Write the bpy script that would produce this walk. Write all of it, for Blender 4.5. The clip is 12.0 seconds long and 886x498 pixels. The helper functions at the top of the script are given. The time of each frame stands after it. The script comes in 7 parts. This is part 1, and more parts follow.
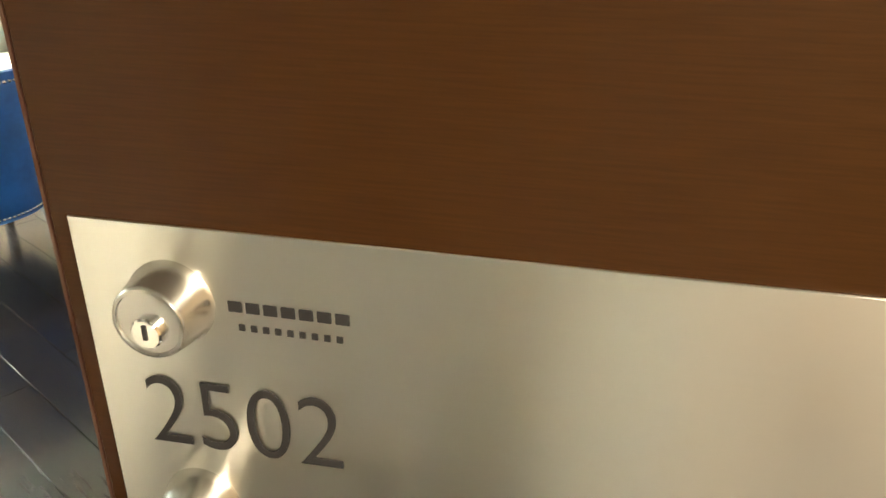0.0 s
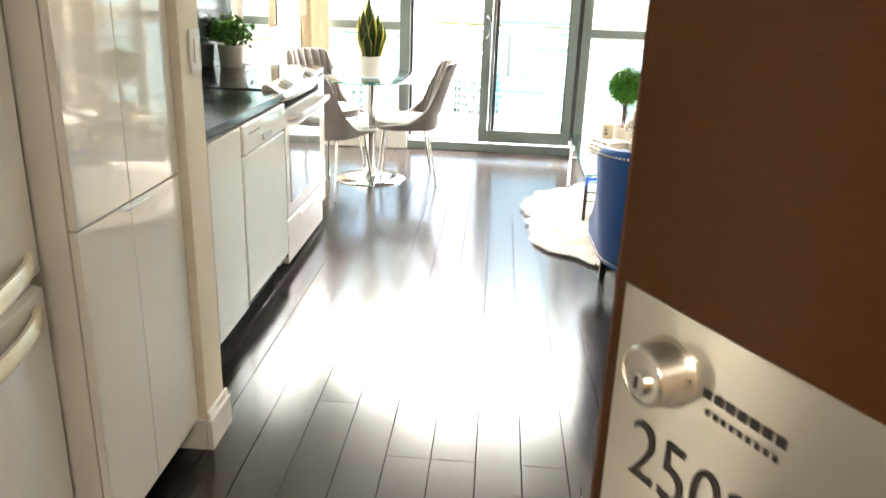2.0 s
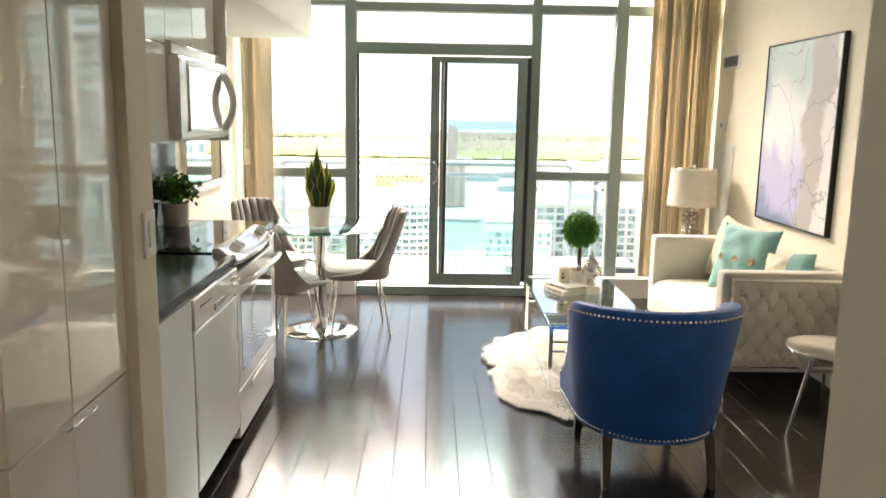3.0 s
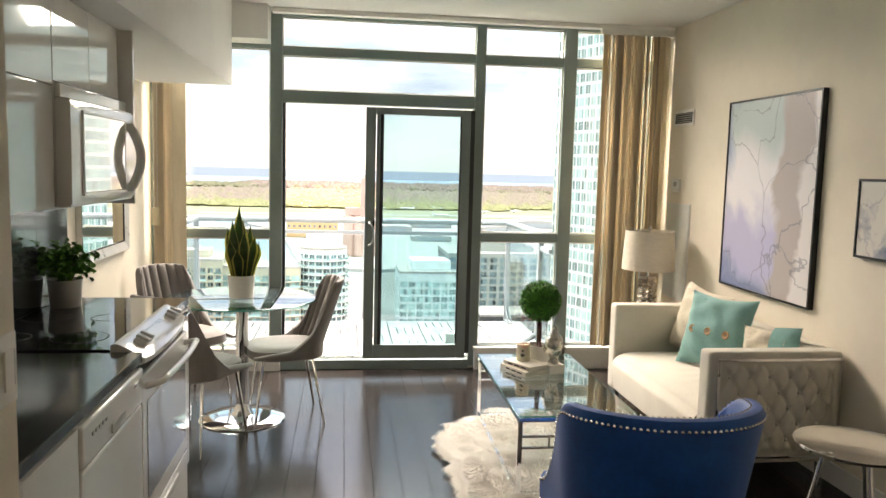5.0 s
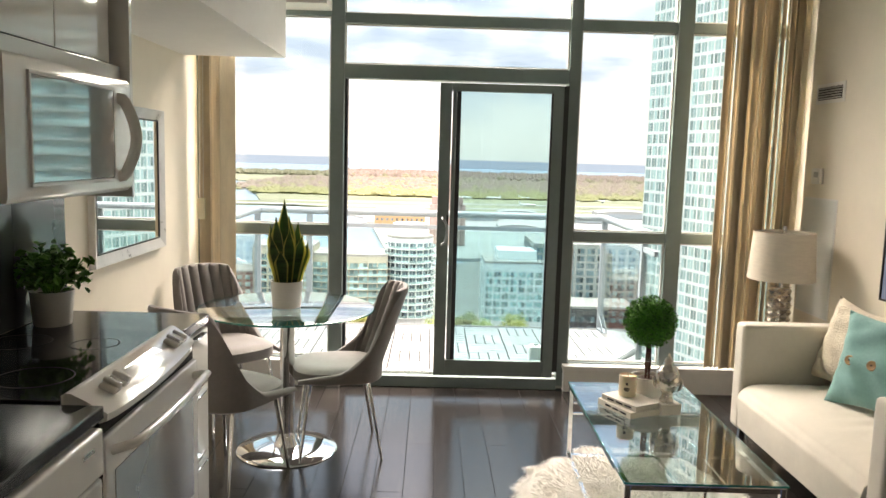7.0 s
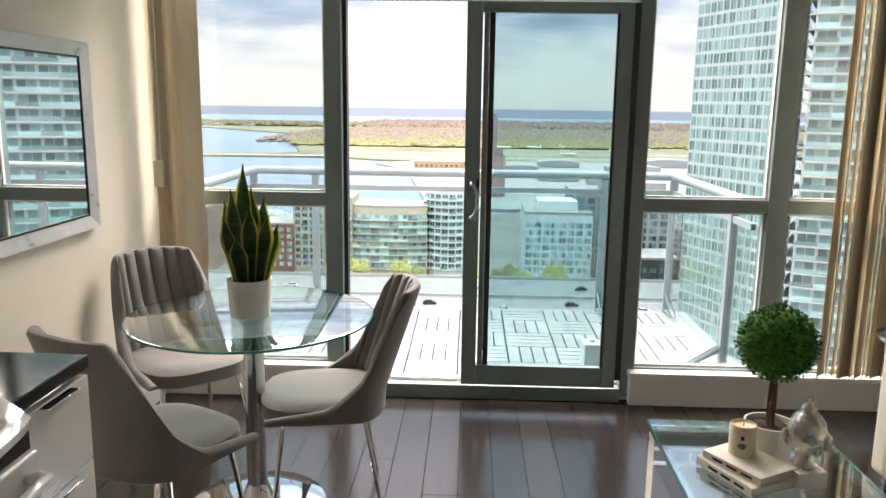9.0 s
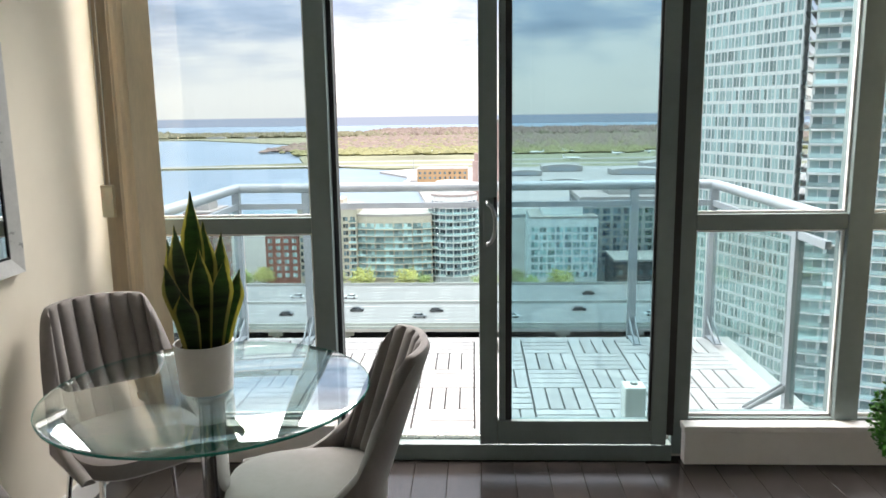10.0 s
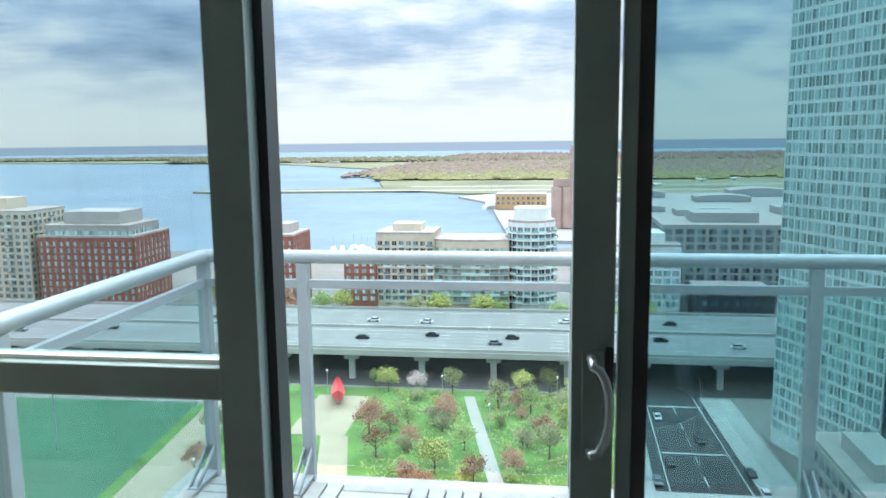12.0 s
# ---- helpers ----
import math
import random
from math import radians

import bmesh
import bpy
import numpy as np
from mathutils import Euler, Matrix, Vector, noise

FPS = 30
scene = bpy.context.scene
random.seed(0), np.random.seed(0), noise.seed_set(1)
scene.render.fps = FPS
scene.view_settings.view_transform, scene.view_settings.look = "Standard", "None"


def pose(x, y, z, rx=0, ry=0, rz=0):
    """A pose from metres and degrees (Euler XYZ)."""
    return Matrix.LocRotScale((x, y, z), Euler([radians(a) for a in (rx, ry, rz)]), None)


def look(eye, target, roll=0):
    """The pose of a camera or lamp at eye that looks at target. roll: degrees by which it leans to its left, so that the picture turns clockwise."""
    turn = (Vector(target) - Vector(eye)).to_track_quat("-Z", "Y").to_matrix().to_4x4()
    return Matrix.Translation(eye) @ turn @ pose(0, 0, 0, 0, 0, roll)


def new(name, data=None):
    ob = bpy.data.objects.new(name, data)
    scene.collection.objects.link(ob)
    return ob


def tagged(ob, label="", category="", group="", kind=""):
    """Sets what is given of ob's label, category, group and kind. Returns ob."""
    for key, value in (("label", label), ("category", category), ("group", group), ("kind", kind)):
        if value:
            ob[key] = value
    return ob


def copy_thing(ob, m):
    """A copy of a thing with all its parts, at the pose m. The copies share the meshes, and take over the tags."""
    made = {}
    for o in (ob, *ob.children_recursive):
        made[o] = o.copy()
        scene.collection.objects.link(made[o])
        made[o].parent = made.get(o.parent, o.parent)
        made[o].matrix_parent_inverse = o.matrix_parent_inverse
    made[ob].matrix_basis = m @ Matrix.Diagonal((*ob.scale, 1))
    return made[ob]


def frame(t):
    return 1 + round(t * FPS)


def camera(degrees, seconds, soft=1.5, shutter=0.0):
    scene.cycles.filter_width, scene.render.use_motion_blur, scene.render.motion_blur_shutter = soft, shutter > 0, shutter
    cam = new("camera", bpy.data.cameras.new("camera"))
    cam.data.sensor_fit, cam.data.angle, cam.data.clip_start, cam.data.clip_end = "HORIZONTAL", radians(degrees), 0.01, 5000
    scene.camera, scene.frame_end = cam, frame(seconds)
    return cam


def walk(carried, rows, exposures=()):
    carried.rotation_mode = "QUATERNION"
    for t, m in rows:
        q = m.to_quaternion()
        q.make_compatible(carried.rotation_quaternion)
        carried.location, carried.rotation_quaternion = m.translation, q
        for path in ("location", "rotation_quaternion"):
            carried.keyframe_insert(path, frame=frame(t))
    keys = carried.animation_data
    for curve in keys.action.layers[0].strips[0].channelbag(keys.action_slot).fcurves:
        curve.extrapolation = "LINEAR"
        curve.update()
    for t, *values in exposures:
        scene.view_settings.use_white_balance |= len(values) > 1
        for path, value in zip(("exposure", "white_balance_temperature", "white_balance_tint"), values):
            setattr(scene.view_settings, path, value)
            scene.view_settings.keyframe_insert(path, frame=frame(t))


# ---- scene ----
cam = camera(59.9, 12.0, shutter=0.25)
PATH = [
    (0.0, (0.300, 0.275, 1.381), (1.650, 1.481, 0.530), 0.5),
    (0.5, (0.334, 0.243, 1.383), (1.489, 1.640, 0.539), 0.8),
    (1.0, (0.357, 0.139, 1.364), (1.154, 1.789, 0.564), 1.4),
    (1.5, (0.450, 0.010, 1.374), (0.265, 1.840, 0.601), 1.9),
    (1.8, (0.395, 0.090, 1.397), (0.245, 1.953, 0.683), 1.8),
    (2.0, (0.345, 0.143, 1.427), (0.228, 2.026, 0.763), 2.1),
    (2.5, (0.292, 0.230, 1.489), (0.227, 2.166, 0.990), 1.6),
    (3.0, (0.206, 0.362, 1.515), (0.241, 2.332, 1.176), 1.0),
    (3.5, (0.094, 0.479, 1.538), (0.244, 2.458, 1.296), 1.9),
    (5.5, (0.041, 1.183, 1.554), (0.303, 3.155, 1.348), 1.4),
    (6.0, (0.080, 1.384, 1.548), (0.230, 3.364, 1.312), 2.0),
    (6.5, (0.122, 1.607, 1.553), (0.215, 3.590, 1.310), 1.6),
    (7.0, (0.155, 1.826, 1.537), (0.190, 3.812, 1.297), 1.6),
    (9.0, (0.225, 2.995, 1.514), (0.159, 4.959, 1.146), 0.8),
    (9.5, (0.206, 3.330, 1.504), (0.108, 5.290, 1.119), -0.1),
    (10.0, (0.177, 3.674, 1.499), (0.097, 5.641, 1.149), -0.8),
    (10.5, (0.243, 3.998, 1.524), (0.122, 5.963, 1.174), -0.2),
    (11.0, (0.252, 4.321, 1.515), (0.084, 6.285, 1.174), -0.1),
    (11.5, (0.233, 4.801, 1.520), (-0.009, 6.760, 1.202), -0.8),
    (12.0, (0.162, 5.419, 1.527), (-0.118, 7.379, 1.243), -0.7),
]
EXPOSURE = [(0.0, 2.85, 7000, 8), (0.5, 3.45, 6300, 6), (1.0, 3.2, 6000, 9), (1.4, 3.0, 6400, 13), (1.8, 2.6, 6900, 15), (2.1, 2.3, 7000, 16), (2.5, 1.80, 7300, 17), (3.0, 1.3, 7400, 17),
            (3.5, 0.98, 7400, 17), (5.5, 0.60, 7400, 18), (7.0, 0.41, 7300, 18), (9.0, 0.06, 6850, 18), (10.5, -0.16, 6250, 12), (11.3, -0.17, 5850, 5), (12.0, -0.47, 5700, 3)]
walk(cam, [(t, look(eye, target, roll)) for t, eye, target, roll in PATH], EXPOSURE)


# ---- light ----
def overcast_world():
    w = bpy.data.worlds.new("sky")
    scene.world = w
    w.use_nodes = True
    n, l = w.node_tree.nodes, w.node_tree.links
    n.clear()
    out, bg = n.new("ShaderNodeOutputWorld"), n.new("ShaderNodeBackground")
    sky = n.new("ShaderNodeTexSky")
    sky.sky_type, sky.sun_disc = "NISHITA", False
    sky.sun_elevation, sky.sun_rotation = radians(42), radians(35)
    sky.altitude, sky.dust_density = 120, 2.0
    co, sep = n.new("ShaderNodeTexCoord"), n.new("ShaderNodeSeparateXYZ")
    l.new(co.outputs["Generated"], sep.inputs[0])

    def maths(op, a, b=None, c=None):
        m = n.new("ShaderNodeMath")
        m.operation = op
        for i, v in enumerate((a, b, c)):
            if v is None:
                continue
            if isinstance(v, (int, float)):
                m.inputs[i].default_value = v
            else:
                l.new(v, m.inputs[i])
        return m.outputs[0]

    # clouds lie on a flat layer high above, so they crowd together towards the horizon
    up = maths("MAXIMUM", sep.outputs[2], 0.0)
    down = maths("ADD", up, 0.11)
    flat = n.new("ShaderNodeCombineXYZ")
    l.new(maths("DIVIDE", sep.outputs[0], down), flat.inputs[0])
    l.new(maths("DIVIDE", sep.outputs[1], down), flat.inputs[1])
    big, fine = n.new("ShaderNodeTexNoise"), n.new("ShaderNodeTexNoise")
    for tex, scale, detail, rough in ((big, 0.62, 7.0, 0.55), (fine, 2.4, 6.0, 0.6)):
        l.new(flat.outputs[0], tex.inputs["Vector"])
        tex.inputs["Scale"].default_value, tex.inputs["Detail"].default_value, tex.inputs["Roughness"].default_value = scale, detail, rough
    both = maths("ADD", maths("MULTIPLY", big.outputs["Fac"], 0.72), maths("MULTIPLY", fine.outputs["Fac"], 0.28))
    ramp = n.new("ShaderNodeValToRGB")
    e = ramp.color_ramp.elements
    e[0].position, e[0].color = 0.44, (1.08, 1.06, 1.03, 1)
    e[1].position, e[1].color = 0.66, (0.30, 0.40, 0.55, 1)
    mid = ramp.color_ramp.elements.new(0.54)
    mid.color = (0.58, 0.68, 0.82, 1)
    thick = maths("MULTIPLY_ADD", maths("MINIMUM", up, 0.30), 0.62, maths("SUBTRACT", both, 0.055))
    l.new(thick, ramp.inputs["Fac"])
    # a paler band above the horizon, and the overcast sky's rise towards the zenith
    low = n.new("ShaderNodeMapRange")
    low.inputs["From Min"].default_value, low.inputs["From Max"].default_value = 0.02, 0.105
    l.new(up, low.inputs["Value"])
    pale = n.new("ShaderNodeMix")
    pale.data_type = "RGBA"
    pale.inputs["A"].default_value = (1.38, 1.34, 1.24, 1)
    high = n.new("ShaderNodeMapRange")
    high.inputs["From Min"].default_value, high.inputs["From Max"].default_value, high.inputs["To Max"].default_value = 0.36, 0.60, 0.6
    l.new(up, high.inputs["Value"])
    l.new(maths("SUBTRACT", low.outputs[0], high.outputs[0]), pale.inputs["Factor"])
    l.new(ramp.outputs["Color"], pale.inputs["B"])
    rise = maths("MULTIPLY_ADD", maths("POWER", up, 1.4), 5.6, 1.0)
    cloud = n.new("ShaderNodeVectorMath")
    cloud.operation = "SCALE"
    l.new(pale.outputs["Result"], cloud.inputs[0])
    l.new(rise, cloud.inputs["Scale"])
    dim = n.new("ShaderNodeVectorMath")
    dim.operation = "SCALE"
    dim.inputs["Scale"].default_value = 0.10
    l.new(sky.outputs["Color"], dim.inputs[0])
    mix = n.new("ShaderNodeMix")
    mix.data_type = "RGBA"
    mix.inputs["Factor"].default_value = 0.86
    l.new(dim.outputs[0], mix.inputs["A"])
    l.new(cloud.outputs[0], mix.inputs["B"])
    # hazy water below the horizon
    below = n.new("ShaderNodeMapRange")
    below.inputs["From Min"].default_value, below.inputs["From Max"].default_value = -0.0052, -0.0036
    l.new(sep.outputs[2], below.inputs["Value"])
    last = n.new("ShaderNodeMix")
    last.data_type = "RGBA"
    last.inputs["A"].default_value = (0.62, 0.70, 0.84, 1)
    l.new(below.outputs[0], last.inputs["Factor"])
    l.new(mix.outputs["Result"], last.inputs["B"])
    l.new(last.outputs["Result"], bg.inputs["Color"])
    bg.inputs["Strength"].default_value = 1.12
    l.new(bg.outputs[0], out.inputs["Surface"])


overcast_world()
sun = new("sun", bpy.data.lights.new("sun", "SUN"))
sun.data.energy, sun.data.angle, sun.data.color = 1.2, radians(25), (1.0, 0.95, 0.88)
sun.matrix_world = look((60, 90, 100), (0, 0, 0))
# added lamp, out of view above the balcony, strengthening the sky's light indoors
sky_fill = new("sky_fill_lamp", bpy.data.lights.new("sky_fill_lamp", "AREA"))
sky_fill.data.shape, sky_fill.data.size, sky_fill.data.size_y = "RECTANGLE", 4.2, 2.4
sky_fill.data.spread = radians(125)
sky_fill.data.energy, sky_fill.data.color = 520, (1.0, 0.93, 0.83)
sky_fill.matrix_world = look((-0.45, 8.0, 3.85), (0.85, 4.2, 0.9))
# ceiling lamp of the corridor outside the entrance
hall_lamp = new("corridor_light", bpy.data.lights.new("corridor_light", "AREA"))
hall_lamp.data.shape, hall_lamp.data.size, hall_lamp.data.size_y = "RECTANGLE", 1.4, 0.3
hall_lamp.data.energy, hall_lamp.data.color = 19, (1.0, 0.90, 0.74)
hall_lamp.matrix_world = look((0.1, -1.25, 2.30), (0.15, -0.75, 0.6))


# ---- materials ----
def rgb(c):
    return (*c, 1.0)


def mat(name, color, rough=0.5, metal=0.0, vary=0.0, scale=8.0, bump=0.0, bump_scale=60.0, stretch=(1, 1, 1), rand=0.0, island=0.0, coat=0.0, sheen=0.0,
        trans=0.0, subsurf=0.0, rough_vary=0.0, dark=None):
    """A procedural surface: colour with stains at two scales, grain relief and gloss variation."""
    m = bpy.data.materials.new(name)
    m.use_nodes = True
    n, l = m.node_tree.nodes, m.node_tree.links
    b = n["Principled BSDF"]
    b.inputs["Roughness"].default_value, b.inputs["Metallic"].default_value = rough, metal
    b.inputs["Coat Weight"].default_value, b.inputs["Sheen Weight"].default_value = coat, sheen
    b.inputs["Coat Roughness"].default_value = 0.08
    b.inputs["Transmission Weight"].default_value = trans
    b.inputs["Subsurface Weight"].default_value = subsurf
    b.inputs["Base Color"].default_value = rgb(color)
    co, mp = n.new("ShaderNodeTexCoord"), n.new("ShaderNodeMapping")
    l.new(co.outputs["Object"], mp.inputs["Vector"])
    mp.inputs["Scale"].default_value = stretch
    if vary or rand or island:
        base = None
        if vary:
            a, c = n.new("ShaderNodeTexNoise"), n.new("ShaderNodeTexNoise")
            a.inputs["Scale"].default_value, a.inputs["Detail"].default_value = scale, 6
            c.inputs["Scale"].default_value, c.inputs["Detail"].default_value = scale * 9, 4
            add, ramp = n.new("ShaderNodeMath"), n.new("ShaderNodeValToRGB")
            add.operation = "MULTIPLY_ADD"
            add.inputs[1].default_value = 0.4
            l.new(mp.outputs[0], a.inputs["Vector"])
            l.new(mp.outputs[0], c.inputs["Vector"])
            l.new(c.outputs["Fac"], add.inputs[0])
            l.new(a.outputs["Fac"], add.inputs[2])
            l.new(add.outputs[0], ramp.inputs["Fac"])
            d = dark or tuple(v * (1 - vary) for v in color)
            ramp.color_ramp.elements[0].position, ramp.color_ramp.elements[0].color = 0.48, rgb(d)
            ramp.color_ramp.elements[1].position, ramp.color_ramp.elements[1].color = 0.88, rgb(tuple(min(1, v * (1 + vary * 0.6)) for v in color))
            base = ramp.outputs["Color"]
            if rough_vary:
                rr = n.new("ShaderNodeMapRange")
                rr.inputs["From Min"].default_value, rr.inputs["From Max"].default_value = 0.4, 0.95
                rr.inputs["To Min"].default_value, rr.inputs["To Max"].default_value = rough - rough_vary, rough + rough_vary
                l.new(add.outputs[0], rr.inputs["Value"])
                l.new(rr.outputs[0], b.inputs["Roughness"])
        if rand or island:
            hsv = n.new("ShaderNodeHueSaturation")
            src = n.new("ShaderNodeObjectInfo").outputs["Random"] if rand else n.new("ShaderNodeNewGeometry").outputs["Random Per Island"]
            mr = n.new("ShaderNodeMapRange")
            amount = rand or island
            mr.inputs["To Min"].default_value, mr.inputs["To Max"].default_value = 1 - amount, 1 + amount
            l.new(src, mr.inputs["Value"])
            l.new(mr.outputs[0], hsv.inputs["Value"])
            if base:
                l.new(base, hsv.inputs["Color"])
            else:
                hsv.inputs["Color"].default_value = rgb(color)
            base = hsv.outputs["Color"]
        l.new(base, b.inputs["Base Color"])
    if bump:
        t, bp = n.new("ShaderNodeTexNoise"), n.new("ShaderNodeBump")
        t.inputs["Scale"].default_value, t.inputs["Detail"].default_value = bump_scale, 5
        l.new(mp.outputs[0], t.inputs["Vector"])
        bp.inputs["Strength"].default_value, bp.inputs["Distance"].default_value = bump, 0.01
        l.new(t.outputs["Fac"], bp.inputs["Height"])
        l.new(bp.outputs[0], b.inputs["Normal"])
    return m


def pane_mat(name, tint, ior=1.45, gloss_rough=0.0, haze=0.0, power=5.0):
    """Thin clear sheet: tinted see-through with a Fresnel gloss."""
    m = bpy.data.materials.new(name)
    m.use_nodes = True
    n, l = m.node_tree.nodes, m.node_tree.links
    n.clear()
    out, mix = n.new("ShaderNodeOutputMaterial"), n.new("ShaderNodeMixShader")
    tr, gl, lw = n.new("ShaderNodeBsdfTransparent"), n.new("ShaderNodeBsdfGlossy"), n.new("ShaderNodeLayerWeight")
    lw.inputs["Blend"].default_value = 0.5
    steep, fr = n.new("ShaderNodeMath"), n.new("ShaderNodeMath")
    steep.operation, fr.operation = "POWER", "MULTIPLY_ADD"
    steep.inputs[1].default_value = power
    f0 = ((ior - 1) / (ior + 1)) ** 2
    fr.inputs[1].default_value, fr.inputs[2].default_value = 0.9, f0
    l.new(lw.outputs["Facing"], steep.inputs[0])
    l.new(steep.outputs[0], fr.inputs[0])
    tr.inputs["Color"].default_value = rgb(tint)
    gl.inputs["Roughness"].default_value = gloss_rough
    l.new(fr.outputs[0], mix.inputs[0])
    l.new(tr.outputs[0], mix.inputs[1])
    l.new(gl.outputs[0], mix.inputs[2])
    if haze:
        df, two, ns, mr = n.new("ShaderNodeBsdfDiffuse"), n.new("ShaderNodeMixShader"), n.new("ShaderNodeTexNoise"), n.new("ShaderNodeMapRange")
        df.inputs["Color"].default_value = (0.75, 0.85, 0.86, 1)
        ns.inputs["Scale"].default_value, ns.inputs["Detail"].default_value = 2.2, 5
        mr.inputs["From Min"].default_value, mr.inputs["From Max"].default_value = 0.42, 0.75
        mr.inputs["To Max"].default_value = haze
        co = n.new("ShaderNodeTexCoord")
        l.new(co.outputs["Object"], ns.inputs["Vector"])
        l.new(ns.outputs["Fac"], mr.inputs["Value"])
        l.new(mr.outputs[0], two.inputs[0])
        l.new(mix.outputs[0], two.inputs[1])
        l.new(df.outputs[0], two.inputs[2])
        mix = two
    l.new(mix.outputs[0], out.inputs["Surface"])
    return m


wall_paint = mat("wall_paint", (0.80, 0.74, 0.62), 0.75, vary=0.05, scale=1.2, bump=0.12, bump_scale=240)
white_paint = mat("white_paint", (0.80, 0.78, 0.74), 0.55, vary=0.04, scale=2.0, bump=0.05, bump_scale=180)
ceiling_paint = mat("ceiling_paint", (0.82, 0.81, 0.78), 0.85, vary=0.04, scale=1.5, bump=0.25, bump_scale=320)
trim_white = mat("trim_white", (0.78, 0.77, 0.74), 0.4, vary=0.05, scale=4, bump=0.04)
frame_alu = mat("window_frame_grey", (0.185, 0.235, 0.232), 0.42, vary=0.10, scale=3, bump=0.05, rough_vary=0.08)
frame_dark = mat("dark_gasket", (0.025, 0.027, 0.03), 0.5, vary=0.2, scale=6)
balcony_alu = mat("rail_grey", (0.35, 0.38, 0.40), 0.35, vary=0.10, scale=3, rough_vary=0.08)
gloss_white = mat("gloss_white_lacquer", (0.87, 0.85, 0.80), 0.06, vary=0.03, scale=2, coat=0.6)
gloss_white.node_tree.nodes["Principled BSDF"].inputs["Coat Roughness"].default_value = 0.02
appliance_white = mat("appliance_white", (0.86, 0.85, 0.82), 0.10, vary=0.03, scale=3, coat=0.4)
black_glass = mat("black_glass", (0.012, 0.013, 0.014), 0.06, vary=0.2, scale=4)
counter_black = mat("black_countertop", (0.022, 0.023, 0.025), 0.11, vary=0.35, scale=14, rough_vary=0.03)
chrome = mat("chrome", (0.82, 0.82, 0.83), 0.06, metal=1.0, vary=0.05, scale=4, rough_vary=0.03)
nickel = mat("brushed_nickel", (0.64, 0.62, 0.58), 0.26, metal=1.0, vary=0.04, scale=3, rough_vary=0.04)
steel_plate = mat("brushed_steel", (0.80, 0.78, 0.72), 0.30, metal=1.0, vary=0.012, scale=40, stretch=(0.5, 30, 90), rough_vary=0.012, bump=0.0012, bump_scale=90)
brush_tangent = steel_plate.node_tree.nodes.new("ShaderNodeTangent")
brush_tangent.direction_type, brush_tangent.axis = "RADIAL", "Z"
steel_plate.node_tree.links.new(brush_tangent.outputs[0], steel_plate.node_tree.nodes["Principled BSDF"].inputs["Tangent"])
steel_plate.node_tree.nodes["Principled BSDF"].inputs["Anisotropic"].default_value = 0.85
steel_plate.node_tree.nodes["Principled BSDF"].inputs["Anisotropic Rotation"].default_value = 0.25
door_wood = mat("dark_wood_veneer", (0.044, 0.0165, 0.0036), 0.33, vary=0.24, scale=6, stretch=(4, 60, 110), bump=0.03, bump_scale=40, rough_vary=0.05)
door_wood.node_tree.nodes["Principled BSDF"].inputs["Specular IOR Level"].default_value = 0.22
velvet_grey = mat("grey_velvet", (0.185, 0.168, 0.16), 0.72, vary=0.14, scale=7, sheen=0.35, bump=0.08, bump_scale=350)
velvet_blue = mat("blue_velvet", (0.002, 0.095, 0.40), 0.55, vary=0.25, scale=5, sheen=0.12, bump=0.06, bump_scale=300)
sofa_cream = mat("cream_upholstery", (0.63, 0.595, 0.51), 0.8, vary=0.06, scale=5, sheen=0.3, bump=0.12, bump_scale=420)
pillow_teal = mat("teal_linen", (0.20, 0.42, 0.40), 0.85, vary=0.14, scale=9, sheen=0.2, bump=0.35, bump_scale=520)
pillow_cream = mat("cream_knit", (0.66, 0.60, 0.48), 0.9, vary=0.16, scale=12, bump=0.8, bump_scale=110)
button_wood = mat("wooden_button", (0.36, 0.22, 0.10), 0.5, vary=0.3, scale=20)
dark_leg = mat("dark_stained_leg", (0.016, 0.011, 0.009), 0.35, vary=0.3, scale=12)
fur = mat("white_sheepskin", (0.90, 0.88, 0.83), 0.9, island=0.04, sheen=0.4)
fur_base = mat("sheepskin_base", (0.84, 0.81, 0.75), 0.95, vary=0.08, scale=14, bump=0.5, bump_scale=60)
ceramic_white = mat("white_ceramic", (0.76, 0.73, 0.68), 0.35, vary=0.05, scale=9, coat=0.2)
soil = mat("potting_soil", (0.045, 0.025, 0.014), 0.95, vary=0.5, scale=40, bump=0.8, bump_scale=120)
leaf_green = mat("small_leaves", (0.10, 0.26, 0.03), 0.6, island=0.45)
leaf_box = mat("boxwood_leaves", (0.04, 0.18, 0.008), 0.75, island=0.55)
stem_brown = mat("stem", (0.10, 0.035, 0.02), 0.7, vary=0.4, scale=30)
silver_leaf = mat("silver_statue", (0.70, 0.66, 0.60), 0.25, metal=1.0, vary=0.35, scale=25, rough_vary=0.1, bump=0.3, bump_scale=90)
wax = mat("cream_wax", (0.74, 0.68, 0.50), 0.45, subsurf=0.1, vary=0.05, scale=9)
paper = mat("book_cover", (0.72, 0.68, 0.60), 0.6, vary=0.1, scale=14)
paper_edge = mat("book_pages", (0.76, 0.72, 0.62), 0.9, vary=0.12, scale=30, stretch=(1, 1, 60))
ink = mat("dark_ink", (0.02, 0.018, 0.018), 0.85)
black_frame = mat("black_picture_frame", (0.012, 0.012, 0.013), 0.35, vary=0.2, scale=10)
silver_frame = mat("silver_mirror_frame", (0.62, 0.61, 0.59), 0.32, metal=0.3, vary=0.12, scale=10, rough_vary=0.08)
lamp_linen = mat("linen_shade", (0.66, 0.60, 0.50), 0.9, vary=0.07, scale=20, bump=0.3, bump_scale=400, stretch=(1, 1, 4))
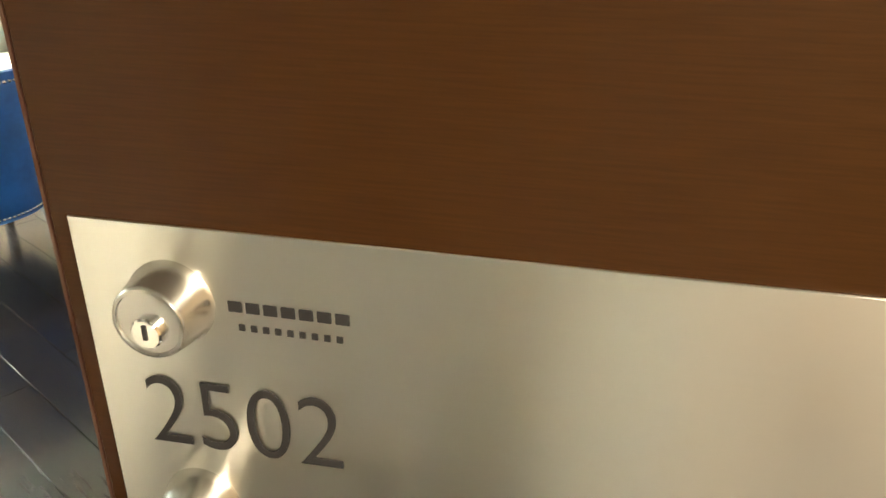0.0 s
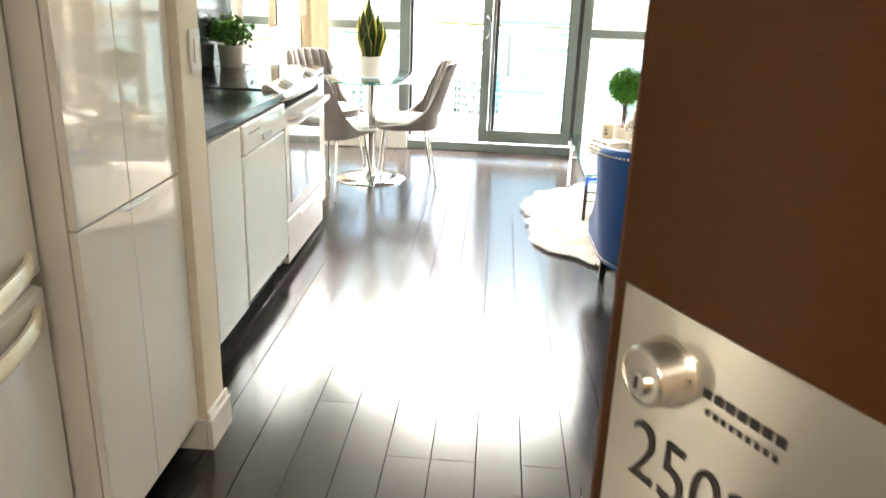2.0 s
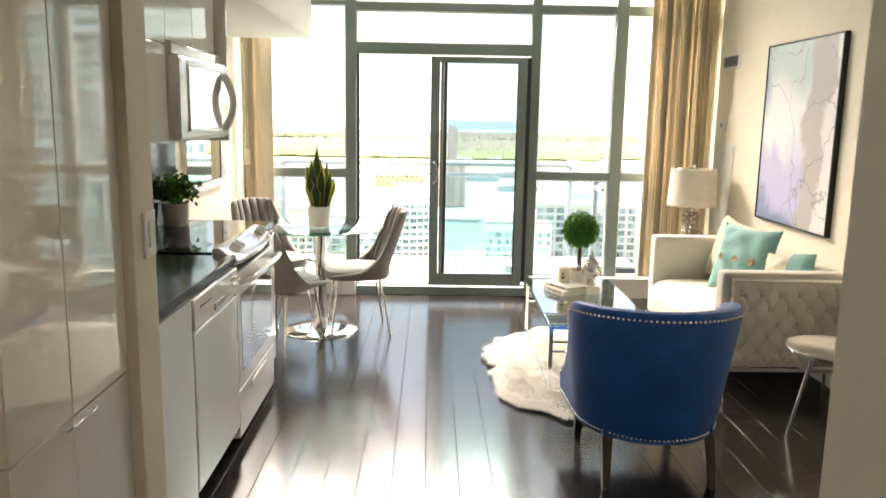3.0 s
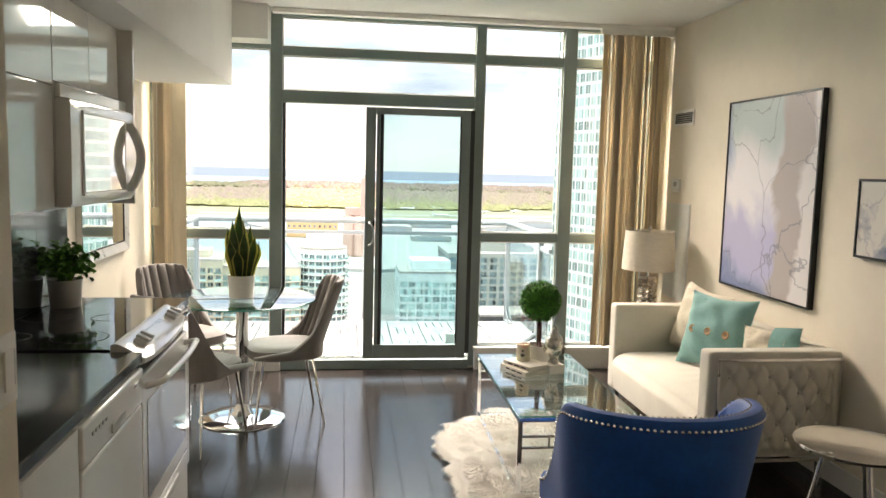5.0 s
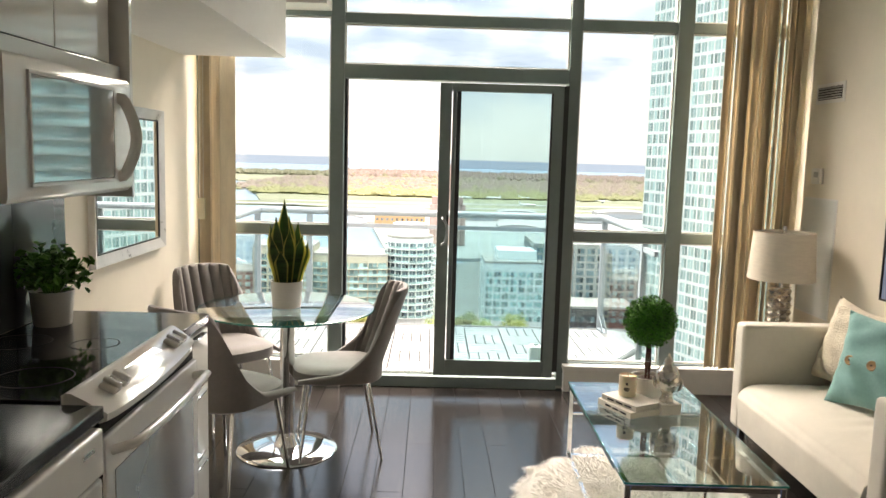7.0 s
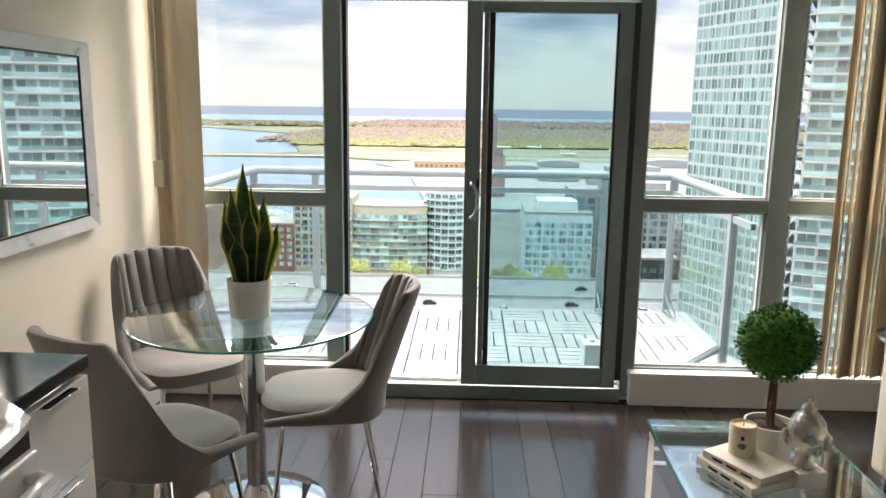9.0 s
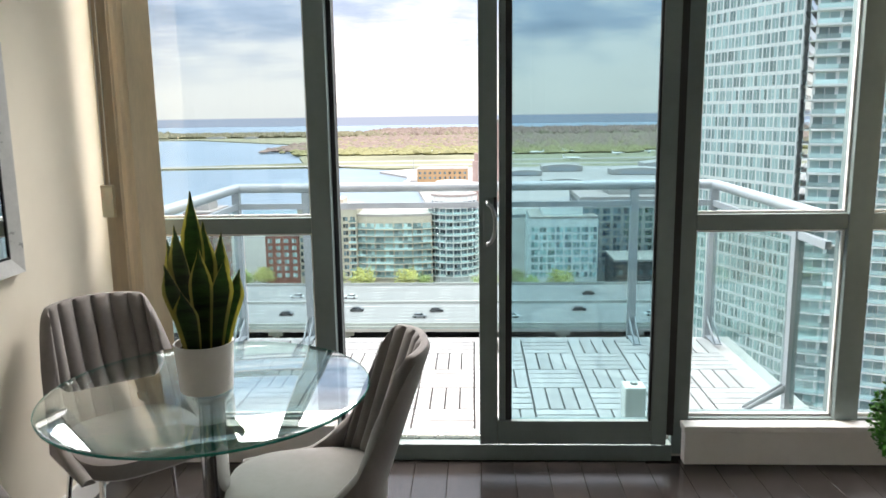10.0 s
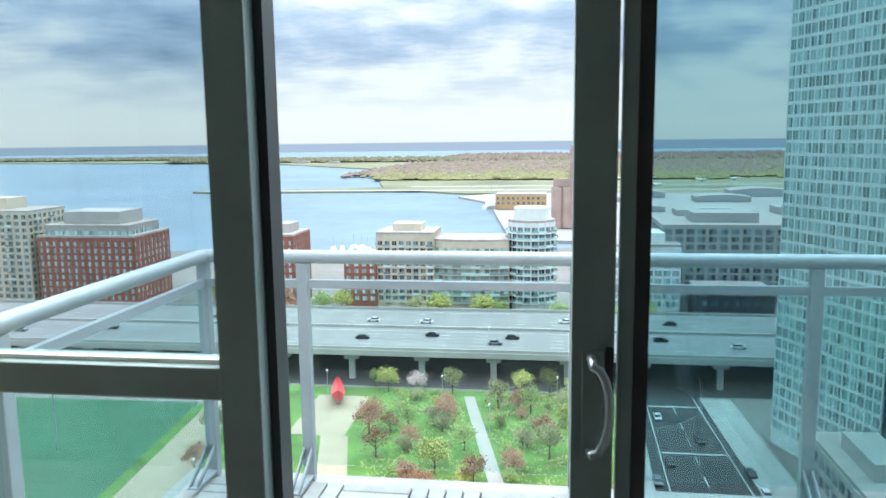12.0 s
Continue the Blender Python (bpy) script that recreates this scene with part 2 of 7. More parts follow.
blind_fabric = mat("blind_fabric", (0.72, 0.61, 0.44), 0.8, vary=0.12, scale=18, stretch=(1, 1, 0.15), rand=0.34, bump=0.1, bump_scale=300)
plastic_white = mat("white_plastic", (0.80, 0.78, 0.73), 0.4, vary=0.03, scale=10)
plastic_grey = mat("grey_plastic", (0.40, 0.40, 0.38), 0.4, vary=0.06, scale=10)
deck_tile = mat("deck_slat", (0.35, 0.345, 0.34), 0.7, vary=0.18, scale=10, stretch=(1, 1, 1), rand=0.10, bump=0.2, bump_scale=90)
deck_under = mat("deck_base", (0.05, 0.05, 0.05), 0.9, vary=0.3, scale=6)
plank_mat = mat("dark_floor_plank", (0.022, 0.0186, 0.0175), 0.18, vary=0.40, scale=5, stretch=(14, 1.2, 1), rand=0.25, rough_vary=0.03)
plank_mat.node_tree.nodes["Principled BSDF"].inputs["Specular IOR Level"].default_value = 0.60
gap_dark = mat("floor_joint", (0.008, 0.007, 0.006), 0.8)
clear_glass = pane_mat("clear_window_glass", (0.82, 0.875, 0.89))
door_glass = pane_mat("tinted_slider_glass", (0.61, 0.74, 0.77), haze=0.05)
rail_glass = pane_mat("balcony_glass", (0.88, 0.96, 0.95))
table_glass = pane_mat("table_glass", (0.87, 0.955, 0.94), 1.75, power=2.4)
glass_edge = mat("green_glass_edge", (0.03, 0.24, 0.19), 0.1, vary=0.2, scale=6)
mirror_glass = mat("mirror", (0.90, 0.92, 0.92), 0.01, metal=1.0)


# ---- mesh tools ----
def box(bm, c, s, bevel=0.0, seg=2, turn=None):
    m = Matrix.Translation(c) @ (turn or Matrix()) @ Matrix.Diagonal((*s, 1))
    plane = bm.faces.layers.int.get("plane") or bm.faces.layers.int.new("plane")
    before = set(bm.faces)
    r = bmesh.ops.create_cube(bm, size=1, matrix=m)
    if bevel:
        edges = list({e for v in r["verts"] for e in v.link_edges})
        bmesh.ops.bevel(bm, geom=edges, offset=bevel, segments=seg, profile=0.6, affect="EDGES")
    back = (turn or Matrix()).to_3x3().transposed()
    for f in bm.faces:
        if f not in before:
            f.normal_update()
            f[plane] = 1 if max(abs(v) for v in back @ f.normal) > 0.99995 else 0
    return bm


def span(bm, lo, hi, bevel=0.0, seg=2):
    return box(bm, [(a + b) / 2 for a, b in zip(lo, hi)], [abs(b - a) for a, b in zip(lo, hi)], bevel, seg)


def loft(bm, rings, closed=True, caps=True):
    rows = [[bm.verts.new(p) for p in ring] for ring in rings]
    for a, b in zip(rows, rows[1:]):
        k = len(a)
        for i in range(k if closed else k - 1):
            j = (i + 1) % k
            bm.faces.new((a[i], a[j], b[j], b[i]))
    if caps and closed:
        bm.faces.new(rows[0][::-1])
        bm.faces.new(rows[-1])
    return bm


def lathe(bm, prof, seg=32, c=(0, 0, 0), caps=True, lobes=0, depth=0.0):
    rings = []
    for r, z in prof:
        rings.append([(c[0] + r * (1 + depth * math.cos(lobes * a)) * math.cos(a), c[1] + r * (1 + depth * math.cos(lobes * a)) * math.sin(a), c[2] + z)
                      for a in (2 * math.pi * i / seg for i in range(seg))])
    return loft(bm, rings, True, caps)


def sweep(bm, pts, r, seg=10, flat=1.0):
    pts = [Vector(p) for p in pts]
    radii = r if isinstance(r, (list, tuple)) else [r] * len(pts)
    rings, side = [], None
    for i, p in enumerate(pts):
        d = (pts[min(i + 1, len(pts) - 1)] - pts[max(i - 1, 0)]).normalized()
        if side is None:
            side = d.cross(Vector((0, 0, 1)))
            side = (side if side.length > 0.05 else Vector((1, 0, 0))).normalized()
        side = (side - d * side.dot(d)).normalized()
        other = d.cross(side)
        rings.append([p + (side * math.cos(a) + other * math.sin(a) * flat) * radii[i] for a in (2 * math.pi * k / seg for k in range(seg))])
    return loft(bm, rings)


def rod(bm, a, b, r, r2=None, seg=12):
    return sweep(bm, [a, b], [r, r if r2 is None else r2], seg)


def grid(bm, nu, nv, f, closed_u=False):
    vs = [[bm.verts.new(f(i / nu, j / nv)) for i in range(nu if closed_u else nu + 1)] for j in range(nv + 1)]
    for j in range(nv):
        for i in range(nu):
            k = (i + 1) % nu if closed_u else i + 1
            bm.faces.new((vs[j][i], vs[j][k], vs[j + 1][k], vs[j + 1][i]))
    return bm


def smooth(me, angle=40):
    """Rounds the edges; the broad sides of boxes stay plane, so that they mirror without bending."""
    me.polygons.foreach_set("use_smooth", [True] * len(me.polygons))
    me.set_sharp_from_angle(angle=radians(angle))
    plane = me.attributes.get("plane")
    if plane:
        me.polygons.foreach_set("use_smooth", [not d.value for d in plane.data])


def mesh_data(name, bm, material, angle=40, fix=True):
    if fix:
        bmesh.ops.recalc_face_normals(bm, faces=bm.faces)
    me = bpy.data.meshes.new(name)
    bm.to_mesh(me)
    bm.free()
    me.materials.append(material)
    if angle:
        smooth(me, angle)
    return me


def part(name, bm, material, parent, label="", angle=40):
    ob = new(name, mesh_data(name, bm, material, angle))
    ob.parent = parent
    return tagged(ob, label)


def thing(name, label, category, at=(0, 0, 0), turn=0.0, group="", kind=""):
    ob = new(name)
    ob.empty_display_size = 0.1
    ob.matrix_basis = pose(*at, 0, 0, turn)
    return tagged(ob, label, category, group, kind)


def single(name, bm, material, label, category, at=(0, 0, 0), turn=0.0, group="", kind="", angle=40):
    ob = new(name, mesh_data(name, bm, material, angle))
    ob.matrix_basis = pose(*at, 0, 0, turn)
    return tagged(ob, label, category, group, kind)


def structure(name, bm, material, label, category, angle=30):
    return single(name, bm, material, label, category, kind="structure", angle=angle)


B = bmesh.new


class Soup:
    """Collects boxes and quads quickly for one joined mesh."""

    def __init__(self):
        self.v, self.f = [], []

    def quad(self, a, b, c, d):
        k = len(self.v)
        self.v += [a, b, c, d]
        self.f.append((k, k + 1, k + 2, k + 3))

    def hexa(self, base, top):
        k = len(self.v)
        self.v += [*base, *top]
        self.f += [(k + 3, k + 2, k + 1, k), (k + 4, k + 5, k + 6, k + 7)] + [(k + i, k + (i + 1) % 4, k + 4 + (i + 1) % 4, k + 4 + i) for i in range(4)]

    def make(self, name, material, parent=None, label="", kind=""):
        me = bpy.data.meshes.new(name)
        me.from_pydata(self.v, [], self.f)
        me.materials.append(material)
        ob = new(name, me)
        ob.parent = parent
        return tagged(ob, label, kind=kind)

# ---- shell of the flat ----
FLOOR_X0, FLOOR_X1 = -1.40, 2.60
X_LEFT, X_KITCHEN, X_RIGHT = -1.36, -1.26, 2.55
Y_WIN, CEIL = 6.85, 2.67
structure("floor", span(B(), (-1.5, -2.4, -0.25), (2.7, 6.9, -0.012)), gap_dark, "dark joints under the floor planks", "floor")
structure("ceiling", span(B(), (-1.5, -2.4, CEIL), (2.7, 6.98, CEIL + 0.2)), ceiling_paint, "plain off-white painted ceiling", "ceiling")
structure("wall_east", span(B(), (X_RIGHT, 1.67, 0), (X_RIGHT + 0.14, 6.98, CEIL)), wall_paint, "cream painted living room wall", "wall")
structure("wall_west", span(B(), (X_LEFT - 0.14, 4.80, 0), (X_LEFT, 6.98, CEIL)), wall_paint, "cream painted wall behind the dining table", "wall")
structure("wall_kitchen", span(B(), (X_KITCHEN - 0.24, 0.72, 0), (X_KITCHEN, 4.80, CEIL)), wall_paint, "cream painted wall behind the kitchen units", "wall")
structure("wall_hall", span(B(), (0.93, -0.11, 0), (1.07, 1.67, CEIL)), wall_paint, "cream painted wall end beside the entrance", "wall")
structure("wall_south", span(B(), (1.07, 1.53, 0), (2.69, 1.67, CEIL)), wall_paint, "cream painted wall behind the armchair", "wall")
structure("wall_closet", span(B(), (-0.76, -0.11, 0), (-0.62, 0.72, CEIL)), wall_paint, "cream painted wall beside the entrance door", "wall")
corridor_paint = mat("corridor_paint", (0.42, 0.31, 0.17), 0.7, vary=0.08, scale=1.5, bump=0.1, bump_scale=200)
structure("wall_corridor", span(B(), (-1.5, -2.3, 0), (2.7, -2.16, CEIL)), corridor_paint, "tan painted wall across the outer corridor", "wall")
structure("wall_corridor_end_1", span(B(), (-1.64, -2.3, 0), (-1.5, -0.05, CEIL)), corridor_paint, "tan painted wall closing the outer corridor", "wall")
structure("wall_corridor_end_2", span(B(), (2.7, -2.3, 0), (2.84, 1.7, CEIL)), corridor_paint, "tan painted wall closing the outer corridor", "wall")


def entrance_wall():
    bm = B()
    span(bm, (-1.5, -0.23, 0), (-0.035, -0.11, CEIL))
    span(bm, (0.93, -0.23, 0), (2.7, -0.11, CEIL))
    span(bm, (-0.035, -0.23, 2.08), (0.93, -0.11, CEIL))
    structure("wall_entrance", bm, wall_paint, "cream wall with the entrance opening", "wall")
    bm = B()
    for x0, x1 in ((-0.035, 0.0), (0.895, 0.93)):
        span(bm, (x0, -0.25, 0), (x1, -0.06, 2.08), 0.004)
    span(bm, (-0.035, -0.25, 2.045), (0.93, -0.06, 2.08), 0.004)
    structure("door_frame", bm, trim_white, "white painted entrance door frame", "door frame")


entrance_wall()


def bulkhead():
    structure("ceiling_bulkhead", span(B(), (-1.5, 2.32, 2.10), (-0.745, 6.60, CEIL)), ceiling_paint, "off-white dropped bulkhead over the kitchen", "bulkhead")
    structure("ceiling_beam", span(B(), (-1.5, 6.60, 2.43), (-0.50, 6.86, CEIL)), ceiling_paint, "off-white boxed beam above the window", "beam")
    structure("column", span(B(), (-1.5, 2.175, 0), (-0.497, 2.32, CEIL), 0.004), wall_paint, "cream painted pier between pantry and counter", "column")
    bm = B()
    span(bm, (-0.496, 2.160, 0), (-0.478, 2.335, 0.105), 0.004)
    span(bm, (-0.60, 2.160, 0), (-0.497, 2.174, 0.105), 0.004)
    span(bm, (-0.496, 2.166, 0.105), (-0.486, 2.330, 0.13), 0.003)
    structure("baseboard_1", bm, trim_white, "white moulded baseboard round the pier", "baseboard")
    bm = B()
    span(bm, (X_RIGHT - 0.015, 1.69, 0), (X_RIGHT - 0.001, 6.78, 0.11), 0.004)
    structure("baseboard_2", bm, trim_white, "white baseboard along the living room wall", "baseboard")
    bm = B()
    span(bm, (X_LEFT + 0.001, 4.82, 0), (X_LEFT + 0.015, 6.78, 0.11), 0.004)
    structure("baseboard_3", bm, trim_white, "white baseboard behind the dining table", "baseboard")
    bm = B()
    span(bm, (0.916, -0.05, 0), (0.929, 1.67, 0.11), 0.004)
    structure("baseboard_4", bm, trim_white, "white baseboard in the entrance hall", "baseboard")


bulkhead()


def window_wall():
    wall = thing("window_1", "grey aluminium window wall with sliding balcony door", "window", kind="structure")
    y0, y1 = Y_WIN, Y_WIN + 0.11
    posts = [(-1.36, -1.30), (-0.505, -0.418), (1.025, 1.098), (1.712, 1.812), (2.44, 2.54)]
    for a, b in posts:
        bm = span(B(), (a, y0, 0.02), (b, y1, CEIL), 0.005)
        part("mullion", bm, frame_alu, wall)
    bars = [(-1.30, -0.505, 2.40, 2.47), (-1.30, -0.505, 1.002, 1.07), (-0.418, 1.025, 2.36, 2.425), (-0.418, 1.025, 2.018, 2.108), (-0.418, 1.025, 2.635, CEIL),
            (1.098, 1.712, 2.36, 2.425), (1.812, 2.44, 2.36, 2.425), (1.098, 1.712, 2.635, CEIL), (1.812, 2.44, 2.635, CEIL),
            (1.098, 1.712, 1.003, 1.070), (1.812, 2.44, 1.003, 1.070), (-1.30, -0.505, 0.02, 0.185), (1.098, 1.712, 0.02, 0.185), (1.812, 2.44, 0.02, 0.185)]
    for xa, xb, za, zb in bars:
        part("transom", span(B(), (xa + 0.001, y0 + 0.004, za), (xb - 0.001, y1 - 0.004, zb), 0.004), frame_alu, wall)
    part("threshold", span(B(), (-0.417, y0 - 0.03, 0.0), (1.024, y1 + 0.03, 0.075), 0.006), frame_alu, wall, "worn grey aluminium threshold")
    part("door_track", span(B(), (-0.417, y0 + 0.03, 0.075), (1.024, y0 + 0.055, 0.092), 0.003), nickel, wall)
    # dark gasket strip beside the opening
    part("gasket", span(B(), (-0.417, y0 + 0.045, 0.10), (-0.398, y1, 2.017)), frame_dark, wall)
    part("gasket", span(B(), (0.985, y0 - 0.055, 0.13), (1.020, y0 - 0.001, 2.0)), frame_dark, wall)
    panes = [(-1.30, -0.505, 1.07, 2.40), (-1.30, -0.505, 0.185, 1.002), (-0.418, 1.025, 2.108, 2.36), (-0.418, 1.025, 2.425, 2.635), (1.098, 1.712, 2.425, 2.635),
             (1.812, 2.44, 2.425, 2.635), (1.098, 1.712, 1.07, 2.36), (1.812, 2.44, 1.07, 2.36), (1.098, 1.712, 0.185, 1.003), (1.812, 2.44, 0.185, 1.003)]
    for xa, xb, za, zb in panes:
        p = part("pane", span(B(), (xa - 0.006, y0 + 0.05, za - 0.006), (xb + 0.006, y0 + 0.058, zb + 0.006)), clear_glass, wall)
        p.visible_shadow = False
        bm = B()
        w = 0.010
        span(bm, (xa, y0 + 0.03, za), (xa + w, y0 + 0.046, zb))
        span(bm, (xb - w, y0 + 0.03, za), (xb, y0 + 0.046, zb))
        span(bm, (xa + w, y0 + 0.03, za), (xb - w, y0 + 0.046, za + w))
        span(bm, (xa + w, y0 + 0.03, zb - w), (xb - w, y0 + 0.046, zb))
        part("glazing_bead", bm, trim_white, wall)
    # sliding leaf, pushed to the far side of its opening
    leaf = thing("sliding_door", "grey aluminium sliding balcony door, tinted glass, half open", "door", kind="structure")
    ya, yb = 6.765, 6.815
    xa, xb, za, zb = 0.198, 0.984, 0.100, 1.998
    gx0, gx1, gz0, gz1 = 0.325, 0.918, 0.205, 1.948
    part("stile", span(B(), (xa, ya, za), (xa + 0.075, yb, zb), 0.004), frame_alu, leaf)
    part("stile", span(B(), (gx1, ya, za), (xb, yb, zb), 0.004), frame_alu, leaf)
    part("rail", span(B(), (xa + 0.075, ya + 0.002, za), (gx1, yb - 0.002, gz0), 0.004), frame_alu, leaf)
    part("rail", span(B(), (xa + 0.075, ya + 0.002, gz1), (gx1, yb - 0.002, zb), 0.004), frame_alu, leaf)
    part("inner_stile", span(B(), (xa + 0.082, ya + 0.012, gz0), (xa + 0.108, yb - 0.008, gz1), 0.003), frame_alu, leaf)
    part("gasket", span(B(), (xa + 0.109, ya + 0.016, gz0), (gx0 + 0.008, yb - 0.006, gz1)), frame_dark, leaf)
    part("gasket", span(B(), (gx1 - 0.012, ya + 0.004, gz0), (gx1 - 0.001, ya + 0.02, gz1)), frame_dark, leaf)
    p = part("pane", span(B(), (gx0, ya + 0.022, gz0 - 0.008), (gx1 - 0.004, ya + 0.030, gz1 + 0.008)), door_glass, leaf, "blue-green tinted glass with smears")
    p.visible_shadow = False
    bm = B()
    span(bm, (xa + 0.018, ya - 0.010, 0.955), (xa + 0.058, ya, 1.155), 0.004)
    part("handle_plate", bm, frame_alu, leaf)
    bm = B()
    pts = [(xa + 0.034, ya - 0.012, 1.142), (xa + 0.036, ya - 0.040, 1.140)]
    for k in range(9):
        a = math.pi * (k / 8)
        pts.append((xa + 0.036 + 0.030 * math.sin(a), ya - 0.046, 1.056 + 0.080 * math.cos(a)))
    pts += [(xa + 0.036, ya - 0.040, 0.972), (xa + 0.034, ya - 0.012, 0.970)]
    sweep(bm, pts, 0.008, 10)
    part("handle", bm, mat("satin_grey_metal", (0.38, 0.41, 0.42), 0.34, metal=1.0, vary=0.06, scale=6), leaf, "curved satin grey metal pull")
    part("latch", span(B(), (xa + 0.060, ya - 0.006, 1.08), (xa + 0.074, ya, 1.16), 0.002), frame_dark, leaf)
    # low boxed sills beside the door
    for name, xa, xb in (("window_sill_1", 1.069, 2.54), ("window_sill_2", -1.355, -0.425)):
        bm = B()
        span(bm, (xa, 6.790, 0), (xb, 6.849, 0.150), 0.004)
        span(bm, (xa - 0.008, 6.775, 0.150), (xb, 6.849, 0.178), 0.005)
        structure(name, bm, trim_white, "white boxed sill under the window", "sill")


window_wall()


def entrance_door():
    th = radians(60.5)
    door = thing("door_1", "open dark wood entrance door with brushed steel plate", "door", (0.4415, 0.6885, 0), -60.5, kind="structure")
    # own axes: x from the latch edge to the hinge, y inwards, z up
    part("leaf", span(B(), (0.002, 0, 0.012), (0.862, 0.045, 2.035), 0.002, 1), door_wood, door, "dark reddish brown wood veneer")
    part("edge_strip", span(B(), (0, 0.0005, 0.012), (0.0018, 0.0445, 2.035)), mat("door_edge", (0.07, 0.03, 0.018), 0.5, vary=0.4, scale=8, stretch=(20, 20, 1)), door)
    zd = 1.177
    part("push_plate", span(B(), (0.0145, -0.0018, 0.90), (0.845, 0, 1.222), 0.0006, 1), steel_plate, door, "wide brushed steel plate")
    dead = part("deadbolt", lathe(B(), [(0.0, 0.0), (0.0250, 0.0), (0.0250, 0.003), (0.0240, 0.005), (0.0212, 0.023), (0.0200, 0.025), (0.0182, 0.0253), (0.0178, 0.0240), (0.0, 0.0240)], 40), nickel, door, "round steel deadbolt")
    dead.matrix_basis = pose(0.070, -0.0018, zd, 90, 0, 0)
    key = part("keyway", lathe(B(), [(0.0, 0), (0.0088, 0), (0.0088, 0.0035), (0.0078, 0.0045), (0.0, 0.0045)], 28), chrome, dead)
    key.matrix_basis = pose(0.0, -0.0045, 0.0238)
    slot = part("keyhole", span(B(), (-0.0012, -0.0075, 0.0280), (0.0012, 0.0010, 0.0290)), ink, dead)
    lever = part("lever_rose", lathe(B(), [(0, 0), (0.0245, 0), (0.0245, 0.003), (0.0235, 0.006), (0.0205, 0.022), (0.019, 0.025), (0, 0.025)], 36), nickel, door, "round rose of the lever handle")
    lever.matrix_basis = pose(0.070, -0.0018, zd - 0.140, 90, 0, 0)
    bm = B()
    rod(bm, (0, 0, 0.025), (0, 0, 0.050), 0.0085)
    box(bm, (0.050, 0, 0.056), (0.125, 0.022, 0.012), 0.004, 3)
    part("lever", bm, nickel, lever, "flat bar lever")
    part("bolt_plate", span(B(), (-0.0012, 0.010, zd - 0.03), (-0.0001, 0.035, zd + 0.03)), nickel, door)
    text_on(door, "2502", 0.044, 1.127, 0.047, "unit_number", 0.119)
    bm = B()
    word_bars(bm)
    part("maker_mark", bm, ink, door, "small dark building mark", angle=0)


def text_mesh(name, body, size, material):
    cu = bpy.data.curves.new(name, "FONT")
    cu.body, cu.size, cu.extrude, cu.offset = body, size, 0.0004, -0.012
    tmp = bpy.data.objects.new(name, cu)
    scene.collection.objects.link(tmp)
    bpy.context.view_layer.update()
    me = bpy.data.meshes.new_from_object(tmp.evaluated_get(bpy.context.evaluated_depsgraph_get()))
    bpy.data.objects.remove(tmp)
    me.materials.clear()
    me.materials.append(material)
    return me


def text_on(parent, body, x, z, height, name, width):
    me = text_mesh(name, body, 1.0, ink)
    co = np.array([v.co for v in me.vertices])
    lo, hi = co.min(0), co.max(0)
    ob = new(name, me)
    ob.parent = parent
    s = height / (hi[1] - lo[1])
    sx = width / (hi[0] - lo[0])
    ob.matrix_basis = pose(x - lo[0] * sx, -0.0030, z - height - lo[1] * s, 90, 0, 0) @ Matrix.Diagonal((sx, s, 1, 1))
    return ob


def word_bars(bm):
    """The building's mark: drawn as plain strokes of its size, no lettering."""
    x = 0.103
    for k in range(7):
        span(bm, (x, -0.0030, 1.1755), (x + 0.0078, -0.0020, 1.182), 0.0003, 1)
        x += 0.0100
    x = 0.108
    for k in range(9):
        span(bm, (x, -0.0030, 1.1645), (x + 0.0034, -0.0020, 1.1682))
        x += 0.0069


entrance_door()


def closet_door():
    d = thing("door_2", "closed white interior door with metal lever", "door", (-0.618, 0.03, 0), 0, kind="structure")
    part("leaf", span(B(), (0, 0, 0.01), (0.012, 0.62, 2.03), 0.003), trim_white, d)
    bm = B()
    for z0, z1 in ((0.15, 0.95), (1.10, 1.90)):
        span(bm, (0.012, 0.10, z0), (0.018, 0.52, z1), 0.004)
    part("panel", bm, trim_white, d)
    r = part("lever_rose", lathe(B(), [(0, 0), (0.026, 0), (0.024, 0.010), (0, 0.012)], 24), nickel, d)
    r.matrix_basis = pose(0.013, 0.07, 1.0, 0, 90, 0)
    bm = B()
    rod(bm, (0.02, 0.07, 1.0), (0.055, 0.07, 1.0), 0.007)
    rod(bm, (0.055, 0.065, 1.0), (0.058, 0.18, 1.0), 0.008)
    part("lever", bm, nickel, d)


closet_door()

# ---- kitchen ----
XF = -0.64          # front plane of the base units


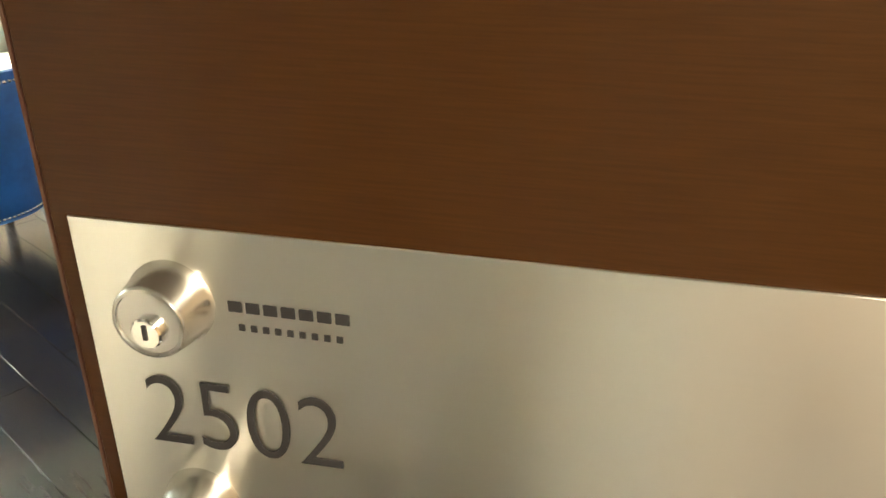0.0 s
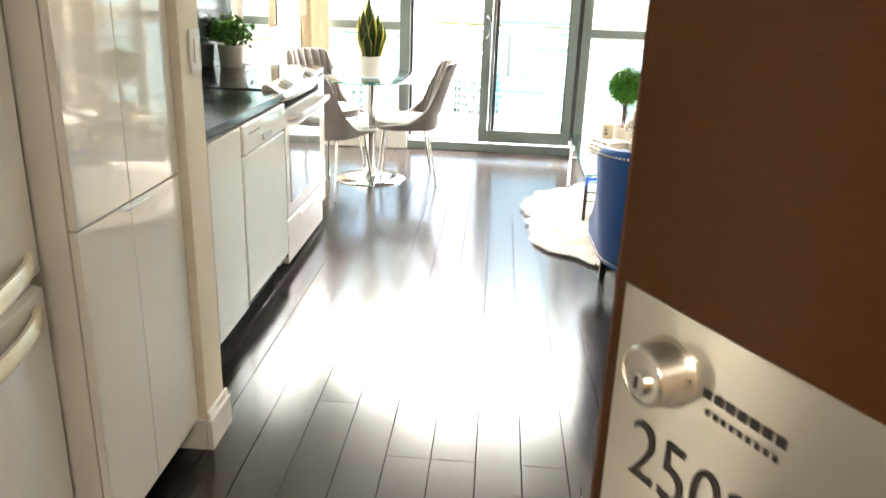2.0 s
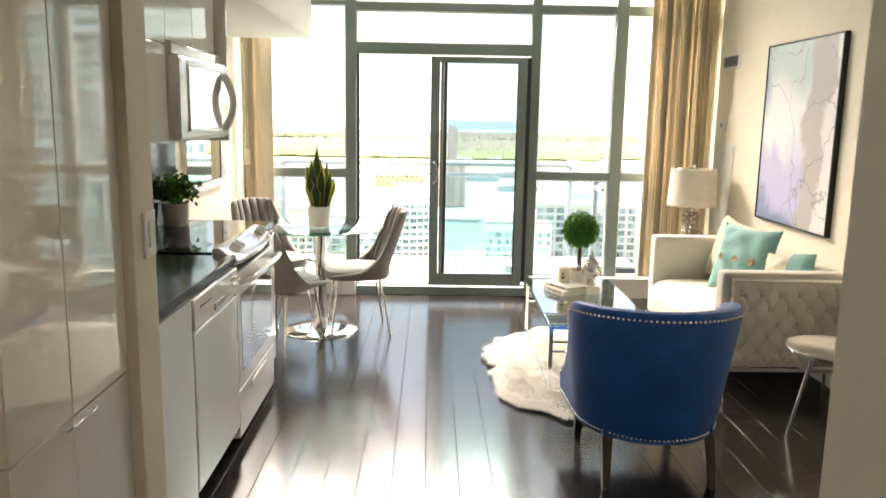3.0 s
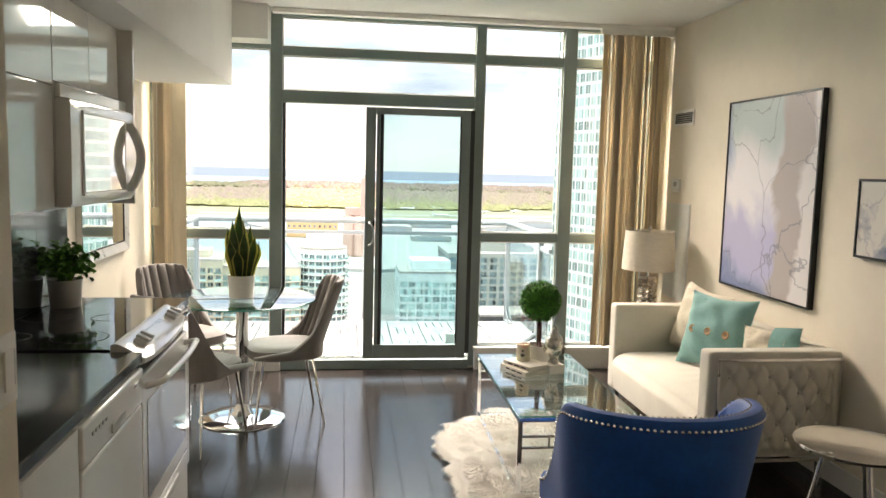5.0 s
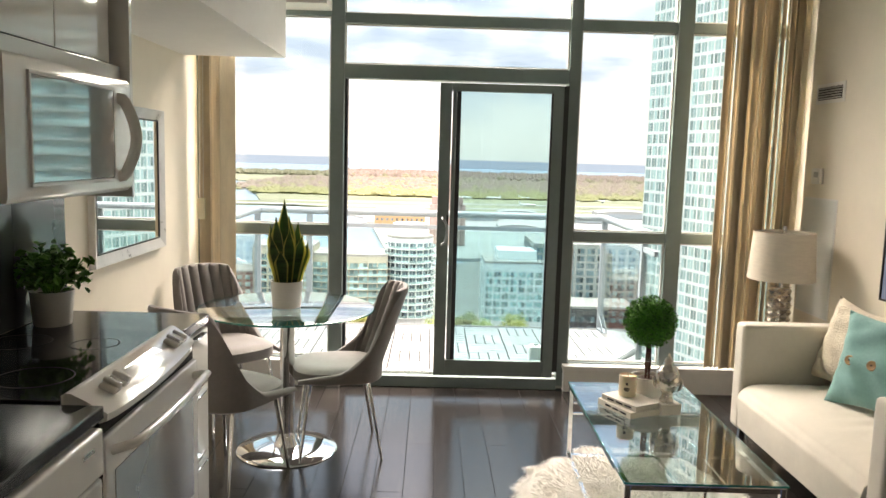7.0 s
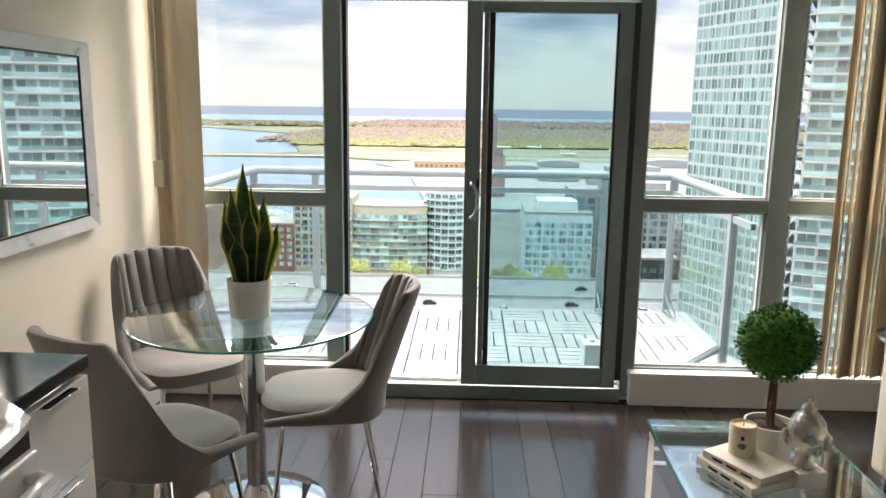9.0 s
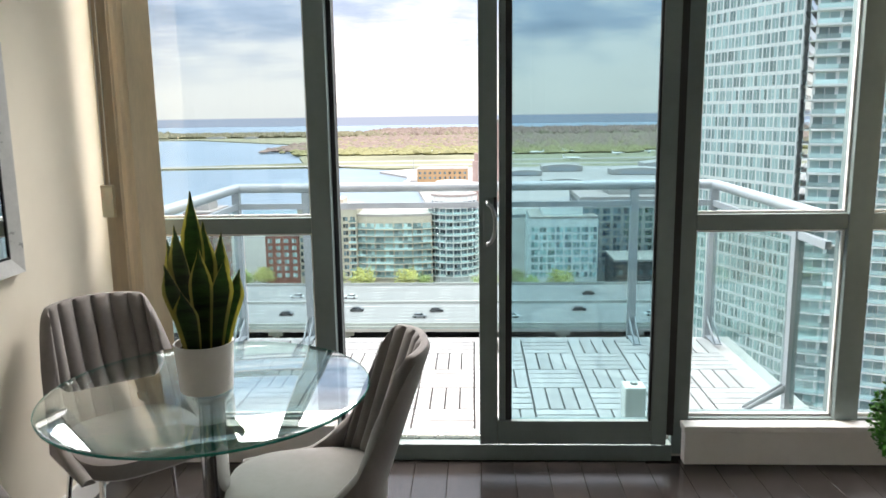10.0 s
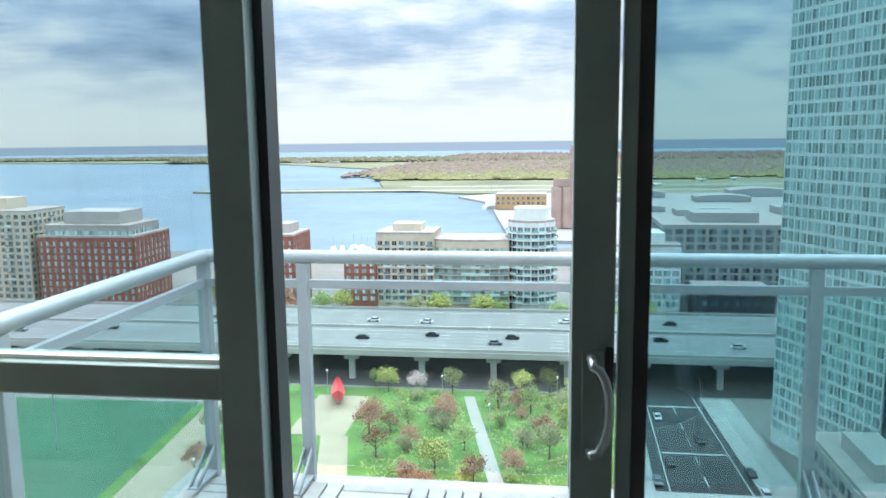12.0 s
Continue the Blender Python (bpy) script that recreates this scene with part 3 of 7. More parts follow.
def fridge():
    f = thing("refrigerator", "white two-door refrigerator with curved doors beside the pantry", "refrigerator", (0, 0, 0))
    y0, y1 = 0.86, 1.60
    part("body", span(B(), (X_KITCHEN + 0.01, y0, 0.03), (-0.66, y1, 1.70), 0.01), appliance_white, f)

    def bowed(z0, z1):
        bm, k = B(), 14
        rings = []
        for z, inset in ((z0, 0.012), (z0 + 0.012, 0), (z1 - 0.012, 0), (z1, 0.012)):
            front = [(-0.600 + 0.045 * math.sin(math.pi * i / k) - inset, y0 + inset + (y1 - y0 - 2 * inset) * i / k, z) for i in range(k + 1)]
            rings.append([(-0.655, y0 + inset, z)] + front + [(-0.655, y1 - inset, z)])
        return loft(bm, rings)
    part("upper_door", bowed(0.80, 1.70), appliance_white, f, "gently bowed upper door")
    part("lower_door", bowed(0.08, 0.785), appliance_white, f, "gently bowed lower door")
    for z in (0.73, 0.85):
        bm = B()
        pts = [(-0.595 + 0.045 * math.sin(math.pi * u) + 0.035 * math.sin(math.pi * u) ** 0.5, y0 + 0.04 + (y1 - y0 - 0.08) * u, z) for u in [i / 12 for i in range(13)]]
        sweep(bm, pts, 0.013, 10, 1.7)
        part("handle", bm, mat("handle_cream", (0.78, 0.72, 0.52), 0.25, vary=0.05, coat=0.3), f, "long cream bar handle")
    for y in (y0 + 0.06, y1 - 0.06):
        part("foot", lathe(B(), [(0.02, 0), (0.02, 0.03), (0.012, 0.032)], 12, (-0.72, y, 0)), plastic_grey, f)


fridge()


def pantry():
    p = thing("pantry_cabinet", "tall glossy white pantry cabinet with four doors", "cabinet")
    y0, y1 = 1.625, 2.170
    part("carcass", span(B(), (X_KITCHEN + 0.01, y0, 0.10), (-0.545, y1, 2.66), 0.002), gloss_white, p)
    part("plinth", span(B(), (X_KITCHEN + 0.01, y0 + 0.004, 0.0), (-0.60, y1 - 0.004, 0.10)), mat("dark_plinth", (0.03, 0.028, 0.027), 0.5, vary=0.2), p, "dark recessed plinth")
    ym = 1.875
    for a, b in ((y0 + 0.004, ym - 0.0015), (ym + 0.0015, y1 - 0.002)):
        for z0, z1 in ((0.105, 0.891), (0.895, 2.655)):
            part("door", span(B(), (-0.543, a, z0), (-0.522, b, z1), 0.0025), gloss_white, p, "glossy white slab door")
    for a, b in ((ym - 0.075, ym - 0.006), (ym + 0.006, ym + 0.060)):
        part("handle", span(B(), (-0.521, a, 0.889), (-0.497, b, 0.8935), 0.0015), chrome, p, "small chrome edge pull")


pantry()


def light_switch():
    s = thing("light_switch", "white double rocker switch on the cream pier", "light switch", (-0.4965, 2.270, 1.215))
    part("cover_plate", span(B(), (0, -0.036, -0.058), (0.007, 0.036, 0.058), 0.003), plastic_white, s)
    for dy in (-0.0,):
        part("rocker", span(B(), (0.007, dy - 0.016, -0.033), (0.011, dy + 0.016, 0.033), 0.002), plastic_white, s)
    part("slider", span(B(), (0.007, 0.020, -0.030), (0.009, 0.026, 0.030), 0.001), plastic_grey, s)


light_switch()


def base_units():
    c = thing("base_cabinet", "glossy white base cabinet under the black counter", "cabinet", (-0.014, 0, 0))
    part("carcass", span(B(), (X_KITCHEN + 0.01, 2.325, 0.10), (-0.640, 3.020, 0.868), 0.002), gloss_white, c)
    part("plinth", span(B(), (X_KITCHEN + 0.01, 2.325, 0.0), (-0.700, 3.020, 0.10)), bpy.data.materials["dark_plinth"], c)
    for a, b in ((2.328, 2.668), (2.672, 3.016)):
        part("door", span(B(), (-0.638, a, 0.105), (-0.618, b, 0.862), 0.0025), gloss_white, c)

    d = thing("dishwasher", "white built-in dishwasher with pocket handle", "dishwasher", (-0.034, 0, 0))
    y0, y1 = 3.024, 3.640
    part("body", span(B(), (X_KITCHEN + 0.06, y0, 0.09), (-0.640, y1, 0.868)), appliance_white, d)
    part("kick_plate", span(B(), (-0.72, y0, 0.0), (-0.680, y1, 0.09)), bpy.data.materials["dark_plinth"], d)
    part("door", span(B(), (-0.638, y0 + 0.003, 0.125), (-0.595, y1 - 0.003, 0.735), 0.010, 3), appliance_white, d)
    panel = part("control_panel", span(B(), (-0.638, y0 + 0.003, 0.742), (-0.590, y1 - 0.003, 0.862), 0.010, 3), appliance_white, d)
    part("handle", span(B(), (-0.589, y0 + 0.24, 0.760), (-0.582, y0 + 0.37, 0.790), 0.004), plastic_grey, panel, "dark pocket handle")
    for k in range(5):
        part("button", span(B(), (-0.5895, y0 + 0.07 + 0.03 * k, 0.815), (-0.586, y0 + 0.085 + 0.03 * k, 0.825), 0.001), plastic_grey, panel)
    part("badge", span(B(), (-0.5895, y1 - 0.12, 0.820), (-0.5875, y1 - 0.06, 0.832), 0.001), nickel, panel)

    e = thing("drawer_unit", "narrow glossy white drawer unit beside the range", "cabinet", (-0.072, 0, 0))
    part("carcass", span(B(), (X_KITCHEN + 0.09, 4.425, 0.10), (-0.640, 4.740, 0.868), 0.002), gloss_white, e)
    part("plinth", span(B(), (X_KITCHEN + 0.09, 4.425, 0.0), (-0.700, 4.740, 0.10)), bpy.data.materials["dark_plinth"], e)
    for z0, z1 in ((0.105, 0.375), (0.379, 0.645), (0.649, 0.862)):
        dr = part("drawer", span(B(), (-0.638, 4.428, z0), (-0.618, 4.737, z1), 0.0025), gloss_white, e)
        part("handle", span(B(), (-0.617, 4.52, z1 - 0.006), (-0.592, 4.65, z1 - 0.001), 0.0015), chrome, dr)


base_units()


def countertops():
    for a, b, edge in ((2.322, 3.655, -0.630), (4.427, 4.748, -0.690)):
        c = thing("countertop", "polished black stone worktop on white units", "countertop", group="kitchen worktops")
        part("slab", span(B(), (X_KITCHEN + 0.003, a, 0.876), (edge, b, 0.910), 0.004, 2), counter_black, c)
        part("substrate", span(B(), (X_KITCHEN + 0.02, a + 0.002, 0.869), (edge - 0.020, b - 0.002, 0.8755)), plastic_grey, c)
    s = thing("backsplash", "dark smoked glass backsplash above the counter", "backsplash")
    smoked = mat("smoked_glass_splash", (0.055, 0.065, 0.068), 0.08, vary=0.1, scale=2, coat=0.4)
    for a, b in ((2.325, 3.658), (3.660, 4.422), (4.424, 4.795)):
        part("panel", span(B(), (X_KITCHEN + 0.001, a, 0.912), (X_KITCHEN + 0.011, b, 1.385), 0.001, 1), smoked, s)


countertops()


def kitchen_range():
    r = thing("electric_range", "white electric range with black glass cooktop and front controls", "range", (-0.036, 0, 0))
    y0, y1 = 3.660, 4.422
    part("body", span(B(), (X_KITCHEN + 0.07, y0 + 0.010, 0.04), (-0.650, y1, 0.895), 0.003), appliance_white, r)
    # near-black strip puts the shade of the gap beside the range into colour
    part("side_gap_shade", span(B(), (-0.648, y0 - 0.001, 0.10), (-0.604, y0 + 0.003, 0.83)), ink, r, "black strip painted as the shaded gap beside the oven door")
    part("cooktop", span(B(), (X_KITCHEN + 0.055, y0 + 0.002, 0.897), (-0.690, y1 - 0.002, 0.917), 0.003), black_glass, r, "black ceramic glass hob")
    # sloped control panel, moulded with rounded ends
    bm, k = B(), 20
    rings = []
    for i in range(k + 1):
        u = i / k
        y = y0 + 0.001 + (y1 - y0 - 0.002) * u
        bow = 0.030 * math.sin(math.pi * u) ** 0.6 - 0.022 * u
        rings.append([(-0.700, y, 0.900), (-0.700, y, 0.930), (-0.690, y, 0.936), (-0.676, y, 0.935), (-0.600 + bow, y, 0.896), (-0.588 + bow, y, 0.886), (-0.590 + bow, y, 0.868), (-0.606 + bow, y, 0.862), (-0.650, y, 0.862)])
    loft(bm, rings)
    panel = part("control_panel", bm, appliance_white, r, "sloped white control panel")
    # near-black box paints the shade inside the gap below the panel
    part("panel_gap_shade", span(B(), (-0.649, y0 + 0.010, 0.824), (-0.612, y1 - 0.010, 0.861)), ink, r, "near-black box painted as the shaded gap under the control panel")
    for y in (3.775, 3.835, 4.255, 4.315):
        kn = part("knob", box(box(B(), (0, 0, 0.010), (0.048, 0.046, 0.020), 0.009, 3), (0, 0, 0.024), (0.050, 0.017, 0.014), 0.006, 3), appliance_white, panel, "chunky white rocker knob")
        kn.matrix_basis = pose(-0.632, y, 0.9105, 0, 26, 0)
    disp = part("display", span(B(), (-0.034, -0.125, 0), (0.034, 0.125, 0.004), 0.002), mat("display_grey", (0.60, 0.61, 0.60), 0.06, vary=0.2, scale=30, coat=0.4), panel, "grey clock display")
    disp.matrix_basis = pose(-0.626, 4.04, 0.9085, 0, 26, 0)
    door = part("oven_door", span(B(), (-0.648, y0 + 0.004, 0.290), (-0.598, y1 - 0.004, 0.822), 0.008, 3), appliance_white, r)
    part("window", span(B(), (-0.5985, y0 + 0.06, 0.36), (-0.5955, y1 - 0.06, 0.72), 0.001, 1), mat("oven_window", (0.62, 0.61, 0.59), 0.03, metal=0.55, vary=0.05, coat=1.0), door, "mirror-like grey oven window")
    bm = B()
    pts = [(-0.600, y0 + 0.05, 0.775), (-0.565, y0 + 0.055, 0.785)] + [(-0.545 + 0.012 * math.sin(math.pi * u), y0 + 0.07 + (y1 - y0 - 0.14) * u, 0.79) for u in [i / 10 for i in range(11)]]
    pts += [(-0.565, y1 - 0.055, 0.785), (-0.600, y1 - 0.05, 0.775)]
    sweep(bm, pts, 0.013, 12)
    part("handle", bm, appliance_white, door, "white bar handle")
    dr = part("storage_drawer", span(B(), (-0.648, y0 + 0.004, 0.060), (-0.600, y1 - 0.004, 0.283), 0.008, 3), appliance_white, r)
    part("pull", span(B(), (-0.601, y0 + 0.22, 0.235), (-0.590, y1 - 0.22, 0.262), 0.004), appliance_white, dr)
    for y in (y0 + 0.05, y1 - 0.05):
        part("foot", lathe(B(), [(0.018, 0), (0.018, 0.04)], 12, (-0.70, y, 0)), plastic_grey, r)
    for x, y, rad in ((-0.86, 3.85, 0.10), (-0.86, 4.22, 0.075), (-1.10, 3.85, 0.075), (-1.10, 4.22, 0.10)):
        bm = B()
        lathe(bm, [(rad, 0.9171), (rad, 0.9175), (rad - 0.004, 0.9175), (rad - 0.004, 0.9171)], 40, (x, y, 0), caps=False)
        part("burner_ring", bm, bpy.data.materials["dark_plinth"], r)


kitchen_range()


def microwave():
    m = thing("microwave", "white over-the-range microwave with arched handle", "microwave")
    y0, y1, xf = 3.665, 4.425, -0.862
    part("body", span(B(), (X_KITCHEN + 0.004, y0, 1.395), (xf - 0.035, y1, 1.800), 0.004), appliance_white, m)
    bm, k = B(), 12
    rings = []
    for z, ins in ((1.395, 0.01), (1.410, 0), (1.742, 0), (1.755, 0.008)):
        front = [(xf - ins + 0.014 + 0.001 * math.sin(math.pi * i / k), y0 + ins + (y1 - y0 - 2 * ins) * i / k, z) for i in range(k + 1)]
        rings.append([(xf - 0.034, y0 + ins, z)] + front + [(xf - 0.034, y1 - ins, z)])
    loft(bm, rings)
    door = part("door", bm, appliance_white, m, "bowed glossy white door")
    part("window", span(B(), (xf + 0.0125, y0 + 0.115, 1.440), (xf + 0.0200, y0 + 0.610, 1.712), 0.002, 1),
         mat("microwave_window", (0.74, 0.73, 0.70), 0.03, metal=0.6, vary=0.04, scale=20, coat=1.0), door, "mirror-like pale glossy window")
    part("vent_rail", span(B(), (xf - 0.034, y0, 1.757), (xf - 0.016, y1, 1.800), 0.003), appliance_white, m)
    bm = B()
    ya, yb, za, zb, w = y0 + 0.105, y0 + 0.620, 1.430, 1.722, 0.010
    for lo, hi in (((ya, za), (yb, za + w)), ((ya, zb - w), (yb, zb)), ((ya, za + w), (ya + w, zb - w)), ((yb - w, za + w), (yb, zb - w))):
        span(bm, (xf + 0.006, *lo), (xf + 0.0215, *hi), 0.002)
    part("window_trim", bm, appliance_white, door)
    bm = B()
    hy = y1 - 0.100
    pts = [(xf + 0.010, hy, 1.690), (xf + 0.030, hy, 1.688)] + [(xf + 0.036 + 0.030 * math.sin(math.pi * u), hy + 0.012 * math.sin(math.pi * u), 1.68 - 0.225 * u) for u in [i / 12 for i in range(13)]]
    pts += [(xf + 0.030, hy, 1.447), (xf + 0.010, hy, 1.445)]
    sweep(bm, pts, 0.011, 12, 1.7)
    part("handle", bm, appliance_white, door, "arched white handle")
    part("keypad", span(B(), (xf + 0.002, y1 - 0.075, 1.45), (xf + 0.0075, y1 - 0.018, 1.70), 0.002), plastic_white, door)
    part("underside", span(B(), (X_KITCHEN + 0.03, y0 + 0.03, 1.383), (xf - 0.07, y1 - 0.03, 1.394)), plastic_grey, m)


microwave()


def upper_cabinets():
    def unit(a, b, z0, xf, label):
        u = thing("wall_cabinet", label, "cabinet", group="kitchen wall cabinets")
        part("carcass", span(B(), (X_KITCHEN + 0.004, a, z0), (xf - 0.022, b, 2.098), 0.002), gloss_white, u)
        return u
    xf = -0.900
    for a, b in ((2.325, 2.990), (2.994, 3.660)):
        u = unit(a, b, 1.390, xf, "glossy white wall cabinet over the counter")
        part("door", span(B(), (xf - 0.020, a + 0.002, 1.392), (xf, b - 0.002, 1.790), 0.0025), gloss_white, u)
        part("door", span(B(), (xf - 0.020, a + 0.002, 1.794), (xf, b - 0.002, 2.096), 0.0025), gloss_white, u)
        part("handle", span(B(), (xf - 0.012, b - 0.13, 1.386), (xf + 0.010, b - 0.05, 1.391), 0.001), chrome, u)
    u = unit(3.664, 4.395, 1.805, xf, "short glossy white cabinet above the microwave")
    for a, b in ((3.666, 4.028), (4.032, 4.393)):
        part("door", span(B(), (xf - 0.020, a, 1.808), (xf, b, 2.096), 0.0025), gloss_white, u)
    part("end_panel", span(B(), (X_KITCHEN + 0.004, 4.429, 1.372), (-0.848, 4.449, 2.098), 0.002), gloss_white, u, "tall glossy end panel")
    # dark colour stands in for the shade of the open gap above the microwave
    part("cabinet_gap_shade", span(B(), (X_KITCHEN + 0.01, 4.397, 1.805), (-0.935, 4.427, 2.096)), ink, u, "near-black strip painted as the shaded gap by the end panel")


upper_cabinets()


def counter_plant():
    p = thing("potted_plant", "bushy green herb plant in a white pot on the counter", "plant", (-1.165, 4.505, 0.9105))
    pot = part("pot", lathe(B(), [(0, 0), (0.058, 0), (0.062, 0.004), (0.072, 0.115), (0.073, 0.122), (0.068, 0.122), (0.066, 0.105), (0, 0.105)], 36), ceramic_white, p, "white ceramic pot")
    part("soil", lathe(B(), [(0, 0.1055), (0.065, 0.1055), (0.05, 0.112), (0, 0.115)], 24), soil, p)
    rnd = random.Random(5)
    stems, leaves = B(), B()
    for k in range(60):
        a, r, hgt = rnd.uniform(0, 6.283), rnd.uniform(0.02, 0.115), rnd.uniform(0.03, 0.12)
        top = Vector((math.cos(a) * r, math.sin(a) * r, 0.12 + hgt * (1.25 - r * 3.2)))
        sweep(stems, [(math.cos(a) * 0.02, math.sin(a) * 0.02, 0.108), top * 0.55 + Vector((0, 0, 0.065)), top], [0.0022, 0.0018, 0.001], 5)
        for j in range(9):
            c = top + Vector((rnd.gauss(0, 0.016), rnd.gauss(0, 0.016), rnd.gauss(0, 0.014)))
            leaf(leaves, c, rnd, 0.0175)
    tagged(part("stems", stems, leaf_green, p), kind="stuff")
    part("foliage", leaves, leaf_green, p, angle=0)


def leaf(bm, c, rnd, s):
    """A small rounded leaf with a folded midrib."""
    m = Matrix.Translation(c) @ Euler((rnd.uniform(-1, 1), rnd.uniform(-1, 1), rnd.uniform(0, 6.28))).to_matrix().to_4x4()
    k = s * rnd.uniform(0.7, 1.3)
    v = [bm.verts.new(m @ Vector(p)) for p in ((0, -k, 0), (0.62 * k, -0.2 * k, 0.22 * k), (0.45 * k, 0.6 * k, 0.2 * k), (0, k, 0), (-0.45 * k, 0.6 * k, 0.2 * k), (-0.62 * k, -0.2 * k, 0.22 * k))]
    bm.faces.new((v[0], v[1], v[2], v[3]))
    bm.faces.new((v[0], v[3], v[4], v[5]))


counter_plant()


def wall_mirror():
    m = thing("wall_mirror", "rectangular wall mirror in a wide silver frame", "mirror", (X_LEFT, 5.70, 1.365))
    hy, hz, w = 0.460, 0.380, 0.058
    part("mirror_glass", span(B(), (0.002, -hy + w - 0.005, -hz + w - 0.005), (0.012, hy - w + 0.005, hz - w + 0.005)), mirror_glass, m)
    for sgn in (-1, 1):
        bm = B()
        for ya, yb, prof in ((-1, 1, 0),):
            o = [(-hy, sgn * hz), (hy, sgn * hz)]
            i = [(-hy + w, sgn * (hz - w)), (hy - w, sgn * (hz - w))]
            loft(bm, [[(0.001, *o[0]), (0.030, o[0][0] + 0.006, o[0][1] - sgn * 0.006), (0.020, i[0][0] - 0.02, i[0][1] + sgn * 0.02), (0.014, *i[0]), (0.001, *i[0])],
                      [(0.001, *o[1]), (0.030, o[1][0] - 0.006, o[1][1] - sgn * 0.006), (0.020, i[1][0] + 0.02, i[1][1] + sgn * 0.02), (0.014, *i[1]), (0.001, *i[1])]])
        part("frame_rail", bm, silver_frame, m, angle=25)
        bm = B()
        o = [(sgn * hy, -hz), (sgn * hy, hz)]
        i = [(sgn * (hy - w), -hz + w), (sgn * (hy - w), hz - w)]
        loft(bm, [[(0.001, *o[0]), (0.030, o[0][0] - sgn * 0.006, o[0][1] + 0.006), (0.020, i[0][0] + sgn * 0.02, i[0][1] - 0.02), (0.014, *i[0]), (0.001, *i[0])],
                  [(0.001, *o[1]), (0.030, o[1][0] - sgn * 0.006, o[1][1] - 0.006), (0.020, i[1][0] + sgn * 0.02, i[1][1] + 0.02), (0.014, *i[1]), (0.001, *i[1])]])
        part("frame_stile", bm, silver_frame, m, angle=25)
    bm = B()
    b = 0.008
    span(bm, (0.012, -hy + w, -hz + w), (0.016, hy - w, -hz + w + b))
    span(bm, (0.012, -hy + w, hz - w - b), (0.016, hy - w, hz - w))
    span(bm, (0.012, -hy + w, -hz + w + b), (0.016, -hy + w + b, hz - w - b))
    span(bm, (0.012, hy - w - b, -hz + w + b), (0.016, hy - w, hz - w - b))
    part("inner_bead", bm, black_frame, m)


wall_mirror()


def vertical_blinds():
    for name, x0, x1, count, z0, ztop, label in (("vertical_blind", 1.985, 2.500, 17, 0.20, 2.60, "bunched beige vertical blind at the window corner"),
                                                 ("vertical_blind", -1.275, -1.125, 8, 0.20, 2.38, "bunched beige vertical blind beside the dining wall")):
        b = thing(name, label, "blind", group="window blinds")
        rnd = random.Random(count)
        for k in range(count):
            x = x0 + (x1 - x0) * (k + 0.5) / count
            bm = B()
            w, th = 0.050, radians(rnd.uniform(28, 62))
            c, s = math.cos(th), math.sin(th)
            rows = []
            for z in (z0 + rnd.uniform(-0.006, 0.006), ztop):
                front, back = [], []
                for i in range(5):
                    u = i / 4 * 2 - 1
                    bend = 0.006 * (1 - u * u)
                    front.append((x + u * w * c - (bend + 0.001) * s, 6.735 + u * w * s + (bend + 0.001) * c, z))
                    back.append((x + u * w * c - (bend - 0.001) * s, 6.735 + u * w * s + (bend - 0.001) * c, z))
                rows.append(front + back[::-1])
            loft(bm, rows)
            part("slat", bm, blind_fabric, b)
        part("headrail", span(B(), (x0 - 0.03, 6.712, ztop), (x1 + 0.03, 6.758, ztop + 0.045), 0.004), plastic_white, b)
    w = thing("blind_cord", "white beaded blind cord with cream weight", "blind cord", (-1.30, 6.70, 0))
    bm = B()
    rod(bm, (0, 0, 1.22), (0.0, 0.02, 2.40), 0.003, seg=6)
    rod(bm, (0.02, 0, 1.22), (0.02, 0.02, 2.40), 0.003, seg=6)
    part("cord", bm, plastic_white, w)
    part("weight", span(B(), (-0.015, -0.012, 1.10), (0.035, 0.012, 1.23), 0.005), wax, w)
    track = thing("curtain_track", "slim white blind track under the ceiling", "track", kind="structure")
    part("channel", span(B(), (-0.48, 6.70, 2.636), (2.53, 6.775, 2.668), 0.004), plastic_white, track)


vertical_blinds()

# ---- dining corner ----


def u_path(s, half, back, deep, front):
    """A horseshoe seen from above, open to +y: s from -1 to 1; place and outward direction."""
    t, sgn = abs(s), (1 if s >= 0 else -1)
    if t < 0.62:
        f = t / 0.62 * math.pi / 2
        x, y = half * math.sin(f), back + deep * (1 - math.cos(f))
        nx, ny = math.sin(f) * deep, -math.cos(f) * half
    else:
        u = (t - 0.62) / 0.38
        x, y = half, back + deep + (front - back - deep) * u
        nx, ny = 1.0, 0.0
    k = math.hypot(nx, ny)
    return sgn * x, y, sgn * nx / k, ny / k


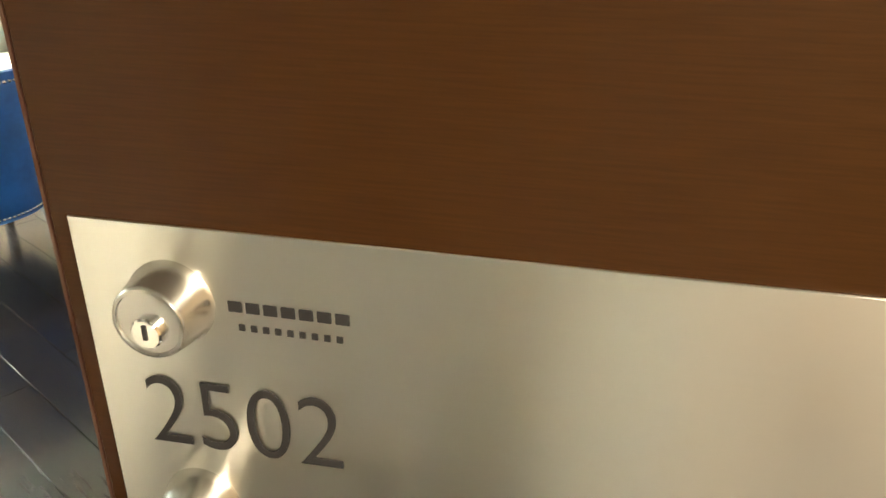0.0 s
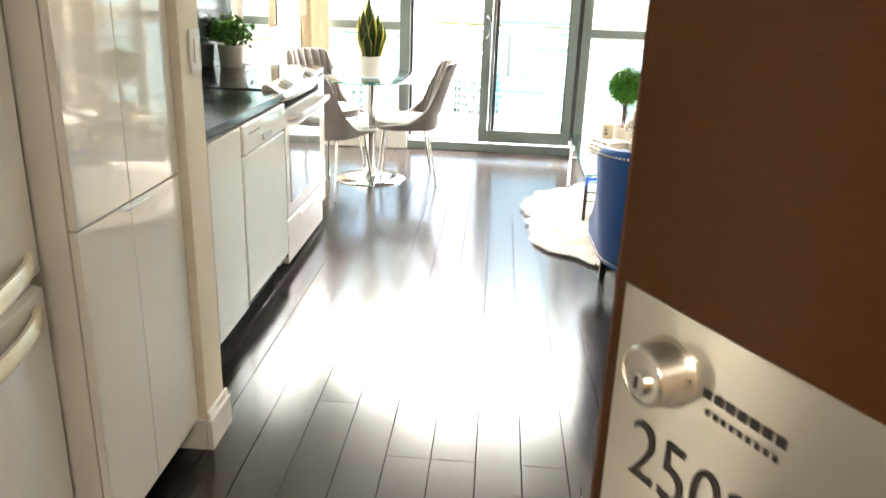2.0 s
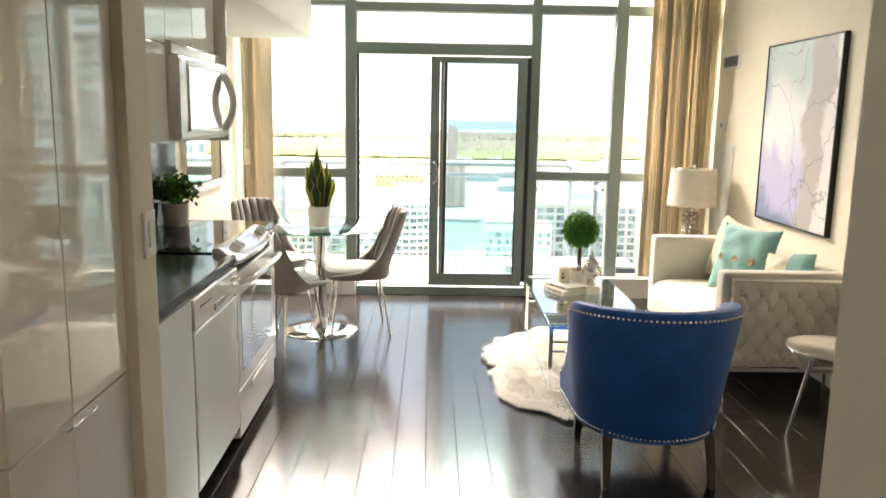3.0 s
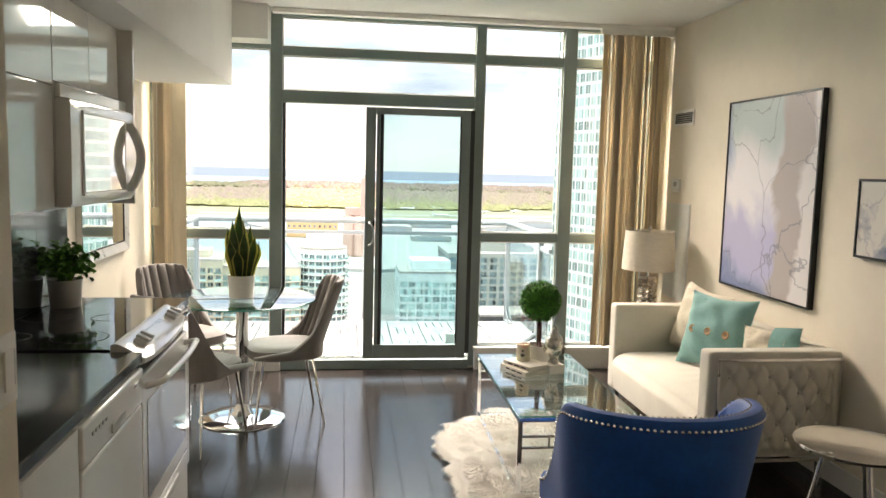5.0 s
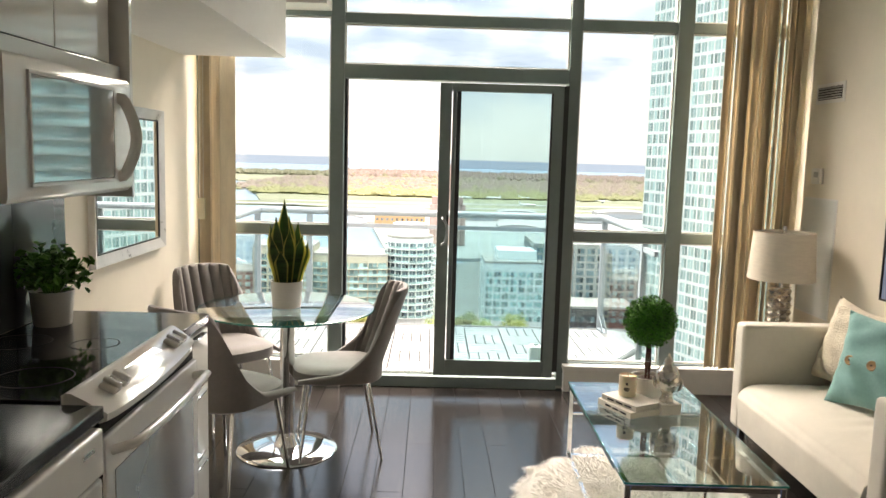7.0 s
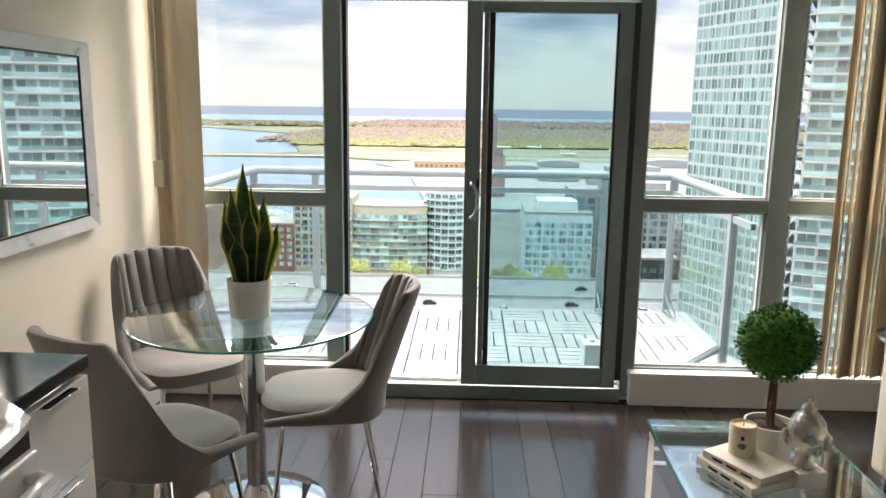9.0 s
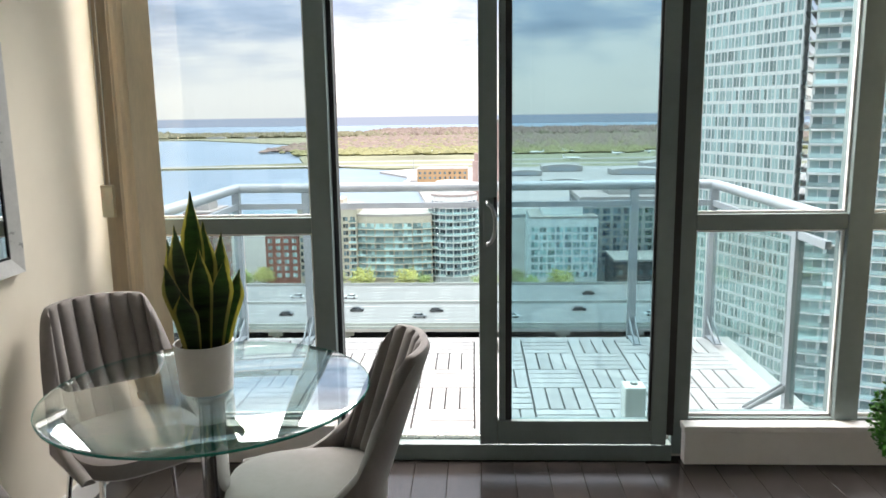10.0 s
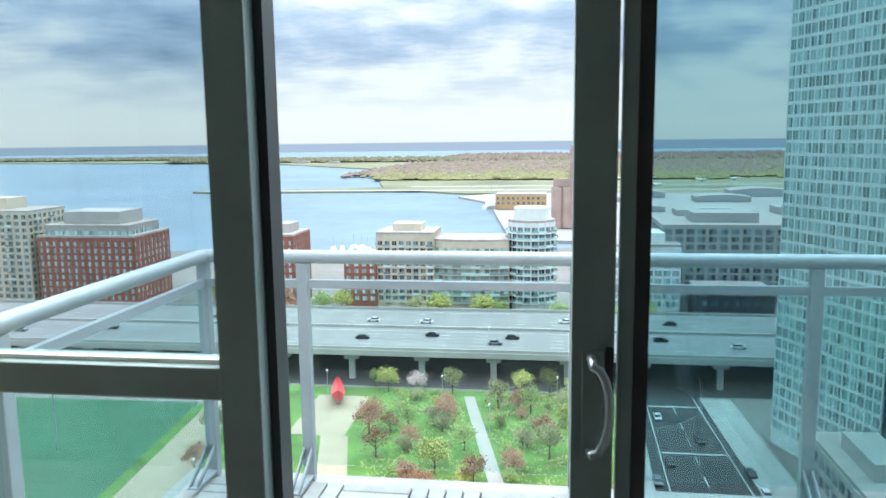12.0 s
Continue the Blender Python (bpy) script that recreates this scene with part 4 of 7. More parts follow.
def shell(bm, n, half, back, deep, front, ztop, zbot, thick, lean, channels=0, groove=0.0, tilt=0.0):
    """An upholstered horseshoe: outer and inner skin with a rounded top rim; ztop and zbot follow s."""
    rings = []
    for i in range(n + 1):
        s = -1 + 2 * i / n
        x, y, nx, ny = u_path(s, half, back, deep, front)
        zt, zb = ztop(s), zbot(s)
        ring = []
        m = 6
        rib = abs(math.sin(s * channels * math.pi / 2)) ** 0.5 if channels else 1.0

        def at(off, z):
            k = lean(s) * (z - zb)
            return (x + nx * (off + k), y + ny * (off + k) - tilt * max(0.0, z - 0.47), z)
        for j in range(m + 1):
            ring.append(at(thick / 2, zb + (zt - thick * 0.4 - zb) * j / m))
        for a in (60, 90, 120):
            ring.append(at(thick / 2 * math.cos(radians(a)), zt - thick * 0.4 + thick * 0.4 * math.sin(radians(a))))
        for j in range(m, -1, -1):
            v = j / m
            dip = groove * (1 - rib) * min(1.0, 4 * v)
            ring.append(at(-thick / 2 + dip, zb + (zt - thick * 0.4 - zb) * v))
        rings.append(ring)
    return loft(bm, rings)


def smoothstep(a, b, v):
    t = min(1, max(0, (v - a) / (b - a)))
    return t * t * (3 - 2 * t)


def dining_chair():
    c = thing("dining_chair", "grey velvet shell dining chair with slim chrome legs", "chair", group="chairs round the dining table")

    def top(s):
        return 0.872 - 0.008 * (abs(s) / 0.4) ** 2 - 0.378 * smoothstep(0.33, 0.76, abs(s)) - 0.012 * abs(s)

    def low(s):
        return 0.405 + 0.012 * abs(s)

    def lean(s):
        return -0.06 * smoothstep(0.1, 0.5, abs(s))
    part("backrest", shell(B(), 120, 0.222, -0.200, 0.105, 0.215, top, low, 0.042, lean, 17, 0.022, 0.34), velvet_grey, c, "channelled grey velvet shell back")

    def seat_at(u, v):
        a = 2 * math.pi * u
        r = v
        x, y = math.cos(a), math.sin(a)
        k = (abs(x) ** 3.2 + abs(y) ** 3.2) ** (-1 / 3.2)
        return (x * k * r * 0.214, 0.012 + y * k * r * 0.225, 0.482 - 0.030 * r ** 8 - 0.012 * (1 - r * r))
    bm = grid(B(), 48, 10, lambda u, v: seat_at(u, max(v, 0.002)), True)
    rim = [seat_at(i / 48, 1.0) for i in range(48)]
    loft(bm, [rim, [(x, y, 0.425) for x, y, z in rim], [(x * 1.0, y * 1.0, 0.404) for x, y, z in rim], [(x * 0.95, y * 0.95, 0.394) for x, y, z in rim], [(x * 0.1, y * 0.1, 0.392) for x, y, z in rim]], True, True)
    bmesh.ops.remove_doubles(bm, verts=bm.verts, dist=0.0004)
    part("seat", bm, velvet_grey, c, "plump grey velvet seat")
    for sx in (-1, 1):
        for y, yf in ((0.155, 0.205), (-0.135, -0.205)):
            bm = B()
            sweep(bm, [(sx * 0.150, y * 0.8, 0.408), (sx * 0.165, y, 0.39), (sx * 0.205, yf, 0.0)], [0.010, 0.010, 0.0075], 12)
            part("leg", bm, chrome, c)
    bm = B()
    for sx in (-1, 1):
        rod(bm, (sx * 0.15, -0.12, 0.398), (sx * 0.15, 0.13, 0.398), 0.008)
    rod(bm, (-0.15, 0.0, 0.396), (0.15, 0.0, 0.396), 0.008)
    part("seat_frame", bm, chrome, c)
    return c


chair = dining_chair()
chair.matrix_basis = pose(-0.300, 5.735, 0, 0, 0, 101.0)
copy_thing(chair, pose(-0.970, 6.080, 0, 0, 0, -135.4))
copy_thing(chair, pose(-0.770, 5.298, 0, 0, 0, -29.0))


def dining_table():
    t = thing("dining_table", "round glass dining table on a chrome pedestal", "table", (-0.560, 5.690, 0))
    bm = B()
    lathe(bm, [(0, 0.742), (0.434, 0.742), (0.440, 0.745), (0.440, 0.7515), (0.434, 0.754), (0, 0.754)], 96)
    top = part("tabletop", bm, table_glass, t, "clear round glass top")
    part("glass_rim", lathe(B(), [(0.4405, 0.7445), (0.4425, 0.7455), (0.4425, 0.7508), (0.4405, 0.7518)], 96, caps=False), glass_edge, t, "green polished glass edge")
    part("pedestal", lathe(B(), [(0.0, 0.02), (0.075, 0.02), (0.052, 0.055), (0.040, 0.09), (0.038, 0.10), (0.038, 0.715), (0.042, 0.722), (0.052, 0.728), (0.055, 0.741), (0, 0.741)], 40), chrome, t)
    part("base", lathe(B(), [(0.0, 0.0), (0.255, 0.0), (0.258, 0.004), (0.250, 0.012), (0.16, 0.022), (0.08, 0.030), (0, 0.032)], 64), chrome, t, "domed chrome foot plate")


dining_table()


def snake_leaf_mat():
    m = mat("snake_plant_leaf", (0.035, 0.085, 0.018), 0.38, vary=0.6, scale=9, stretch=(1, 1, 6), coat=0.15)
    n, l = m.node_tree.nodes, m.node_tree.links
    b = n["Principled BSDF"]
    uv, sep = n.new("ShaderNodeUVMap"), n.new("ShaderNodeSeparateXYZ")
    l.new(uv.outputs[0], sep.inputs[0])
    rampe = n.new("ShaderNodeValToRGB")
    rampe.color_ramp.elements[0].position, rampe.color_ramp.elements[0].color = 0.70, (0, 0, 0, 1)
    rampe.color_ramp.elements[1].position, rampe.color_ramp.elements[1].color = 0.80, (1, 1, 1, 1)
    mix = n.new("ShaderNodeMix")
    mix.data_type = "RGBA"
    mix.inputs["B"].default_value = (0.46, 0.44, 0.12, 1)
    old = b.inputs["Base Color"].links[0].from_socket
    l.new(sep.outputs[0], rampe.inputs["Fac"])
    l.new(rampe.outputs["Color"], mix.inputs["Factor"])
    l.new(old, mix.inputs["A"])
    l.new(mix.outputs["Result"], b.inputs["Base Color"])
    return m


def snake_plant():
    p = thing("snake_plant", "tall variegated snake plant in a white pot on the table", "plant", (-0.562, 5.672, 0.755))
    part("pot", lathe(B(), [(0, 0), (0.066, 0), (0.071, 0.004), (0.079, 0.128), (0.080, 0.137), (0.075, 0.137), (0.073, 0.115), (0, 0.115)], 40), ceramic_white, p, "plain white ceramic pot")
    part("soil", lathe(B(), [(0, 0.1155), (0.072, 0.1155), (0.05, 0.122), (0, 0.124)], 24), soil, p)
    material = snake_leaf_mat()
    rnd = random.Random(4)
    specs = [(2.5, 0.41, 0.010, 0.01), (0.9, 0.30, 0.03, 0.10), (2.0, 0.27, 0.035, 0.13), (3.1, 0.29, 0.03, 0.12), (4.0, 0.24, 0.035, 0.17), (5.1, 0.28, 0.03, 0.10), (5.8, 0.25, 0.04, 0.15), (1.5, 0.33, 0.015, 0.06), (3.6, 0.33, 0.02, 0.07), (2.6, 0.20, 0.045, 0.20), (0.3, 0.21, 0.045, 0.19), (4.6, 0.18, 0.05, 0.2)]
    for a, hgt, r0, tilt in [(a, hh * 1.08, r0, tilt) for a, hh, r0, tilt in specs]:
        bm = B()
        uvl = bm.loops.layers.uv.new("UVMap")
        twist, wmax = rnd.uniform(-0.5, 0.5), rnd.uniform(0.029, 0.034)
        n = 12
        rows = []
        for j in range(n + 1):
            v = j / n
            w = wmax * (0.55 + 0.75 * v) * (1 - smoothstep(0.62, 1.03, v)) + 0.0008
            out = r0 + tilt * hgt * v * (0.6 + 0.8 * v)
            c = Vector((math.cos(a) * out, math.sin(a) * out, 0.105 + hgt * v))
            th = a + math.pi / 2 + twist * v
            side = Vector((math.cos(th), math.sin(th), 0))
            side = (side * 0.55 + Vector((1.0 if side.x >= 0 else -1.0, 0, 0))).normalized()
            fwd = Vector((math.cos(a), math.sin(a), 0))
            row = []
            for k in range(5):
                u = k / 2 - 1
                row.append((bm.verts.new(c + side * (u * w) + fwd * (u * u * w * 0.35)), abs(u)))
            rows.append(row)
        for ra, rb in zip(rows, rows[1:]):
            for k in range(4):
                f = bm.faces.new((ra[k][0], ra[k + 1][0], rb[k + 1][0], rb[k][0]))
                for lp, val in zip(f.loops, (ra[k][1], ra[k + 1][1], rb[k + 1][1], rb[k][1])):
                    lp[uvl].uv = (val, 0)
        geom = bmesh.ops.solidify(bm, geom=bm.faces[:], thickness=0.0022)
        part("leaf", bm, material, p, "dark green blade with a yellow margin")


snake_plant()

# ---- living corner ----


def armchair():
    c = thing("armchair", "royal blue velvet barrel armchair with silver nailheads", "armchair", (1.165, 3.640, 0), 2)

    def top(s):
        return 0.785 - 0.025 * (abs(s) / 0.5) ** 2 - 0.335 * smoothstep(0.50, 0.97, abs(s))

    def low(s):
        return 0.215

    def lean(s):
        return 0.13 * (1 - smoothstep(0.35, 0.9, abs(s))) + 0.03
    half, back, deep, front, thick = 0.272, -0.315, 0.30, 0.290, 0.070
    part("back", shell(B(), 72, half, back, deep, front, top, low, thick, lean), velvet_blue, c, "curved blue velvet back and arms")

    def trims(z_of, off_extra, step, count):
        me = mesh_data("nail", lathe(B(), [(0.0068, 0), (0.0060, 0.0026), (0.0036, 0.0044), (0, 0.005)], 8, caps=False), chrome, 60)
        for i in range(count):
            s = -0.985 + 1.97 * i / (count - 1)
            x, y, nx, ny = u_path(s, half, back, deep, front)
            z = z_of(s)
            k = lean(s) * (z - 0.215) + thick / 2 + off_extra
            ob = new("nailhead", me)
            ob.parent = c
            q = Vector((nx, ny, 0)).to_track_quat("Z", "Y")
            ob.matrix_basis = Matrix.Translation((x + nx * k, y + ny * k, z)) @ q.to_matrix().to_4x4()
    trims(lambda s: top(s) - 0.034, 0.0, 0, 96)
    trims(lambda s: top(s) - 0.006, -0.056, 0, 92)
    trims(lambda s: 0.232, 0.0, 0, 86)

    def cushion(u, v):
        a = 2 * math.pi * u
        x, y = math.cos(a), math.sin(a)
        k = (abs(x) ** 4 + abs(y) ** 4) ** -0.25
        return (x * k * v * 0.228, 0.03 + y * k * v * 0.275, 0.455 - 0.05 * v ** 7 + 0.012 * (1 - v * v))
    bm = grid(B(), 48, 8, lambda u, v: cushion(u, max(v, 0.002)), True)
    rim = [cushion(i / 48, 1.0) for i in range(48)]
    loft(bm, [rim, [(x, y, 0.34) for x, y, z in rim]], True, True)
    part("seat_cushion", bm, velvet_blue, c)
    part("seat_rail", span(B(), (-0.232, -0.26, 0.215), (0.232, 0.285, 0.338), 0.015, 3), velvet_blue, c)
    for sx in (-1, 1):
        for y, yf in ((0.235, 0.245), (-0.235, -0.300)):
            bm = B()
            loft(bm, [[(sx * 0.215 + dx, y + dy, 0.222) for dx, dy in ((-0.022, -0.022), (0.022, -0.022), (0.022, 0.022), (-0.022, 0.022))],
                      [(sx * 0.225 + dx, yf + dy, 0.0) for dx, dy in ((-0.014, -0.014), (0.014, -0.014), (0.014, 0.014), (-0.014, 0.014))]])
            part("leg", bm, dark_leg, c, "dark tapered wooden leg")


armchair()


def sofa():
    s = thing("sofa", "cream upholstered loveseat with tufted outer arms", "sofa")
    x0, x1, y0, y1 = 1.820, 2.530, 4.460, 5.880
    arm = 0.115
    part("base", span(B(), (x0 + 0.012, y0 + arm + 0.002, 0.130), (x1 - 0.13, y1 - arm - 0.002, 0.200), 0.02, 3), sofa_cream, s)
    for ya, yb in ((y0, y0 + arm), (y1 - arm, y1)):
        part("arm", span(B(), (x0, ya, 0.130), (x1, yb, 0.700), 0.028, 4), sofa_cream, s, "padded cream arm")
    part("backrest", span(B(), (x1 - 0.125, y0 + arm + 0.002, 0.140), (x1 - 0.003, y1 - arm - 0.002, 0.700), 0.028, 4), sofa_cream, s)

    def seat(u, v):
        x, y = u * 2 - 1, v * 2 - 1
        e = max(abs(x), abs(y))
        wr = 0.0045 * math.sin(34 * y + 7 * x * y) * math.exp(-9 * (y + 0.30) ** 2 - 2.5 * (x - 0.35) ** 2)
        return (x0 - 0.004 + 0.292 + x * 0.292, (y0 + y1) / 2 + y * ((y1 - y0) / 2 - arm - 0.004), 0.398 + 0.026 * (1 - x * x) * (1 - y ** 4) - 0.050 * max(0.0, -x) ** 9 - 0.016 * e ** 14 + wr)
    bm = grid(B(), 28, 90, seat)
    edge = [seat(i / 28, 0) for i in range(28)] + [seat(1, j / 90) for j in range(90)] + [seat(1 - i / 28, 1) for i in range(28)] + [seat(0, 1 - j / 90) for j in range(90)]
    loft(bm, [edge, [(x - 0.008 * (x < x0 + 0.02), y, 0.30) for x, y, z in edge], [(x, y, 0.205) for x, y, z in edge], [(x + 0.004, y, 0.150) for x, y, z in edge]], True, True)
    bmesh.ops.remove_doubles(bm, verts=bm.verts, dist=0.0004)
    part("seat_cushion", bm, sofa_cream, s, "cream bench seat with slight creases")
    # tufted panels on the outer arm faces, in chrome-trimmed frames
    for sign, yy in ((-1, y0), (1, y1)):
        xa, xb, za, zb = x0 + 0.055, x1 - 0.02, 0.175, 0.655
        cols, rows = 6, 6
        dx, dz = (xb - xa) / cols, (zb - za) / rows

        def tuft(u, v):
            x, z = xa + (xb - xa) * u, za + (zb - za) * v
            best = 9.0
            for r in range(-1, rows + 2):
                off = dx / 2 if r % 2 else 0
                cz = za + r * dz
                ci = round((x - xa - off) / dx)
                cx = xa + off + ci * dx
                best = min(best, math.hypot((x - cx) / dx, (z - cz) / dz))
            fx, fz = (x - xa) / dx, (z - za) / dz
            crease = min(abs(math.sin(math.pi * (fx + fz / 2))), abs(math.sin(math.pi * (fx - fz / 2))))
            puff = 0.012 * math.sin(min(1, crease * 1.3) * math.pi / 2) - 0.018 * math.exp(-(best / 0.22) ** 2)
            edge = min(1, 12 * min(u, 1 - u, v, 1 - v))
            return (x, yy + sign * (0.003 + edge * (0.010 + puff)), z)
        bm = grid(B(), 90, 56, tuft)
        part("tufted_panel", bm, sofa_cream, s, "diamond-tufted cream panel", angle=80)
        me = mesh_data("tuft_button", lathe(B(), [(0.010, 0), (0.008, 0.004), (0, 0.006)], 10, caps=False), sofa_cream, 60)
        for r in range(1, rows):
            off = dx / 2 if r % 2 else 0
            for ci in range(cols + 1):
                cx = xa + off + ci * dx
                if xa + 0.02 < cx < xb - 0.02:
                    ob = new("tuft_button", me)
                    ob.parent = s
                    ob.matrix_basis = pose(cx, yy + sign * 0.002, za + r * dz, 90 if sign < 0 else -90, 0, 0)
        bm = B()
        w = 0.014
        for lo, hi in (((xa - w, za - w), (xb + w, za)), ((xa - w, zb), (xb + w, zb + w)), ((xa - w, za), (xa, zb)), ((xb, za), (xb + w, zb))):
            span(bm, (lo[0], yy + sign * 0.001, lo[1]), (hi[0], yy + sign * 0.012, hi[1]), 0.002)
        part("trim_frame", bm, chrome, s, "thin polished metal trim")
    for x in (x0 + 0.05, x1 - 0.06):
        for y in (y0 + 0.05, y1 - 0.05):
            part("leg", span(B(), (x - 0.015, y - 0.015, 0), (x + 0.015, y + 0.015, 0.132), 0.003), chrome, s)


sofa()


def pillow(name, label, size, material, at, rot, puff=0.075, two=None):
    p = thing(name, label, "pillow", group="sofa pillows")
    p.matrix_basis = Matrix.Translation(at) @ Euler([radians(a) for a in rot]).to_matrix().to_4x4()
    bm = B()
    n = 18

    def side(sg):
        def f(u, v):
            x, y = u * 2 - 1, v * 2 - 1
            h = ((1 - x * x) * (1 - y * y)) ** 0.45
            pinch = 1 - 0.13 * (1 - abs(x) ** 1.6) * abs(y) ** 2
            pin2 = 1 - 0.11 * (1 - abs(y) ** 1.6) * abs(x) ** 2
            fold = (0.006 * math.sin(9 * x + 4 * y) + 0.007 * math.sin(7 * y - 11 * x * y + 2)) * h
            return (x * size / 2 * pin2, sg * (puff * h + fold), y * size / 2 * pinch)
        return f
    grid(bm, n, n, side(-1))
    grid(bm, n, n, side(1))
    bmesh.ops.remove_doubles(bm, verts=bm.verts, dist=0.0005)
    part("cushion", bm, material, p)
    return p


p = pillow("throw_pillow", "teal linen pillow with three wooden buttons on the sofa", 0.46, pillow_teal, (2.235, 5.215, 0.635), (-18, 0, -64))
for k in (-1, 0, 1):
    b = part("button", lathe(B(), [(0.024, 0), (0.024, 0.004), (0.021, 0.008), (0.014, 0.006), (0, 0.006)], 24), button_wood, p, "round brown wooden button")
    b.matrix_basis = pose(0.115 * k, -0.078 + 0.010 * abs(k), -0.01, 90, 0, 0)
    part("button_holes", lathe(B(), [(0.004, 0.0062), (0.004, 0.0075), (0, 0.0078)], 8), ink, b)
pillow("throw_pillow", "cream knitted pillow leaning on the sofa back", 0.45, pillow_cream, (2.300, 5.555, 0.630), (-14, 6, -78))
p = pillow("throw_pillow", "small cream and teal pillow against the sofa back", 0.36, pillow_cream, (2.325, 4.790, 0.580), (-16, -8, -66), 0.065)
bm = grid(B(), 10, 16, lambda u, v: (0.182 - 0.150 * u, -0.004 - 0.068 * ((1 - (0.98 - 0.83 * u) ** 2) * (1 - (v * 1.96 - 0.98) ** 2)) ** 0.45, (v * 2 - 1) * 0.176 * (1 - 0.03 * u)))
part("teal_band", bm, pillow_teal, p, "teal linen end of the pillow")


def coffee_table():
    t = thing("coffee_table", "glass coffee table with a chrome lattice frame", "table", (1.165, 5.020, 0), -0.8)
    hx, hy, z = 0.288, 0.605, 0.412
    b = 0.022
    for sx in (-1, 1):
        for sy in (-1, 1):
            part("leg", span(B(), (sx * (hx - b), sy * (hy - b), 0), (sx * hx, sy * hy, z - 0.012), 0.002), chrome, t)
    rails = []
    for zz in (z - 0.034, 0.012):
        for sx in (-1, 1):
            rails.append(((sx * (hx - b), -hy + b, zz), (sx * hx, hy - b, zz + b)))
        for sy in (-1, 1):
            rails.append(((-hx + b, sy * (hy - b), zz), (hx - b, sy * hy, zz + b)))
    for lo, hi in rails:
        part("rail", span(B(), lo, hi, 0.002), chrome, t)
    # fretwork at both ends and a bar grid under the glass
    for sy in (-1, 1):
        y0, y1 = (sy * hy - sy * b, sy * hy)
        for zz in (0.245, 0.300):
            part("fret", span(B(), (-hx + b, y0 + sy * 0.004, zz), (hx - b, y1 - sy * 0.006, zz + 0.010), 0.001, 1), chrome, t)
        for x in (-0.135, 0.0, 0.135):
            part("fret", span(B(), (x - 0.005, y0 + sy * 0.0045, 0.246 if abs(x) > 0.01 else 0.311), (x + 0.005, y1 - sy * 0.0065, z - 0.036 if abs(x) < 0.01 else 0.299), 0.001, 1), chrome, t)
    for x in (-0.095, 0.095):
        part("bar", span(B(), (x - 0.006, -hy + b, z - 0.030), (x + 0.006, hy - b, z - 0.018), 0.001, 1), chrome, t)
    for y in (-0.30, 0.0, 0.30):
        part("bar", span(B(), (-hx + b, y - 0.006, z - 0.0295), (hx - b, y + 0.006, z - 0.0185), 0.001, 1), chrome, t)
    part("glass_top", span(B(), (-hx - 0.004, -hy - 0.004, z - 0.010), (hx + 0.004, hy + 0.004, z), 0.002), table_glass, t, "clear rectangular glass top")
    bm = B()
    for lo, hi in (((-hx - 0.0055, -hy - 0.0055), (hx + 0.0055, -hy - 0.0045)), ((-hx - 0.0055, hy + 0.0045), (hx + 0.0055, hy + 0.0055)), ((-hx - 0.0055, -hy - 0.0044), (-hx - 0.0045, hy + 0.0044)), ((hx + 0.0045, -hy - 0.0044), (hx + 0.0055, hy + 0.0044))):
        span(bm, (*lo, z - 0.0085), (*hi, z - 0.0015))
    part("glass_rim", bm, glass_edge, t, "green polished glass edge")


coffee_table()
TZ = 0.4125


def topiary():
    p = thing("topiary", "clipped boxwood ball tree in a ribbed white pot", "plant", (1.195, 5.335, TZ))
    part("pot", lathe(B(), [(0, 0), (0.060, 0), (0.064, 0.004), (0.077, 0.118), (0.078, 0.126), (0.072, 0.126), (0.070, 0.108), (0, 0.108)], 96, lobes=32, depth=0.012), ceramic_white, p, "ribbed white ceramic pot")
    part("soil", lathe(B(), [(0, 0.1085), (0.069, 0.1085), (0.05, 0.115), (0, 0.117)], 24), soil, p)
    for k in range(4):
        a = k * 1.57 + 0.4
        part("stem", sweep(B(), [(0.012 * math.cos(a), 0.012 * math.sin(a), 0.105), (0.010 * math.cos(a + 0.8), 0.010 * math.sin(a + 0.8), 0.19), (0.009 * math.cos(a + 1.6), 0.009 * math.sin(a + 1.6), 0.30)], 0.0045, 7), stem_brown, p)
    rnd = random.Random(8)
    c = Vector((0, 0, 0.385))
    core = B()
    bmesh.ops.create_icosphere(core, subdivisions=3, radius=0.104, matrix=Matrix.Translation(c))
    for v in core.verts:
        v.co = c + (v.co - c) * rnd.uniform(0.94, 1.04)
    part("core", core, leaf_box, p)
    s = Soup()
    for k in range(3600):
        d = Vector((rnd.gauss(0, 1), rnd.gauss(0, 1), rnd.gauss(0, 1))).normalized()
        r = 0.104 + rnd.uniform(-0.004, 0.020)
        pos = c + d * r
        u = (d * rnd.uniform(0.3, 1.0) + Vector((rnd.gauss(0, 1), rnd.gauss(0, 1), rnd.gauss(0, 1))) * 0.5).normalized()
        v = u.cross(d + Vector((0.01, 0.02, 0))).normalized()
        q = 0.0075 * rnd.uniform(0.7, 1.3)
        s.quad(tuple(pos - u * q), tuple(pos + v * q * 0.5 + d * 0.0008), tuple(pos + u * q), tuple(pos - v * q * 0.5 + d * 0.0008))
    s.make("foliage", leaf_box, p, "dense glossy green boxwood leaves", "stuff")


topiary()


